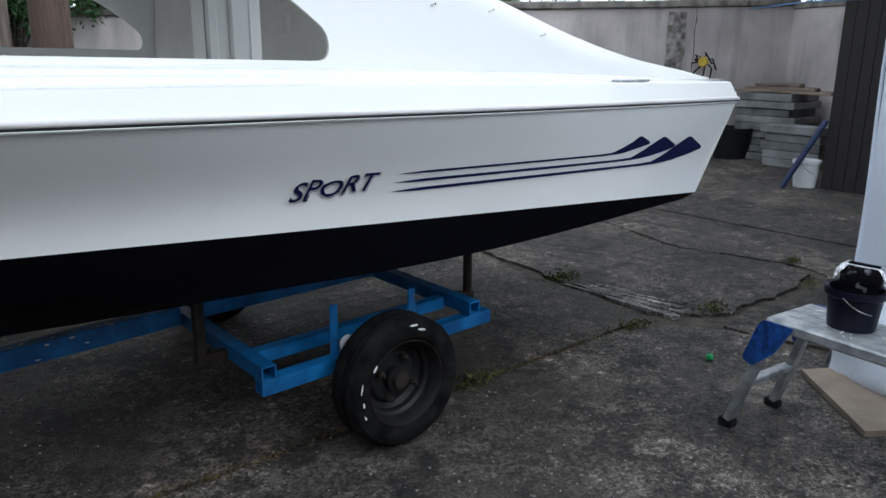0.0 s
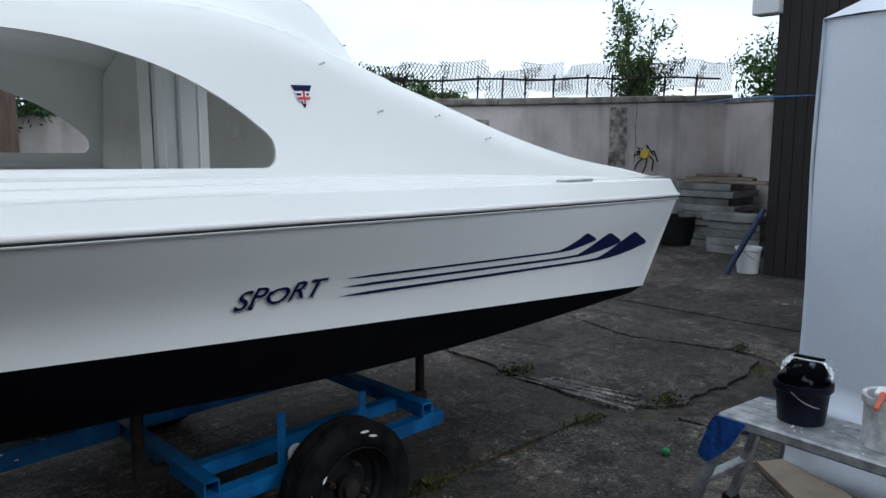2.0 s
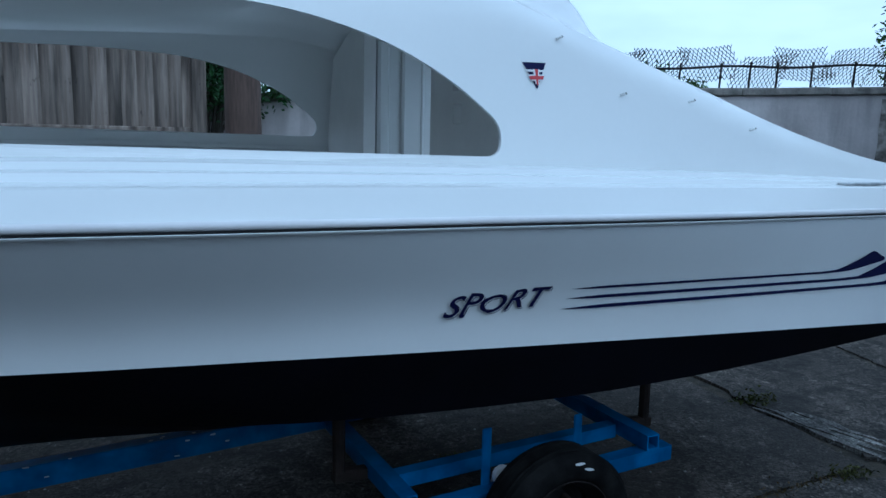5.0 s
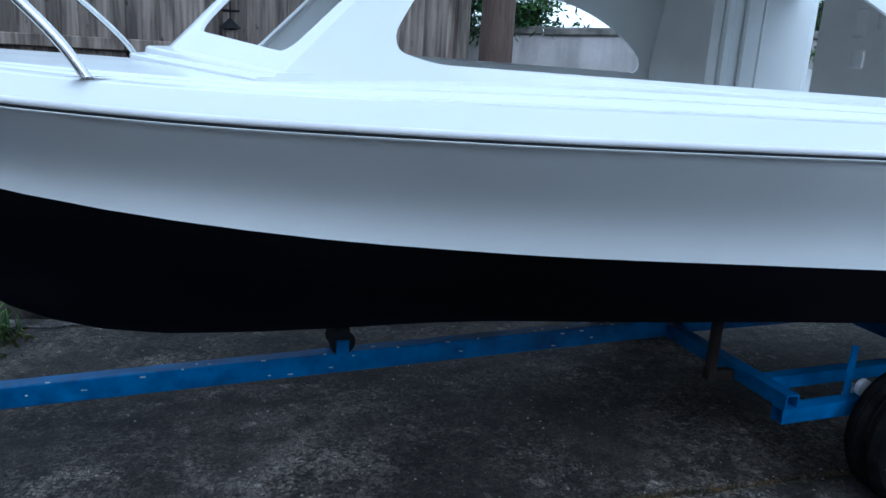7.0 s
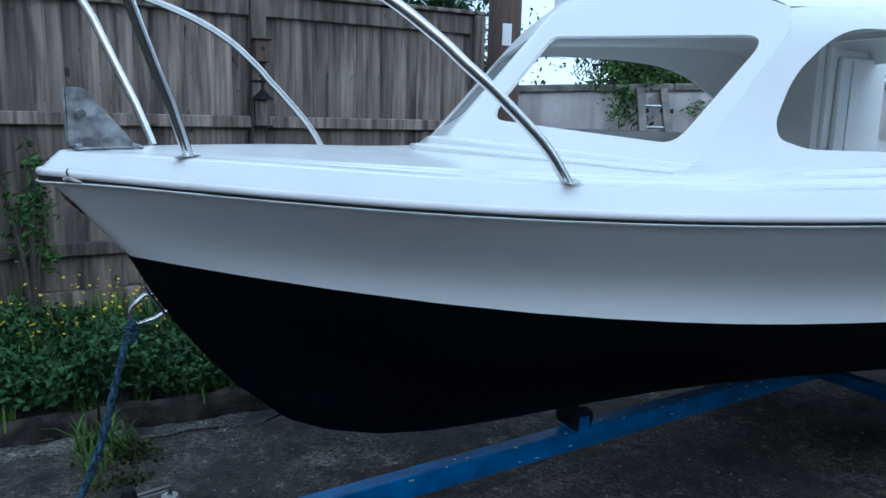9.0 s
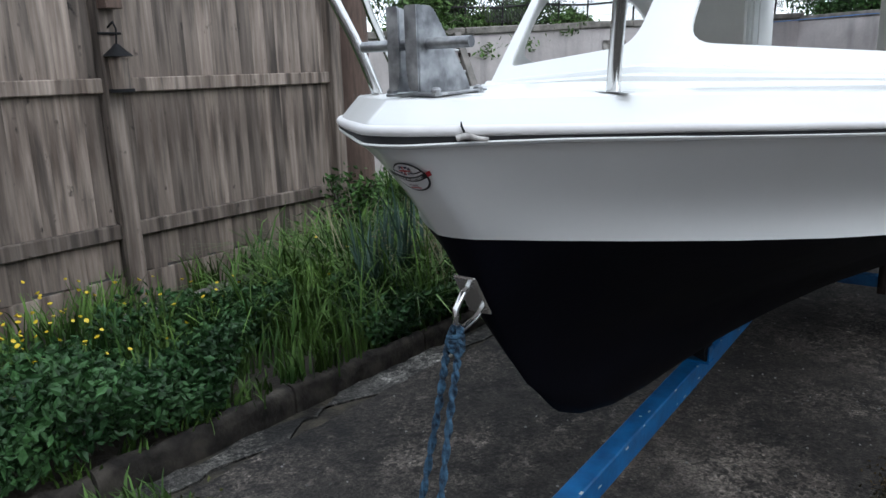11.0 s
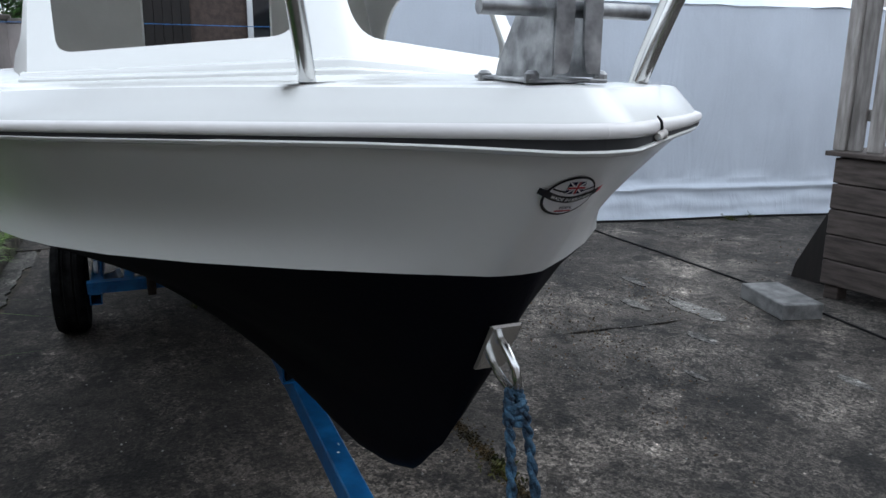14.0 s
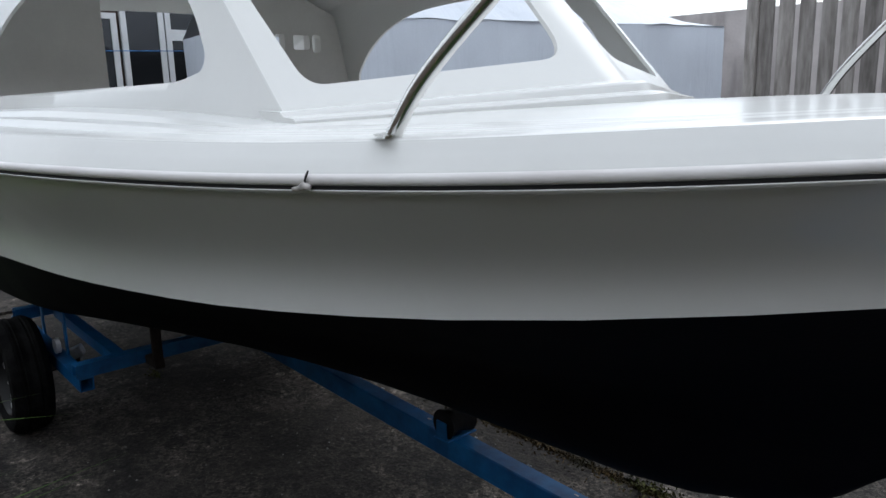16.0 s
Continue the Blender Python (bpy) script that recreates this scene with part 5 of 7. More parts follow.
lathe(bm, [(0.085, 0.18), (0.03, 0.23), (0.012, 0.25)], 12, centre=(0, -0.07, 0))
part("cap", bm, RUBBER, feeder)
bm = bmesh.new()
lathe(bm, [(0.05, 0), (0.055, 0.17)], 12, centre=(0, -0.07, 0))
part("jar", bm, FENCE, feeder)
bm = bmesh.new()
lathe(bm, [(0.07, -0.02), (0.07, 0.0)], 12, centre=(0, -0.07, 0))
part("tray", bm, RUBBER, feeder)
bm = bmesh.new()
tube(bm, [(0, 0.006, 0.34), (0, -0.06, 0.37), (0.0, -0.085, 0.33), (0, -0.07, 0.25)], 0.006, 8)
tube(bm, [(-0.07, -0.01, 0.31), (0.07, -0.01, 0.31)], 0.007, 8)
part("hook", bm, RUBBER, feeder)
box2 = thing("seed_feeder", pose(-0.37, 3.322, 1.42), "pale blue plastic bird feeder on a fence post", "feeder")
bm = bmesh.new()
box(bm, -0.05, 0.05, -0.08, 0, 0.0, 0.10, 0.006)
part("tank", bm, mat("blue_plastic", (0.12, 0.28, 0.45), 0.4, vary=0.1), box2)
bm = bmesh.new()
box(bm, -0.06, 0.06, -0.09, 0, 0.10, 0.15, 0.006)
part("lid", bm, WHITEVINYL, box2)

# utility pole
pole = thing("utility_pole", pose(3.66, 3.52, 0), "thick brown wooden utility pole beside the fence", "pole")
bm = bmesh.new()
tube(bm, [(0, 0, 0), (0, 0, 3), (0.02, 0, 7)], [0.15, 0.14, 0.115], 24)
part("shaft", bm, POLEWOOD, pole, smooth=60)
bm = bmesh.new()
a0, a1 = radians(230), radians(262)
rows = [[(0.1435 * math.cos(a), 0.1435 * math.sin(a), z) for a in np.linspace(a0, a1, 6)] for z in (2.12, 2.30)]
grid(bm, rows)
notice = part("notice", bm, WHITEVINYL, pole, "small white paper notice", recalc=False)

# ---- rendered wall, running obliquely behind ----
ang = radians(-25)
W0 = Vector((5.0, 5.4, 0))
wd, wn_ = Vector((math.cos(ang), math.sin(ang), 0)), Vector((math.sin(ang), -math.cos(ang), 0))


def wall_p(x, out=0.0, z=0.0):
    """A point of the wall's face at that x."""
    t = (x - W0.x) / wd.x
    return W0 + wd * t + wn_ * out + Vector((0, 0, z))


def wall_top(x):
    return 1.84 + (x - 6.0) * 0.038


def stained(name, base, second):
    m = mat(name, base, 0.85, vary=0.1, scale=1.3, bump=0.3, bump_scale=26, second=second)
    n, l = m.node_tree.nodes, m.node_tree.links
    b = n["Principled BSDF"]
    src = b.inputs["Base Color"].links[0].from_socket
    co = n.new("ShaderNodeTexCoord").outputs["Object"]
    mp = n.new("ShaderNodeMapping")
    mp.inputs["Scale"].default_value = (5, 5, 0.7)
    l.new(co, mp.inputs["Vector"])
    st = n.new("ShaderNodeTexNoise")
    st.inputs["Scale"].default_value, st.inputs["Detail"].default_value = 1.0, 7
    l.new(mp.outputs["Vector"], st.inputs["Vector"])
    sr = n.new("ShaderNodeMapRange")
    sr.inputs["From Min"].default_value, sr.inputs["From Max"].default_value = 0.32, 0.52
    sr.inputs["To Min"].default_value, sr.inputs["To Max"].default_value = 0.72, 1.0
    l.new(st.outputs["Fac"], sr.inputs["Value"])
    vm = n.new("ShaderNodeVectorMath")
    vm.operation = "SCALE"
    l.new(src, vm.inputs[0])
    l.new(sr.outputs["Result"], vm.inputs["Scale"])
    l.new(vm.outputs["Vector"], b.inputs["Base Color"])
    return m


RENDERED = stained("streaked_render", (0.44, 0.40, 0.385), (0.55, 0.505, 0.49))
bm = bmesh.new()
rows = []
for x in (3.2, 6, 9, 12.5):
    rows.append([wall_p(x, 0, 0), wall_p(x, 0, wall_top(x)), wall_p(x, -0.22, wall_top(x)), wall_p(x, -0.22, 0)])
vs = grid(bm, rows, closed=True)
bm.faces.new(vs[0][::-1])
bm.faces.new(vs[-1])
tagged(part("wall_north", bm, RENDERED, smooth=None), "stained pale rendered yard wall", "wall", kind="structure")
r_ = random.Random(9)
x = 3.2
while x < 12.4:
    ln = r_.uniform(0.7, 1.1)
    bm = bmesh.new()
    a, b = wall_p(x, -0.11, wall_top(x) + 0.045 + r_.uniform(-0.008, 0.012)), wall_p(min(12.5, x + ln * wd.x), -0.11, wall_top(x + ln) + 0.045)
    beam(bm, a, b, 0.30 + r_.uniform(-0.02, 0.02), 0.09, bevel=0.015)
    tagged(part("coping", bm, COPING), "dark weathered coping stone on the yard wall", "coping", "coping stones of the wall", "structure")
    x += ln * wd.x + 0.004
# return wall
bm = bmesh.new()
beam(bm, (12.45, 1.95, 1.02), (11.2, -0.75, 1.02), 0.2, 2.04, bevel=0.005)
tagged(part("wall_east", bm, RENDERED, smooth=None), "pale rendered return wall of the yard", "wall", kind="structure")
bm = bmesh.new()
beam(bm, (12.5, 2.0, 2.08), (11.2, -0.75, 2.08), 0.28, 0.08, bevel=0.01)
tagged(part("coping", bm, COPING), "dark weathered coping stone on the yard wall", "coping", "coping stones of the wall", "structure")
# dark bricked-up niches in the render
NICHE = mat("bare_stained_plaster", (0.14, 0.125, 0.11), 0.9, vary=0.5, scale=9, bump=0.9, bump_scale=30, second=(0.26, 0.24, 0.22))
for x0, x1, z0, z1 in ((8.74, 9.10, 1.15, 1.79), (10.66, 10.90, 1.0, 1.97)):
    bm = bmesh.new()
    rows = []
    r_ = random.Random(int(x0 * 10))
    for z in np.linspace(z0, z1, 9):
        rows.append([wall_p(x + r_.uniform(-0.012, 0.012), 0.006 + r_.uniform(0, 0.012), z) for x in np.linspace(x0, x1, 5)])
    grid(bm, rows)
    tagged(part("bare_patch", bm, NICHE, smooth=None), "dark bare patch where render has fallen from the wall", "patch", "bare patches of the wall", "structure")
bm = bmesh.new()
tube(bm, [wall_p(11.03 + 0.01 * math.sin(k * 2.1), 0.002, 2.02 - k * 0.14) for k in range(9)], 0.006, 5)
tagged(part("wall_crack", bm, NICHE), "dark crack running down the render", "crack", kind="structure")

# wire mesh guards on the wall
MESHMAT = mat("rusty_mesh", (0.022, 0.02, 0.019), 0.8, metal=0.0, vary=0.3, scale=12)
guard = thing("wire_guard", pose(0, 0, 0), "twisted rusty expanded-metal guard on posts along the wall top", "wire guard")
x, k = 6.0, 0
r_ = random.Random(17)
while x < 12.3:
    bm = bmesh.new()
    zt = wall_top(x) + 0.08
    tube(bm, [wall_p(x, -0.1, zt), wall_p(x + 0.01, -0.1, zt + 0.30)], 0.014, 6)
    part("guard_post", bm, MESHMAT, guard)
    x += r_.uniform(0.28, 0.5)
bm = bmesh.new()
tube(bm, [wall_p(x, -0.1, wall_top(x) + 0.33 + 0.012 * math.sin(x * 5)) for x in np.linspace(5.9, 12.3, 40)], 0.014, 6)
part("guard_bar", bm, MESHMAT, guard)


def mesh_panel(x0, tilt, lift, seed):
    """Diamond mesh of thin strands, buckled."""
    r = random.Random(seed)
    verts, faces = [], []
    nx, nz, w, h = 13, 10, 0.62, 0.42
    ph = r.uniform(0, 6)

    def q(i, j):
        u, v = i / nx, j / nz
        out = -0.1 + tilt * (v - 0.45) + 0.05 * math.sin(u * 5 + ph) * (v - 0.4)
        x = x0 + w * u * wd.x + 0.02 * math.sin(v * 6 + ph)
        return wall_p(x, out, wall_top(x) + 0.09 + lift + h * v * (1 - 0.25 * abs(tilt)) + 0.02 * math.sin(u * 4 + ph * 2))

    def strand(a, b):
        d = wn_.cross(b - a).normalized() * 0.0045
        base = len(verts)
        verts.extend([a - d, b - d, b + d, a + d])
        faces.append((base, base + 1, base + 2, base + 3))

    for j in range(nz):
        for i in range(nx):
            o = 0.5 * (j % 2)
            strand(q(i + o, j), q(i + 0.5 + (0 if o else 0), j + 1) if not o else q(i + 1, j + 1))
            strand(q(i + o, j), q(i - 0.5 if not o else i, j + 1))
    return verts, faces


x, k = 5.7, 0
while x < 12.0:
    leaf_part("mesh_panel", *mesh_panel(x, r_.uniform(-0.35, 0.45), r_.uniform(-0.03, 0.12), k), MESHMAT, guard)
    x += r_.uniform(0.40, 0.56)
    k += 1


# foliage along and behind the wall
def bush(name, label, centre, spread, count, size, material, seed, stems=5, category="bush", base=0.0):
    """Stems with side twigs, and leaves gathered along the twigs."""
    root = thing(name, pose(centre[0], centre[1], base), label, category)
    r = random.Random(seed)
    twigs = []
    for k in range(stems):
        a = r.uniform(0, 6.283)
        rad = math.sqrt(r.random()) * 0.75
        tip = Vector((math.cos(a) * spread[0] * rad, math.sin(a) * spread[1] * rad, centre[2] - base + spread[2] * r.uniform(-0.1, 1.0)))
        bm = bmesh.new()
        mid = Vector((tip.x * 0.35, tip.y * 0.35, tip.z * 0.55))
        tube(bm, [(0, 0, 0), tuple(mid), tuple(tip)], [0.03, 0.016, 0.004], 7)
        for j in range(7):
            p = mid.lerp(tip, r.uniform(0.15, 1.0))
            d = Vector((r.gauss(0, 1) * spread[0], r.gauss(0, 1) * spread[1], r.gauss(0.1, 0.6) * spread[2])) * 0.42
            q = p + d
            tube(bm, [tuple(p), tuple(p + d * 0.5 + Vector((0, 0, 0.04))), tuple(q)], [0.007, 0.005, 0.003], 5)
            twigs.append((p, q))
        part("stem", bm, BARK, root, smooth=60)

    def where(rr):
        p, q = rr.choice(twigs)
        t = rr.random() ** 0.7
        s = 0.10 + 0.05 * t
        return p.lerp(q, t) + Vector((rr.gauss(0, s) * spread[0], rr.gauss(0, s) * spread[1], rr.gauss(0, s) * spread[2])), 1.0

    leaf_part("crown", *leaves(count, where, size, material, seed + 1), material, root)
    return root


bush("ivy", "dark ivy hanging over the wall corner beside the pole", (4.7, 5.62, 2.0), (0.5, 0.24, 0.17), 3000, 0.075, LEAF, 101, 12, "ivy", 1.6)
bush("elder_bush", "leafy green bush growing over the wall top", (6.75, 4.95, 2.1), (0.8, 0.3, 0.5), 15000, 0.085, BRAMBLE, 103, 22)
bush("elder_bush", "leafy green bush growing over the wall top", (7.75, 4.5, 2.05), (0.8, 0.28, 0.32), 11000, 0.075, BRAMBLE, 105, 22)
bush("bramble", "low green bramble trailing along the wall coping", (8.6, 4.05, 2.0), (0.7, 0.22, 0.22), 5500, 0.065, BRAMBLE, 106, 16, "bramble", 1.6)
bush("sapling", "young tree with sparse pale leaves behind the wall", (11.6, 2.95, 2.6), (0.5, 0.4, 0.75), 4200, 0.085, BRAMBLE, 107, 12, "tree")
bush("sapling", "dark leafy bush behind the wall corner", (13.9, 1.9, 2.4), (0.6, 0.7, 0.75), 4200, 0.085, LEAF, 109, 10, "tree")
bush("hedge_bush", "dense green hedge behind the return wall", (13.5, 0.9, 2.2), (0.5, 1.3, 0.95), 14000, 0.10, LEAF, 111, 22, "hedge")
bush("garden_tree", "dark leafy tree standing behind the fence", (3.6, 5.6, 2.6), (1.35, 0.9, 0.75), 12000, 0.085, LEAFDARK, 113, 20, "tree")
bush("garden_tree", "dark leafy tree standing behind the fence", (0.3, 6.2, 2.4), (1.8, 0.9, 0.6), 9000, 0.09, LEAFDARK, 115, 18, "tree")
bush("climber", "leafy climber growing up the fence", (-0.55, 3.22, 1.1), (0.16, 0.05, 0.42), 420, 0.06, LEAF, 117, 4, "climber")
bush("climber", "leafy climber growing up the fence", (-0.05, 3.22, 0.85), (0.2, 0.05, 0.4), 400, 0.065, LEAF, 119, 4, "climber")
bush("tall_weed", "tall leafy weed growing by the ladder foot", (6.45, 3.3, 0.26), (0.42, 0.32, 0.28), 1300, 0.075, LEAF, 121, 9, "weed", 0.05)
bush("tall_weed", "tall leafy weed growing by the ladder foot", (5.5, 3.55, 0.3), (0.4, 0.3, 0.35), 900, 0.07, LEAF, 123, 7, "weed", 0.05)
bush("tall_weed", "dense leafy weed growing among the grass", (4.6, 2.75, 0.3), (0.5, 0.35, 0.35), 2200, 0.07, BRAMBLE, 125, 10, "weed", 0.05)
bush("tall_weed", "dense leafy weed growing among the grass", (3.55, 2.45, 0.28), (0.5, 0.4, 0.33), 2200, 0.065, LEAF, 129, 10, "weed", 0.05)
bush("tall_weed", "dense leafy weed growing among the grass", (3.0, 3.0, 0.3), (0.45, 0.25, 0.4), 1600, 0.065, LEAF, 131, 9, "weed", 0.05)

bush("ivy", "dark ivy hanging over the wall coping", (6.95, 4.62, 2.03), (0.45, 0.10, 0.09), 1500, 0.07, BRAMBLE, 127, 8, "ivy", 1.9)

# ladder leaning on the wall
TIMBER = mat("grey_timber", (0.17, 0.155, 0.14), 0.8, vary=0.25, scale=6, bump=0.3)
ladder = thing("ladder", pose(0, 0, 0), "old grey wooden ladder leaning on the rendered wall", "ladder")
top_a, top_b = wall_p(6.40, 0.05, 1.885), wall_p(6.66, 0.05, 1.885)
foot_a, foot_b = Vector((5.57, 3.50, 0.08)), Vector((5.84, 3.34, 0.08))
for a, b in ((foot_a, top_a), (foot_b, top_b)):
    bm = bmesh.new()
    beam(bm, a, b, 0.07, 0.09, up=tuple(wd))
    part("stile", bm, TIMBER, ladder)
for k in range(7):
    t = 0.08 + k * 0.135
    bm = bmesh.new()
    tube(bm, [foot_a.lerp(top_a, t), foot_b.lerp(top_b, t)], 0.016, 8)
    part("rung", bm, GALV, ladder)
RUST = mat("rusty_iron", (0.026, 0.018, 0.015), 0.8, metal=0.3, vary=0.3, scale=20)
for a, b in ((foot_a, top_a), (foot_b, top_b)):
    bm = bmesh.new()
    p = a.lerp(b, 0.86)
    beam(bm, p - wd * 0.06, p + wd * 0.09, 0.035, 0.05)
    part("bracket", bm, RUST, ladder)
# pole and buckets by the wall
bm = bmesh.new()
tube(bm, [wall_p(8.38, 0.5, 0.05), wall_p(7.80, 0.03, 1.27)], 0.024, 8)
tagged(part("old_pole", bm, POLEWOOD), "dark wooden prop leaning on the rendered wall", "prop")
BLUEPL = mat("blue_bucket_plastic", (0.02, 0.10, 0.32), 0.4, vary=0.2, scale=14, second=(0.05, 0.18, 0.42))


def bucket(name, m, r0, r1, h, material, label, category="bucket", lid=None, handle=True):
    root = thing(name, m, label, category)
    bm = bmesh.new()
    lathe(bm, [(0.0, 0.004), (r0, 0.0), (r1, h), (r1 + 0.008, h), (r1 + 0.008, h - 0.025), (r1 + 0.001, h - 0.03), (r1 + 0.004, h + 0.004), (r1 - 0.005, h), (r0 - 0.006, 0.01), (0.0, 0.01)], 28)
    part("pail", bm, material, root, smooth=45)
    if handle:
        bm = bmesh.new()
        pts = [((r1 + 0.012) * math.cos(a), -(r1 * 0.95) * math.sin(a) * 0.9, h - 0.02 - (h * 0.42) * math.sin(a)) for a in np.linspace(0, math.pi, 18)]
        tube(bm, pts, 0.003, 6)
        part("handle", bm, STEEL, root, smooth=60)
    return root


bucket("paint_bucket", pose(5.7, 2.93, 0.10), 0.115, 0.14, 0.32, BLUEPL, "blue plastic bucket with pale spills standing in the grass")
bm = bmesh.new()
beam(bm, wall_p(8.5, 0.12, 0.3), wall_p(9.1, 0.12, 0.27), 0.05, 0.55)
tagged(part("broken_slab", bm, GUTTER), "pale broken slab leaning at the foot of the wall", "slab")
bm = bmesh.new()
rows = []
for i in range(12):
    a = math.pi * i / 11
    rows.append([(8.75 + u, 3.05 + 0.02 * math.sin(u * 9) - 0.35 * math.cos(a), 0.03 + 0.20 * math.sin(a) * (0.7 + 0.3 * math.sin(u * 7))) for u in np.linspace(0, 0.7, 9)])
grid(bm, rows)
tagged(part("tarpaulin", bm, mat("grey_tarp", (0.12, 0.12, 0.115), 0.5, vary=0.3)), "crumpled grey tarpaulin heaped by the wall", "tarpaulin")

# ---- yard clutter beyond the stern ----
def apron_z(x):
    return max(0.0, (x - 8.3) * 0.0585)


bm = bmesh.new()
rows = [[(x, y, apron_z(x) + 0.004) for y in np.linspace(-1.0, 3.4, 12)] for x in np.linspace(8.3, 12.6, 12)]
grid(bm, rows)
part("apron", bm, SLAB, ground, "concrete apron rising gently to the wall")
random.seed(8)
SLABGREY = mat("grey_paving_slab", (0.13, 0.135, 0.135), 0.85, vary=0.2, scale=4, bump=0.4, second=(0.19, 0.195, 0.195), per_object=0.25)
for k in range(9):
    bm = bmesh.new()
    box(bm, 11.25 + random.uniform(-0.05, 0.05), 11.95, 1.30 + random.uniform(-0.05, 0.05), 2.03 + random.uniform(-0.02, 0.02), 0.17 + 0.092 * k, 0.255 + 0.092 * k, 0.006)
    tagged(part("concrete_slab", bm, SLABGREY), "grey concrete slab stacked on a pile", "slab", "pile of concrete slabs")
for k in range(5):
    bm = bmesh.new()
    box(bm, 10.95 + random.uniform(-0.03, 0.03), 11.22, 0.80, 1.48 + random.uniform(-0.04, 0.04), 0.155 + 0.1 * k, 0.25 + 0.1 * k, 0.006)
    tagged(part("concrete_slab", bm, SLABGREY), "grey concrete slab stacked on a pile", "slab", "low pile of concrete slabs")
PLANKWOOD = mat("old_plank", (0.075, 0.055, 0.043), 0.85, vary=0.3, scale=4, bump=0.4, second=(0.19, 0.15, 0.12), per_object=0.35, stretch=(5, 0.6, 5))
for k in range(6):
    bm = bmesh.new()
    z = 1.015 + 0.036 * (k // 2)
    beam(bm, (11.30 + 0.2 * (k % 2) + 0.05 * k, 0.86 + 0.12 * k, z), (11.36 + 0.2 * (k % 2) + 0.03 * k, 2.10 - 0.05 * k, z), 0.15, 0.034)
    tagged(part("timber_plank", bm, PLANKWOOD), "old brown plank lying on the slab pile", "plank", "planks on the slab pile")
bucket("black_tub", pose(11.2, 2.02, 0.172), 0.20, 0.25, 0.38, RUBBER, "black rubber builder's tub", "tub", handle=False)
reel = thing("hose_reel", pose(11.05, 2.44, 1.36), "yellow and black cable reel hanging by the wall", "reel")
bm = bmesh.new()
lathe(bm, [(0.0, -0.03), (0.06, -0.03), (0.068, 0), (0.06, 0.03), (0.0, 0.03)], 18, axis="x")
part("drum", bm, mat("yellow_plastic", (0.55, 0.40, 0.05), 0.5, vary=0.15), reel)
for k in range(7):
    bm = bmesh.new()
    a = 0.9 * k
    tube(bm, [(0.02, 0.06 * math.cos(a), 0.06 * math.sin(a)), (-0.03, 0.16 * math.cos(a), 0.14 * math.sin(a) - 0.02), (0.0, 0.19 * math.cos(a + 0.5), 0.14 * math.sin(a) - 0.16)], 0.010, 6)
    part("cable_loop", bm, RUBBER, reel, smooth=60)
bm = bmesh.new()
tube(bm, [(0, 0, -0.02), (0.02, 0.14, 0.03)], 0.015, 8)
part("stand", bm, RUBBER, reel)
WHITEPL = mat("white_plastic", (0.62, 0.63, 0.64), 0.45, vary=0.06)
bucket("white_bucket", pose(10.12, 0.55, 0.107), 0.11, 0.135, 0.28, WHITEPL, "white plastic bucket standing on the yard")
bm = bmesh.new()
tube(bm, [(9.85, 0.66, 0.115), (10.06, 0.385, 0.82)], 0.03, 10)
tagged(part("drain_pipe", bm, mat("dark_blue_pipe", (0.012, 0.025, 0.075), 0.45, vary=0.2, scale=12)), "dark blue pipe leaning against the dark timber corner", "pipe")

# ---- house corner with dark cladding and a white door ----
house = thing("house", pose(10.10, 0, 0), "dark timber-clad house corner with white plastic door and window", "house")
for k in range(7):
    bm = bmesh.new()
    box(bm, 0.0, 0.06, 0.375 - 0.115 * (k + 1) + 0.004, 0.375 - 0.115 * k, 0.0, 4.2, 0.004)
    part("cladding_board", bm, DARKCLAD, house)
bm = bmesh.new()
box(bm, 0.06, 3.0, -7.0, 0.37, 0.0, 4.2)
part("wall", bm, mat("brown_brick_dark", (0.07, 0.05, 0.042), 0.85, vary=0.25, scale=14, bump=0.4), house)
bm = bmesh.new()
box(bm, -0.25, 3.2, -7.2, 0.62, 4.2, 4.4, 0.01)
part("roof_edge", bm, COPING, house)
bm = bmesh.new()
box(bm, -0.10, 0.10, 0.34, 0.62, 2.82, 2.98, 0.01)
part("soffit_box", bm, WHITEPL, house, "white plastic soffit box")
GLASS = mat("dark_window_glass", (0.012, 0.013, 0.015), 0.06, vary=0.1, coat=0.5)
CURTAIN = mat("pale_curtain", (0.45, 0.43, 0.42), 0.8, vary=0.15, stretch=(1, 30, 1))


def upvc(name, y0, y1, z0, z1, panes, label):
    root = part(name, bmesh.new(), WHITEPL, house, label)
    for y, z, w, h in panes:
        bm = bmesh.new()
        fr = 0.07
        outer = [(y, z), (y + w, z), (y + w, z + h), (y, z + h)]
        inner = [(y + fr, z + fr), (y + w - fr, z + fr), (y + w - fr, z + h - fr), (y + fr, z + h - fr)]
        sheet(bm, outer, [inner], lambda u, v, o: Vector((-0.035 + o, u, v)), 0.5, 0.06)
        part("frame", bm, WHITEPL, root)
        bm = bmesh.new()
        box(bm, -0.008, 0.0, y + fr * 0.8, y + w - fr * 0.8, z + fr * 0.8, z + h - fr * 0.8)
        part("pane", bm, GLASS, root)
    return root


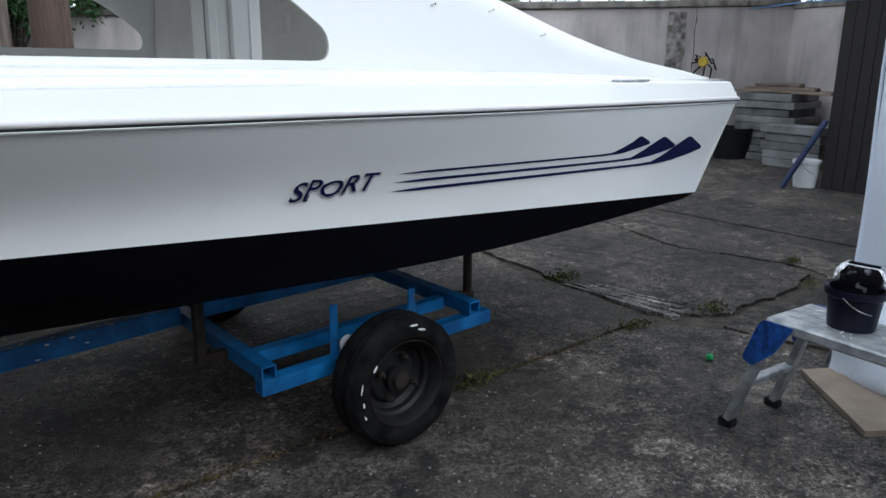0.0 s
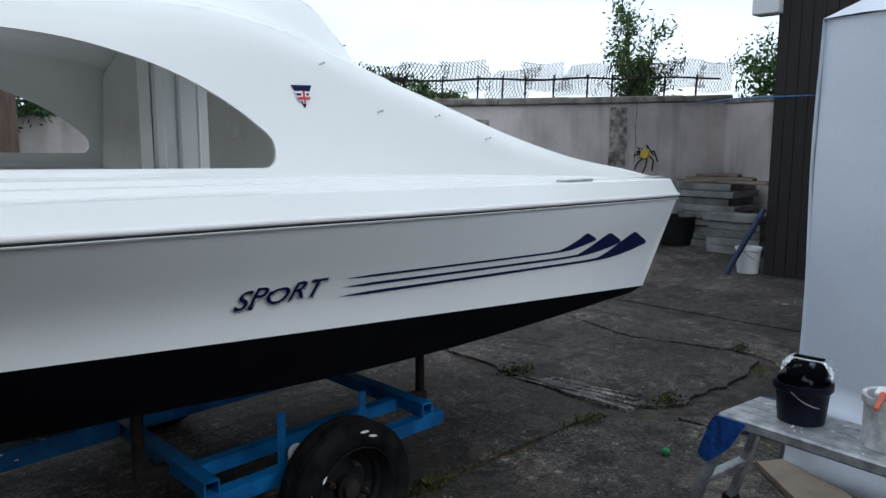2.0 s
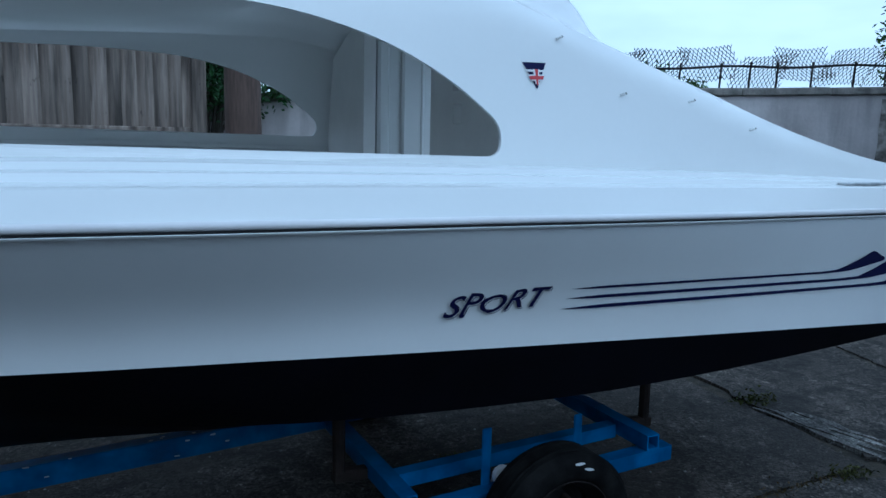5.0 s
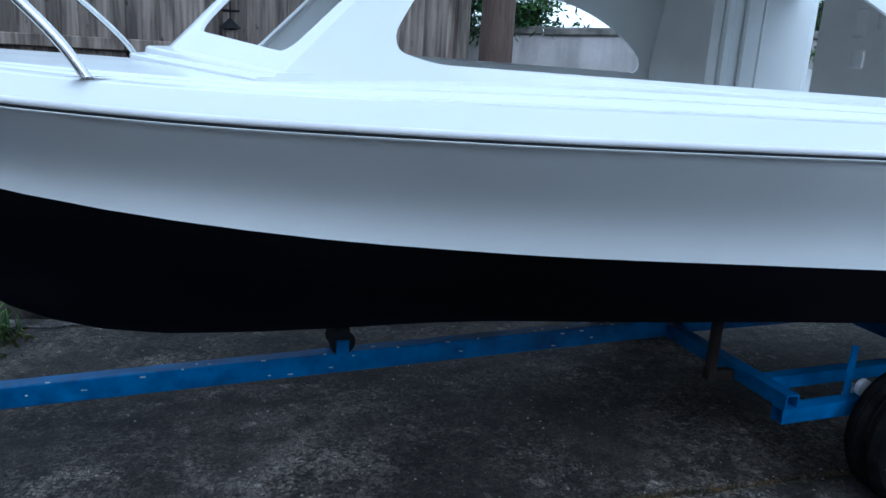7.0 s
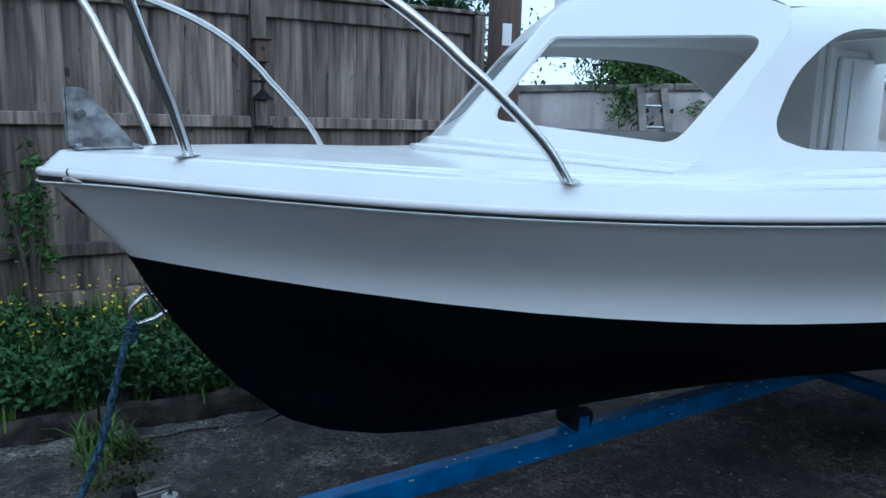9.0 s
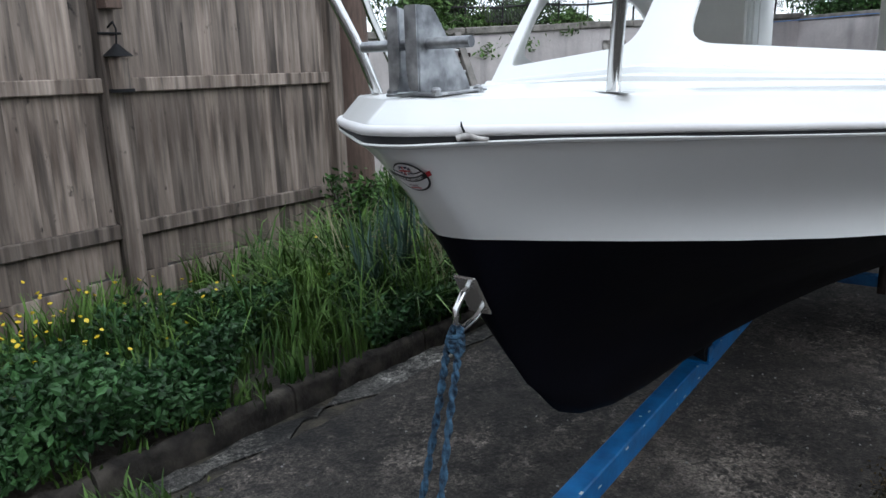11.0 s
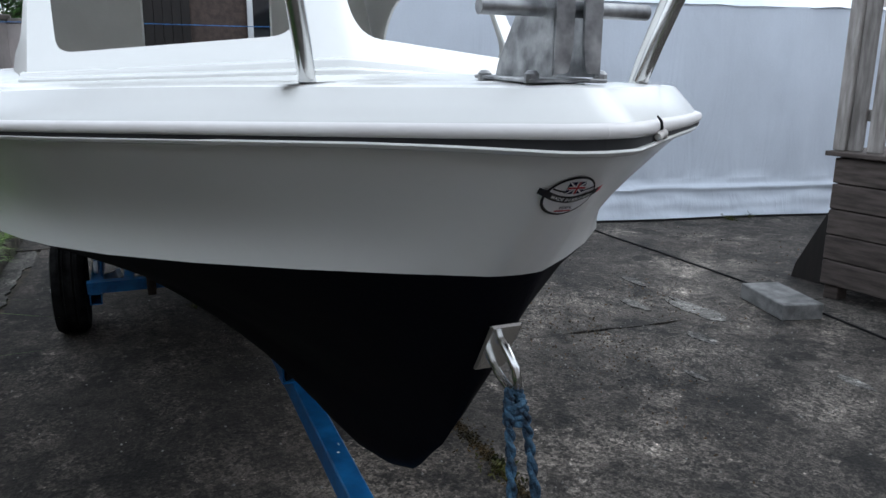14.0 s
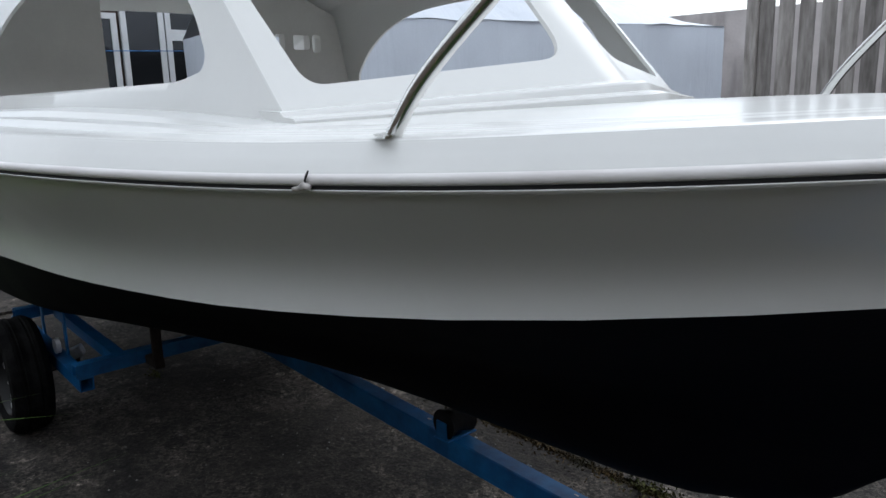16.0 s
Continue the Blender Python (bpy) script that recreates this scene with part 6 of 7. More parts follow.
upvc("door", -2.35, -1.15, 0.0, 2.5, [(-1.95, 0.05, 0.78, 2.4)], "white plastic glazed door")
upvc("window", -4.4, -2.0, 0.8, 2.9, [(-2.55, 0.1, 0.55, 2.75), (-3.25, 0.95, 0.68, 1.25), (-3.25, 2.2, 0.68, 0.62), (-4.0, 0.95, 0.72, 1.25), (-4.0, 2.2, 0.72, 0.62)], "white plastic window")
bm = bmesh.new()
rows = [[(-0.012 - 0.006 * math.sin(y * 90), y, z) for y in np.linspace(-3.15, -2.98, 20)] for z in (1.05, 2.0)]
grid(bm, rows)
part("curtain", bm, CURTAIN, house)
# washing line
bm = bmesh.new()
tube(bm, [(9.95, -6.0, 2.02), (10.0, -1.0, 1.98), (10.02, 0.7, 1.98), (11.6, 2.2, 2.02)], 0.006, 6)
tagged(part("washing_line", bm, BLUEPL), "thin blue washing line strung across the yard", "line")

# ---- shrink-wrapped boat under white sheeting ----
def crumple(name, base):
    m = mat(name, base, 0.38, vary=0.05, scale=1.5, bump=0.0)
    n, l = m.node_tree.nodes, m.node_tree.links
    co = n.new("ShaderNodeTexCoord")
    mp = n.new("ShaderNodeMapping")
    mp.inputs["Scale"].default_value = (1, 1.2, 0.35)
    a, b2 = n.new("ShaderNodeTexNoise"), n.new("ShaderNodeTexNoise")
    a.inputs["Scale"].default_value, a.inputs["Detail"].default_value, a.inputs["Distortion"].default_value = 2.6, 4, 1.2
    b2.inputs["Scale"].default_value, b2.inputs["Detail"].default_value, b2.inputs["Distortion"].default_value = 11, 3, 2.0
    l.new(co.outputs["Object"], mp.inputs["Vector"])
    l.new(mp.outputs["Vector"], a.inputs["Vector"])
    l.new(co.outputs["Object"], b2.inputs["Vector"])
    add = n.new("ShaderNodeMath")
    add.operation = "MULTIPLY_ADD"
    add.inputs[1].default_value = 0.07
    l.new(b2.outputs["Fac"], add.inputs[0])
    l.new(a.outputs["Fac"], add.inputs[2])
    bp = n.new("ShaderNodeBump")
    bp.inputs["Strength"].default_value, bp.inputs["Distance"].default_value = 0.28, 0.05
    l.new(add.outputs["Value"], bp.inputs["Height"])
    l.new(bp.outputs["Normal"], n["Principled BSDF"].inputs["Normal"])
    return m


SHEETING = crumple("crumpled_white_sheeting", (0.63, 0.68, 0.76))
tent = thing("sheeted_tent", pose(0, 0, 0), "large frame covered in wrinkled white plastic sheeting", "tent")


def tent_p(t, out, z):
    """t from the near corner along the long face."""
    d = Vector((-0.190, -0.982, 0))
    n = Vector((-0.982, 0.190, 0))
    return Vector((5.75, -1.67, z)) + d * t + n * out


bm = bmesh.new()
rows = []
for k in range(57):
    t = 5.52 * k / 56
    row = []
    for z in list(np.linspace(0.0, 0.42, 24)) + list(np.linspace(0.5, 2.06, 14)):
        w = 0.02 * noise.noise(Vector((t * 2.2, z * 0.7, 1))) + 0.05 * math.exp(-((t - 4.35 + 0.12 * z) / 0.12) ** 2) + 0.012 * noise.noise(Vector((t * 7, z * 2.5, 4)))
        if z < 0.42:
            w += 0.022 * noise.noise(Vector((t * 4, z * 9, 2))) + 0.09 * (1 - z / 0.42) ** 1.3 + 0.03 * math.exp(-((z - 0.30 - 0.02 * noise.noise(Vector((t * 2, 0, 3)))) / 0.022) ** 2)
            w += 0.075 * math.exp(-((t - 0.28) / 0.26) ** 2) * math.sin(math.pi * min(1, (1 - z / 0.42) * 0.75)) * (1 + 0.35 * noise.noise(Vector((t * 9, z * 6, 6))))
        row.append(tent_p(t, w, z))
    rows.append(row)
grid(bm, rows)
part("long_side", bm, SHEETING, tent, smooth=70)
bm = bmesh.new()
rows = []
for k in range(30):
    t = 3.2 * k / 29
    rows.append([tent_p(0, -t + 0.02, z) + Vector((0.02 * noise.noise(Vector((t * 3, z * 1.2, 8))), 0.03 * noise.noise(Vector((t * 3, z, 9))) + (0.06 * (1 - z / 0.4) if z < 0.4 else 0), 0)) for z in np.linspace(0, 2.06 + 0.0 * t, 20)])
grid(bm, rows)
part("short_side", bm, SHEETING, tent, smooth=70)
bm = bmesh.new()
rows = []
for k in range(30):
    t = 3.2 * k / 29
    rows.append([tent_p(5.52, -t, z) + Vector((0, 0.03 * noise.noise(Vector((t * 3, z, 12))), 0)) for z in np.linspace(0, 2.06, 14)])
grid(bm, rows)
part("short_side", bm, SHEETING, tent, smooth=70)
bm = bmesh.new()
rows = []
for k in range(57):
    t = 5.52 * k / 56
    row = []
    for j in range(16):
        o = -3.2 * j / 15
        ridge = 1.05 * math.sin(math.pi * min(1, -o / 3.2)) * math.sin(math.pi * min(1, max(0.0, 0.12 + t / 6.4)))
        row.append(tent_p(t, o + 0.02, 2.06 + ridge + 0.02 * noise.noise(Vector((t * 3, o * 3, 5)))))
    rows.append(row)
grid(bm, rows)
part("roof_sheet", bm, SHEETING, tent, smooth=70)
bm = bmesh.new()
tube(bm, [tent_p(t, 0.14 + 0.02 * math.sin(t * 3), 0.012) for t in np.linspace(1.3, 5.4, 30)], 0.012, 6)
tagged(part("weight_pipe", bm, RUBBER), "dark pipe weighing down the hem of the sheeting", "pipe")

# ---- work platform with paint things ----
DEEPBLUE = mat("chipped_deep_blue_paint", (0.006, 0.035, 0.16), 0.4, vary=0.3, scale=30, second=(0.012, 0.06, 0.24))
GREYALU = mat("scuffed_aluminium", (0.30, 0.315, 0.33), 0.5, metal=0.6, vary=0.2, scale=16, second=(0.40, 0.415, 0.425), bump=0.15)
bench = thing("work_platform", pose(4.90, -2.30, 0, 0, 0, -6), "paint-splashed aluminium folding work platform with blue corner brackets", "platform")
bm = bmesh.new()
box(bm, -0.152, 0.152, -0.565, 0.565, 0.455, 0.50, 0.008)
part("deck_plate", bm, GREYALU, bench)
for x in (-0.105, -0.035, 0.035, 0.105):
    bm = bmesh.new()
    box(bm, x - 0.032, x + 0.032, -0.555, 0.555, 0.4995, 0.5022, 0.0008)
    part("tread_strip", bm, GREYALU, bench)
for y in (-1, 1):
    for x in (-1, 1):
        bm = bmesh.new()
        beam(bm, (x * 0.135, y * 0.53, 0.46), (x * 0.158, y * 0.665, 0.03), 0.03, 0.05, up=(1, 0, 0))
        leg = part("leg", bm, GREYALU, bench)
        bm = bmesh.new()
        box(bm, x * 0.158 - 0.022, x * 0.158 + 0.022, y * 0.67 - 0.032, y * 0.67 + 0.032, 0.0, 0.035, 0.005)
        part("foot_cap", bm, RUBBER, leg)
        bm = bmesh.new()
        pr = rounded([(y * 0.435, 0.495), (y * 0.562, 0.495), (y * 0.582, 0.46), (y * 0.632, 0.315), (y * 0.585, 0.295), (y * 0.50, 0.375)], 0.018, 3)
        a = [bm.verts.new((x * 0.1665, u, v)) for u, v in pr]
        b = [bm.verts.new((x * 0.1745, u, v)) for u, v in pr]
        bm.faces.new(a)
        bm.faces.new(b[::-1])
        for i in range(len(pr)):
            bm.faces.new([a[i], b[i], b[(i + 1) % len(pr)], a[(i + 1) % len(pr)]])
        part("corner_bracket", bm, DEEPBLUE, leg, "blue steel corner bracket")
    bm = bmesh.new()
    beam(bm, (-0.14, y * 0.61, 0.21), (0.14, y * 0.61, 0.21), 0.045, 0.025)
    part("step", bm, GREYALU, bench)
DRIED = mat("dried_white_paint", (0.70, 0.71, 0.71), 0.55, vary=0.1, scale=40)
rs = random.Random(77)
for k in range(34):
    x, y, a = rs.uniform(-0.14, 0.14), rs.uniform(-0.52, 0.52), rs.uniform(0, math.pi)
    L, w = rs.uniform(0.004, 0.022), rs.uniform(0.002, 0.005)
    bm = bmesh.new()
    ring = []
    for i in range(9):
        q = 2 * math.pi * i / 9
        u, v = L * math.cos(q) * rs.uniform(0.6, 1.1), w * math.sin(q) * rs.uniform(0.6, 1.3)
        ring.append((x + u * math.cos(a) - v * math.sin(a), y + u * math.sin(a) + v * math.cos(a)))
    top = [bm.verts.new((u, v, 0.5042)) for u, v in ring]
    low = [bm.verts.new((u, v, 0.5005)) for u, v in ring]
    bm.faces.new(top)
    for i in range(9):
        bm.faces.new([low[i], low[(i + 1) % 9], top[(i + 1) % 9], top[i]])
    part("paint_splash", bm, DRIED, bench, smooth=None)
NAVYPL = mat("navy_plastic", (0.005, 0.006, 0.016), 0.4, vary=0.2, spec=0.25)
bucket("paint_kettle", pose(4.95, -1.975, 0.503), 0.081, 0.096, 0.150, NAVYPL, "dark navy plastic paint kettle on the work platform")
tray = thing("paint_tray", pose(4.956, -1.977, 0.523, 3, 4, 14) @ Matrix.Scale(0.84, 4), "black paint scuttle with dried white paint standing in the kettle", "tray")
SPLASHED = mat("paint_splashed_black", (0.006, 0.006, 0.010), 0.25, vary=0.3, scale=26, second=(0.22, 0.23, 0.26), mix_lo=0.58, mix_hi=0.72, spec=0.4)
bm = bmesh.new()
rings = []
for w, d, z in ((0.060, 0.034, 0.0), (0.066, 0.040, 0.004), (0.086, 0.049, 0.215), (0.091, 0.053, 0.228), (0.072, 0.053, 0.252), (0.068, 0.048, 0.250), (0.080, 0.044, 0.222), (0.061, 0.035, 0.012)):
    rings.append([Vector((x, y, z)) for x, y in rounded([(-d, -w), (d, -w), (d, w), (-d, w)], 0.014, 3)])
grid(bm, rings, closed=True)
bm.faces.new([bm.verts.new(p + Vector((0, 0, 0.001))) for p in rings[-1]])
part("scuttle", bm, SPLASHED, tray, smooth=35)
FOIL = mat("crumpled_foil", (0.72, 0.73, 0.75), 0.28, metal=1.0, vary=0.12, scale=40, bump=0.5, bump_scale=60)
rf = random.Random(61)
for side in (-1, 1):
    bm = bmesh.new()
    rows = []
    for i in range(9):
        u = i / 8
        y = side * (0.060 + 0.044 * u)
        z = 0.259 - 0.040 * u ** 1.6
        rows.append([(-0.058 - 0.010 * v + rf.uniform(-0.004, 0.004), y + rf.uniform(-0.004, 0.004), z - (0.0 if v < 0.5 else 0.030 * (0.3 + u)) + rf.uniform(-0.003, 0.003)) for v in (-11, -7, -3, -0.2, 0.7, 1.0)])
    grid(bm, rows)
    part("foil_corner", bm, FOIL, tray, "crumpled silver foil folded over the corner", smooth=None)
bm = bmesh.new()
box(bm, -0.056, -0.047, -0.070, 0.070, 0.249, 0.256, 0.002)
part("foil_rim", bm, FOIL, tray)
tin = bucket("paint_tin", pose(4.92, -2.28, 0.503), 0.088, 0.088, 0.175, mat("paint_tin", (0.55, 0.55, 0.55), 0.35, metal=0.3, vary=0.2, scale=18, second=(0.72, 0.72, 0.72)), "dented silver paint tin with white drips on the work platform", "paint tin", handle=False)
brush = thing("paint_brush", pose(4.86, -2.26, 0.683, 0, 0, 100), "paint brush with an orange handle lying across the tin", "brush")
bm = bmesh.new()
tube(bm, [(0, 0.17, 0.008), (0, 0.02, 0.004), (0, -0.02, 0.002)], [0.006, 0.009, 0.012], 8)
part("brush_handle", bm, mat("orange_plastic", (0.6, 0.10, 0.03), 0.4, vary=0.1), brush)
bm = bmesh.new()
box(bm, -0.025, 0.025, -0.10, -0.02, -0.006, 0.008, 0.004)
part("bristles", bm, WHITEVINYL, brush)
bottle = thing("solvent_bottle", pose(4.87, -2.45, 0.503), "clear plastic solvent bottle with a white cap", "bottle")
bm = bmesh.new()
lathe(bm, [(0.0, 0.0), (0.046, 0.0), (0.048, 0.01), (0.048, 0.15), (0.03, 0.19), (0.017, 0.205), (0.017, 0.225), (0.0, 0.225)], 20)
part("flask", bm, mat("clear_plastic", (0.75, 0.78, 0.8), 0.15, vary=0.04, trans=0.75), bottle, smooth=50)
bm = bmesh.new()
lathe(bm, [(0.0, 0.222), (0.019, 0.222), (0.019, 0.245), (0.0, 0.245)], 16)
part("cap", bm, WHITEPL, bottle)
bm = bmesh.new()
loop = [(5.54, -1.58), (5.74, -1.70), (5.36, -2.17), (5.14, -2.02)]
tp, lo_ = [bm.verts.new((x, y, 0.028)) for x, y in loop], [bm.verts.new((x, y, 0.001)) for x, y in loop]
bm.faces.new(tp)
for i in range(4):
    bm.faces.new([tp[i], lo_[i], lo_[(i + 1) % 4], tp[(i + 1) % 4]])
tagged(part("plywood_offcut", bm, mat("plywood", (0.24, 0.19, 0.145), 0.75, vary=0.15, scale=8)), "pale plywood offcut lying on the yard under the sheeting", "board")
bm = bmesh.new()
bmesh.ops.create_icosphere(bm, subdivisions=1, radius=0.022, matrix=Matrix.Translation((5.36, -1.21, 0.015)))
tagged(part("green_wrapper", bm, mat("green_plastic", (0.03, 0.30, 0.10), 0.4)), "crumpled green wrapper on the concrete", "litter")
bm = bmesh.new()
box(bm, -0.24, 0.24, -0.13, 0.13, 0.0, 0.10, 0.006, pose(2.55, -3.18, 0, 0, 0, -15))
tagged(part("concrete_block", bm, mat("block_concrete", (0.15, 0.15, 0.148), 0.9, vary=0.2, scale=12, bump=0.4, bump_scale=90, second=(0.2, 0.2, 0.197))), "grey dense concrete block lying on the yard", "block")
bm = bmesh.new()
tube(bm, [(5.37, -3.44, 0.008), (4.6, -3.40, 0.008), (4.04, -3.42, 0.008), (3.12, -3.41, 0.008), (2.6, -3.36, 0.008), (1.84, -3.27, 0.008), (1.3, -3.5, 0.008)], 0.007, 6)
tagged(part("electric_cable", bm, RUBBER), "thin black cable lying across the yard", "cable")

# ---- raised timber deck with a boarded rail ----
DECKWOOD = mat("dark_deck_board", (0.055, 0.042, 0.036), 0.8, vary=0.3, scale=5, bump=0.3, second=(0.08, 0.065, 0.058), per_object=0.2, stretch=(0.8, 6, 6))
GREYBOARD = mat("silvered_board", (0.22, 0.20, 0.185), 0.85, vary=0.2, scale=5, bump=0.4, second=(0.30, 0.28, 0.265), per_object=0.3, stretch=(6, 6, 0.8))
deck = thing("timber_deck", pose(2.64, -3.61, 0, 0, 0, 6), "raised dark timber deck with boarded skirt and silvered rail", "deck")
for k in range(5):
    bm = bmesh.new()
    box(bm, -3.2, 0.0, -0.03, 0.0, 0.10 + 0.165 * k, 0.258 + 0.165 * k, 0.006)
    part("skirt_board", bm, DECKWOOD, deck)
    bm = bmesh.new()
    box(bm, -0.03, 0.0, -2.4, -0.032, 0.10 + 0.165 * k, 0.258 + 0.165 * k, 0.006)
    part("skirt_board", bm, DECKWOOD, deck)
for k in range(14):
    bm = bmesh.new()
    box(bm, -3.25, 0.05, -0.10 - 0.145 * k, 0.04 - 0.145 * k, 0.93, 0.96, 0.005)
    part("deck_board", bm, DECKWOOD, deck)
for x in (-0.06, -1.3, -2.6):
    bm = bmesh.new()
    box(bm, x - 0.05, x + 0.05, -0.14, -0.04, 0.0, 0.93, 0.004)
    part("deck_post", bm, DECKWOOD, deck)
for k in range(22):
    bm = bmesh.new()
    w = random.uniform(0.085, 0.10)
    box(bm, -0.13 - 0.13 * k, -0.13 - 0.13 * k + w, -0.075, -0.05, 0.965, 2.75 + random.uniform(-0.02, 0.02), 0.004)
    part("rail_board", bm, GREYBOARD, deck)
bm = bmesh.new()
box(bm, -0.03, 0.05, -0.11, -0.03, 0.962, 2.85, 0.006)
part("corner_post", bm, GREYBOARD, deck)
for z in (1.15, 2.55):
    bm = bmesh.new()
    box(bm, -3.2, -0.012, -0.11, -0.077, z, z + 0.07, 0.004)
    part("rail_bar", bm, GREYBOARD, deck)
bm = bmesh.new()
pr = [(0.02, 0.0), (0.42, 0.0), (0.40, 0.10), (0.10, 0.70), (0.02, 0.72)]
a, b = [bm.verts.new((u, -0.30, v)) for u, v in pr], [bm.verts.new((u, -0.34, v)) for u, v in pr]
bm.faces.new(a)
bm.faces.new(b[::-1])
for i in range(5):
    bm.faces.new([a[i], b[i], b[(i + 1) % 5], a[(i + 1) % 5]])
part("step_stringer", bm, DARKCLAD, deck)
for k, z in enumerate((0.22, 0.45)):
    bm = bmesh.new()
    box(bm, 0.03, 0.32 - 0.12 * k, -1.1, -0.345, z, z + 0.04, 0.004)
    part("tread", bm, DECKWOOD, deck)

# ---- far side behind the camera: unseen plain walls added to close the yard ----
# added out of view, tall enough to keep skylight off the bow and underside
bm = bmesh.new()
box(bm, -5.7, -5.5, -9, 9, 0, 5.2)
tagged(part("west_light_blocker", bm, RENDERED, smooth=None), "unseen plain rendered wall added to close the yard", "wall", kind="structure")
bm = bmesh.new()
box(bm, -7, 12, -9.2, -9.0, 0, 2.4)
tagged(part("wall_south", bm, RENDERED, smooth=None), "unseen plain rendered wall added to close the yard", "wall", kind="structure")

# ---- trailer ----
trailer = thing("boat_trailer", pose(0, 0, 0), "blue painted steel boat trailer with chipped paint", "trailer")


def bar(name, p, q, w, h, parent=trailer, material=BLUE, label="", **kw):
    bm = bmesh.new()
    beam(bm, p, q, w, h, **kw)
    return part(name, bm, material, parent, label)


def hollow(name, p, q, w, parent=trailer):
    """Square tube with open ends."""
    bm = bmesh.new()
    p, q = Vector(p), Vector(q)
    d = (q - p).normalized()
    u = Vector((0, 0, 1)).cross(d).normalized()
    v = d.cross(u)
    rows = []
    for c, half in ((p, w / 2 - 0.005), (p, w / 2), (q, w / 2), (q, w / 2 - 0.005), (p.lerp(q, 0.5), w / 2 - 0.005), (p, w / 2 - 0.005)):
        rows.append([c + (u * a + v * b) * half for a, b in ((1, 1), (-1, 1), (-1, -1), (1, -1))])
    grid(bm, rows, closed=True)
    return part(name, bm, BLUE, parent, smooth=None)


bar("main_beam", (-0.75, 0.012, 0.215), (3.195, 0.012, 0.385), 0.064, 0.082)
hollow("cross_tube", (3.225, -0.745, 0.37), (3.225, 0.745, 0.37), 0.056)
hollow("cross_tube", (4.20, -0.745, 0.40), (4.20, 0.745, 0.40), 0.056)
bar("rear_beam", (3.255, 0, 0.395), (4.17, 0, 0.415), 0.062, 0.07)
for sd in (-1, 1):
    hollow("side_tube", (3.20, sd * 0.71, 0.312), (4.30, sd * 0.71, 0.342), 0.056)
    hollow("inner_tube", (3.255, sd * 0.55, 0.36), (4.17, sd * 0.55, 0.385), 0.05)
    bar("mud_bracket", (3.53, sd * 0.685, 0.33), (3.53, sd * 0.685, 0.545), 0.036, 0.008, up=(0, 1, 0))
    bar("mud_bracket", (3.90, sd * 0.685, 0.34), (3.90, sd * 0.685, 0.535), 0.036, 0.008, up=(0, 1, 0))
    bar("suspension_arm", (3.62, sd * 0.60, 0.33), (3.70, sd * 0.74, 0.265), 0.05, 0.05, material=GALV)
    bar("axle_stub", (3.70, sd * 0.60, 0.257), (3.70, sd * 0.86, 0.257), 0.04, 0.04, material=RUST)
    for x in (3.10, 4.42):
        bm = bmesh.new()
        tube(bm, [(x, sd * 0.45, 0.36 if x < 4 else 0.33), (x, sd * 0.45, 0.60)], 0.022, 10)
        post = part("support_post", bm, RUST, trailer)
        bm = bmesh.new()
        box(bm, x - 0.16, x + 0.16, sd * 0.45 - 0.05, sd * 0.45 + 0.05, 0.595, 0.635, 0.01)
        part("pad", bm, RUBBER, post)
    bar("support_arm", (4.20, sd * 0.45, 0.36), (4.45, sd * 0.45, 0.335), 0.04, 0.04, material=RUST)
    bar("support_arm", (3.22, sd * 0.45, 0.355), (3.08, sd * 0.45, 0.36), 0.04, 0.04, material=RUST)
    bm = bmesh.new()
    lathe(bm, [(0.012, 0), (0.034, 0), (0.034, 0.02), (0.012, 0.02)], 14, axis="y", centre=(3.575, sd * 0.715 - 0.01, 0.385))
    part("bolt_washer", bm, WHITEVINYL, trailer, smooth=None)
bm = bmesh.new()
lathe(bm, [(0.008, -0.05), (0.05, -0.05), (0.035, 0.0), (0.05, 0.05), (0.008, 0.05)], 20, axis="y", centre=(1.745, 0.012, 0.412))
part("keel_roller", bm, RUBBER, trailer, "black rubber keel roller", smooth=50)
for y in (-0.046, 0.070):
    bar("roller_bracket", (1.745, y, 0.362), (1.745, y, 0.425), 0.05, 0.006, up=(0, 1, 0))
bar("roller_plate", (1.71, 0.012, 0.365), (1.78, 0.012, 0.365), 0.13, 0.006)
# paint chips
CHIP = mat("bare_chip", (0.55, 0.56, 0.57), 0.5, vary=0.15)
r_ = random.Random(4)
for k in range(40):
    x = r_.uniform(-0.3, 3.0)
    z = 0.215 + (x + 0.75) / 3.945 * 0.17
    bm = bmesh.new()
    L, hh = r_.uniform(0.006, 0.02), r_.uniform(0.003, 0.006)
    up_ = r_.uniform(-0.03, 0.04)
    if r_.random() < 0.5:
        box(bm, x, x + L, -0.0215, -0.0195, z + up_, z + up_ + hh)
    else:
        yy = r_.uniform(-0.025, 0.02)
        box(bm, x, x + L, yy, yy + hh * 1.5, z + 0.0403, z + 0.0422)
    part("paint_chip", bm, CHIP, trailer, smooth=None)
# jockey wheel and coupling
bm = bmesh.new()
tube(bm, [(0.26, -0.06, 0.05), (0.26, -0.06, 0.47)], 0.022, 14)
jockey = part("jockey_tube", bm, GALV, trailer, "galvanised jockey wheel tube")
bm = bmesh.new()
tube(bm, [(0.26, -0.06, 0.47), (0.26, -0.06, 0.495), (0.17, -0.06, 0.485), (0.165, -0.06, 0.475)], 0.009, 8)
part("crank", bm, STEEL, jockey)
bm = bmesh.new()
lathe(bm, [(0.0, 0.0), (0.02, 0.0), (0.024, 0.03), (0.016, 0.055), (0.0, 0.056)], 14, centre=(0.155, -0.06, 0.455))
part("knob", bm, RUBBER, jockey, smooth=50)
bm = bmesh.new()
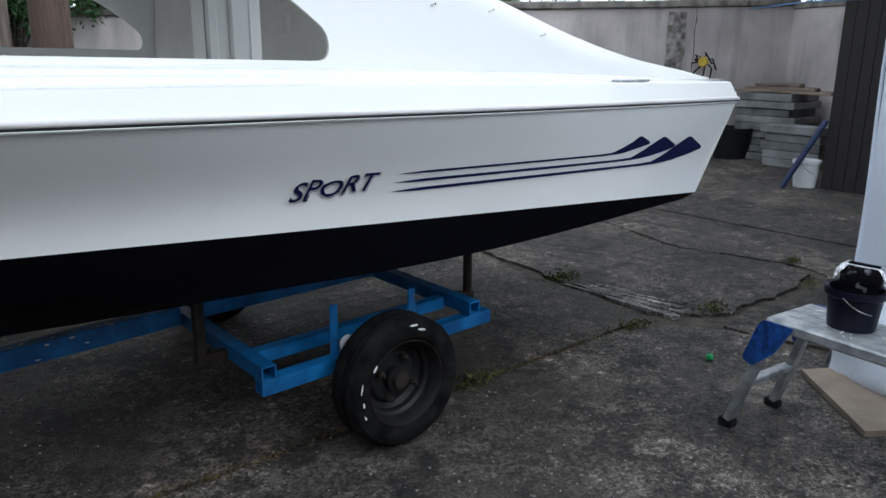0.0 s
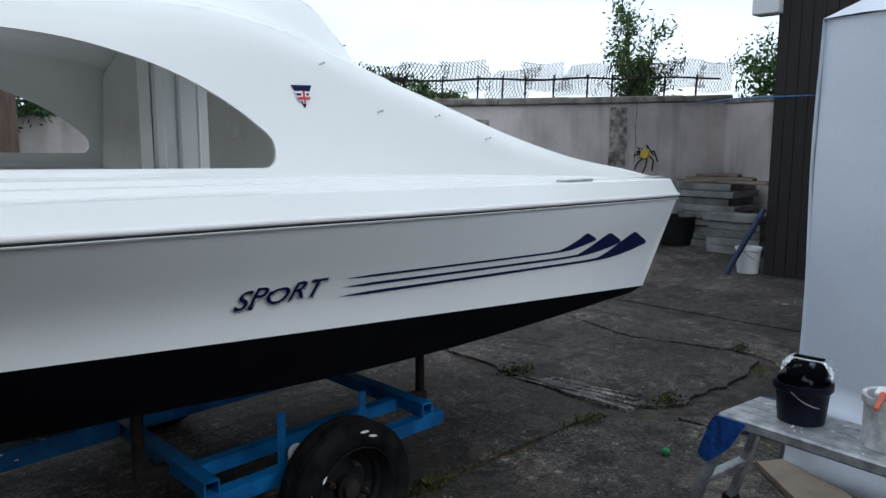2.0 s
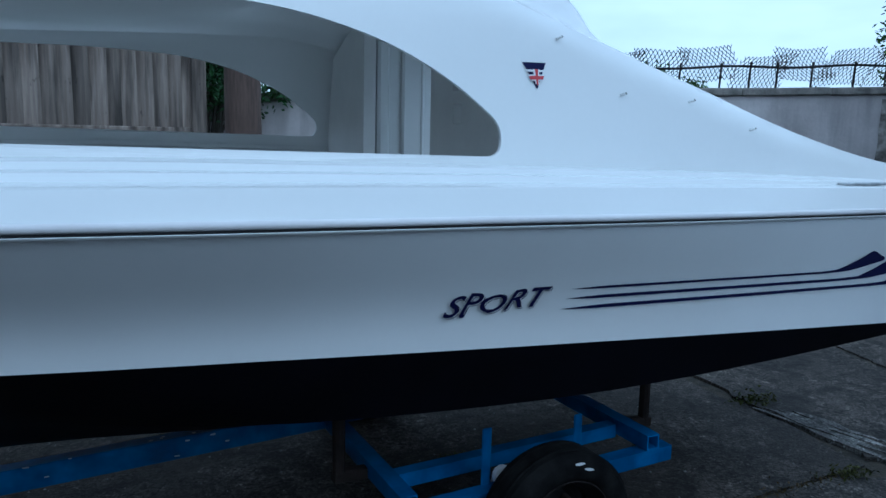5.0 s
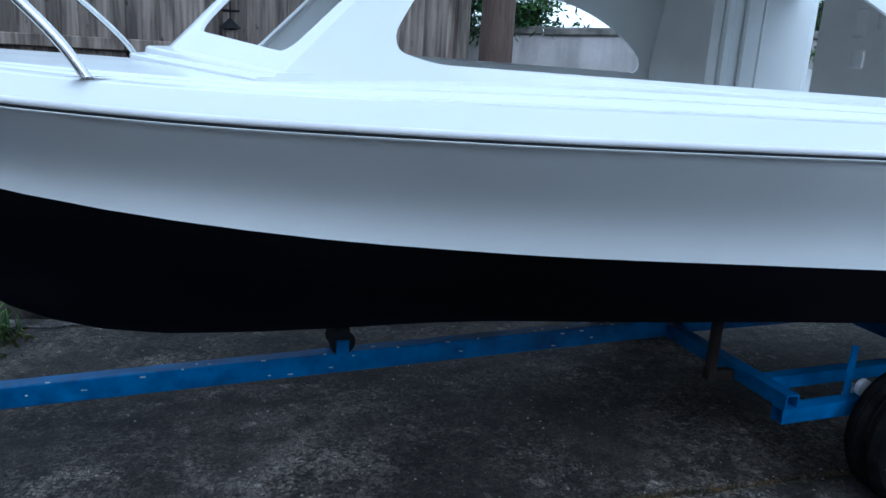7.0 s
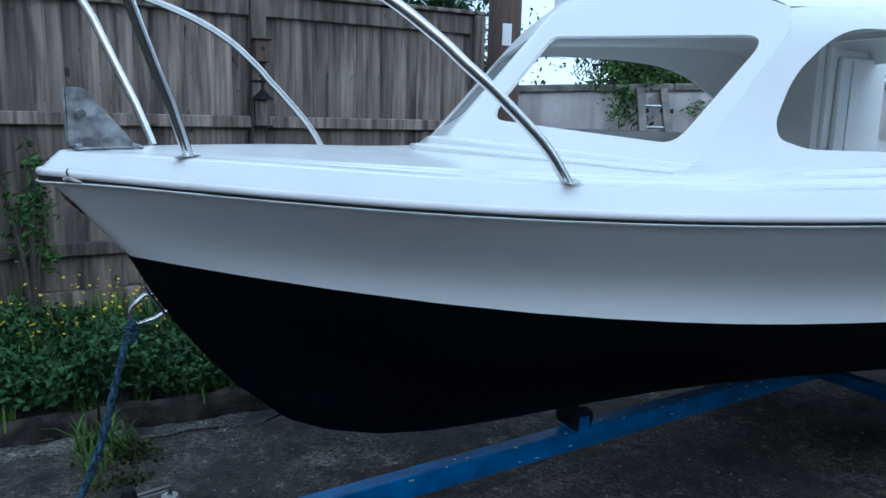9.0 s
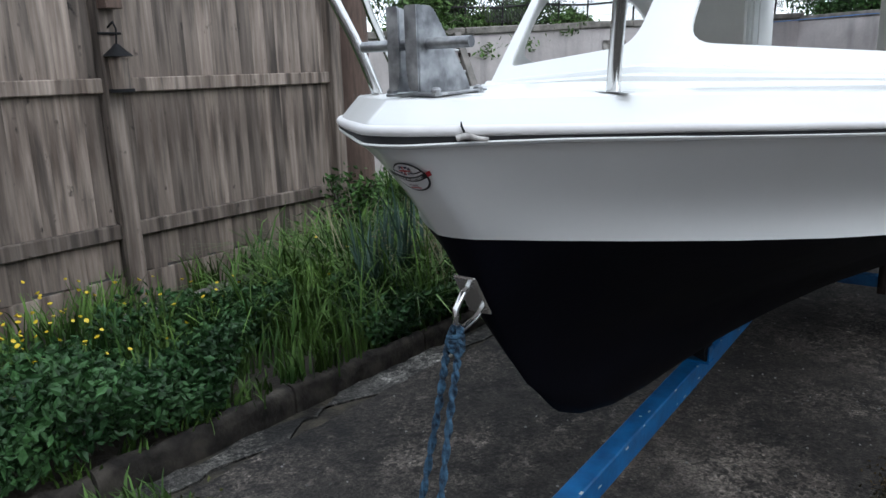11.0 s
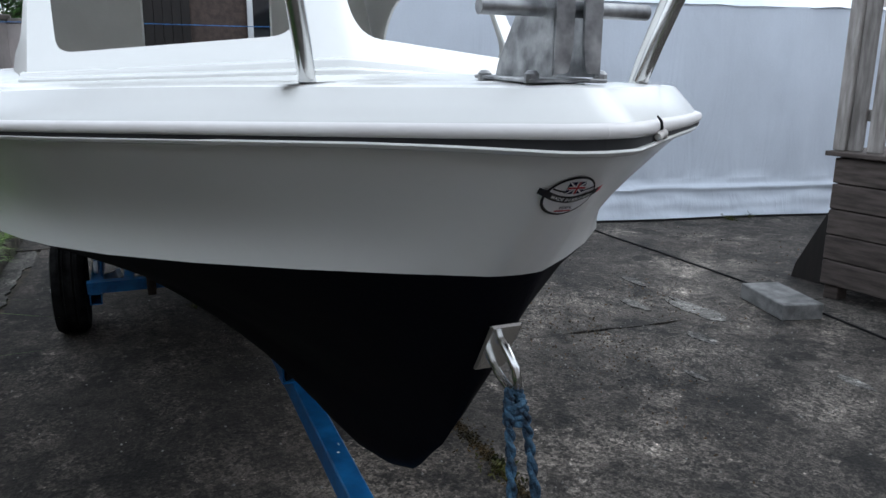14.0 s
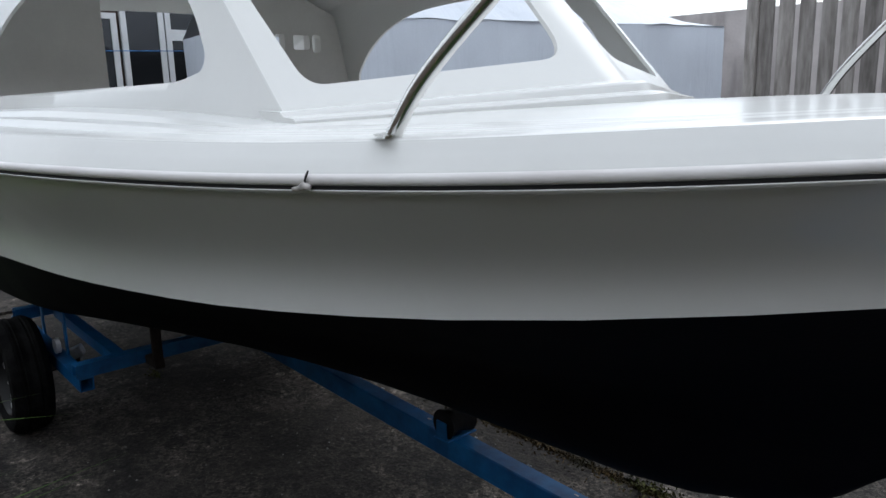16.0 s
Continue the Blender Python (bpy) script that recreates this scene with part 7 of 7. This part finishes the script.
lathe(bm, [(0.02, -0.025), (0.085, -0.025), (0.09, 0.0), (0.085, 0.025), (0.02, 0.025)], 20, axis="y", centre=(0.26, -0.06, 0.09))
part("small_wheel", bm, RUBBER, jockey, smooth=50)
bm = bmesh.new()
box(bm, 0.21, 0.31, -0.10, -0.022, 0.21, 0.31, 0.006)
part("clamp", bm, GALV, trailer)
bm = bmesh.new()
lathe(bm, [(0.0, 0.30), (0.03, 0.30), (0.035, 0.25), (0.04, 0.20), (0.0, 0.20)], 14, centre=(-0.76, 0, 0))
part("coupling", bm, GALV, trailer, smooth=50)
bm = bmesh.new()
tube(bm, [(0.0, -0.01, 0.318), (-0.06, 0.0, 0.314)], 0.03, 10)
part("rope_cleat", bm, RUST, trailer)

# wheels
RIM = mat("black_rim_paint", (0.012, 0.012, 0.013), 0.5, vary=0.3, scale=18, spec=0.25)
TYRE = mat("worn_tyre_rubber", (0.006, 0.006, 0.007), 0.9, vary=0.4, scale=12, bump=0.35, bump_scale=60, second=(0.011, 0.011, 0.011), spec=0.06)
for sd in (-1, 1):
    wheel = thing("trailer_wheel", pose(3.70, sd * 0.85, 0.2575), "black trailer tyre on a steel rim splashed with white paint", "wheel", "trailer wheels")
    bm = bmesh.new()
    prof = [(0.160, -0.050), (0.170, -0.066), (0.186, -0.079), (0.214, -0.084), (0.238, -0.078), (0.250, -0.062), (0.2555, -0.05)]
    tread = []
    for y in (-0.05, -0.034, -0.031, -0.024, -0.021, -0.003, 0.003, 0.021, 0.024, 0.031, 0.034, 0.05):
        groove = abs(y) in (0.031, 0.024, 0.003)
        tread.append((0.2495 if groove else 0.257, y))
    prof = prof + tread + [(r0, -y) for r0, y in reversed(prof)]
    lathe(bm, prof, 56, axis="y", caps=False)
    tyre = part("tyre", bm, TYRE, wheel, smooth=30)
    bm = bmesh.new()
    o = sd
    lathe(bm, [(0.158, 0.050 * o), (0.170, 0.068 * o), (0.167, 0.069 * o), (0.156, 0.046 * o), (0.150, 0.012 * o), (0.138, 0.0 * o), (0.134, -0.022 * o), (0.115, -0.036 * o), (0.098, -0.02 * o), (0.06, -0.014 * o), (0.052, -0.014 * o), (0.050, 0.018 * o), (0.0, 0.022 * o)], 40, axis="y", caps=False)
    part("rim", bm, RIM, wheel, smooth=30)
    bm = bmesh.new()
    lathe(bm, [(0.1670, 0.0690 * o), (0.1695, 0.0690 * o), (0.1695, 0.0702 * o), (0.1670, 0.0702 * o), (0.1670, 0.0690 * o)], 48, axis="y", caps=False)
    part("rim_edge", bm, RUST, wheel, smooth=None)
    bm = bmesh.new()
    lathe(bm, [(0.0, 0.022 * o), (0.034, 0.022 * o), (0.032, 0.040 * o), (0.0, 0.043 * o)], 18, axis="y")
    part("hub_cap", bm, RUST, wheel, smooth=40)
    for k in range(4):
        a = radians(45 + 90 * k + 20)
        bm = bmesh.new()
        lathe(bm, [(0.013, -0.01 * o), (0.013, 0.02 * o), (0.006, 0.024 * o), (0.006, 0.034 * o), (0.0, 0.034 * o)], 6, axis="y", centre=(0.085 * math.cos(a), 0, 0.085 * math.sin(a)))
        part("wheel_nut", bm, RUST, wheel, smooth=None)
    r_ = random.Random(6 + sd)
    for a in (1.30, 1.48, 2.55, 2.95, 3.25, 3.5):
        rr = r_.uniform(0.182, 0.236)
        bm = bmesh.new()
        c = Vector((rr * math.cos(a), sd * 0.0865, rr * math.sin(a)))
        t_ = Vector((-math.sin(a), 0, math.cos(a)))
        q_ = Vector((math.cos(a), 0, math.sin(a)))
        L, w = r_.uniform(0.008, 0.024), r_.uniform(0.003, 0.0055)
        yb = 0.0845 if 0.205 < rr < 0.235 else 0.0815
        c.y = sd * (yb + 0.001)
        pts = [c + t_ * L * math.cos(b) + q_ * w * math.sin(b) for b in np.linspace(0, 5.6, 8)]
        bm.faces.new([bm.verts.new(p) for p in pts])
        part("paint_splash", bm, WHITEVINYL, wheel, recalc=False)
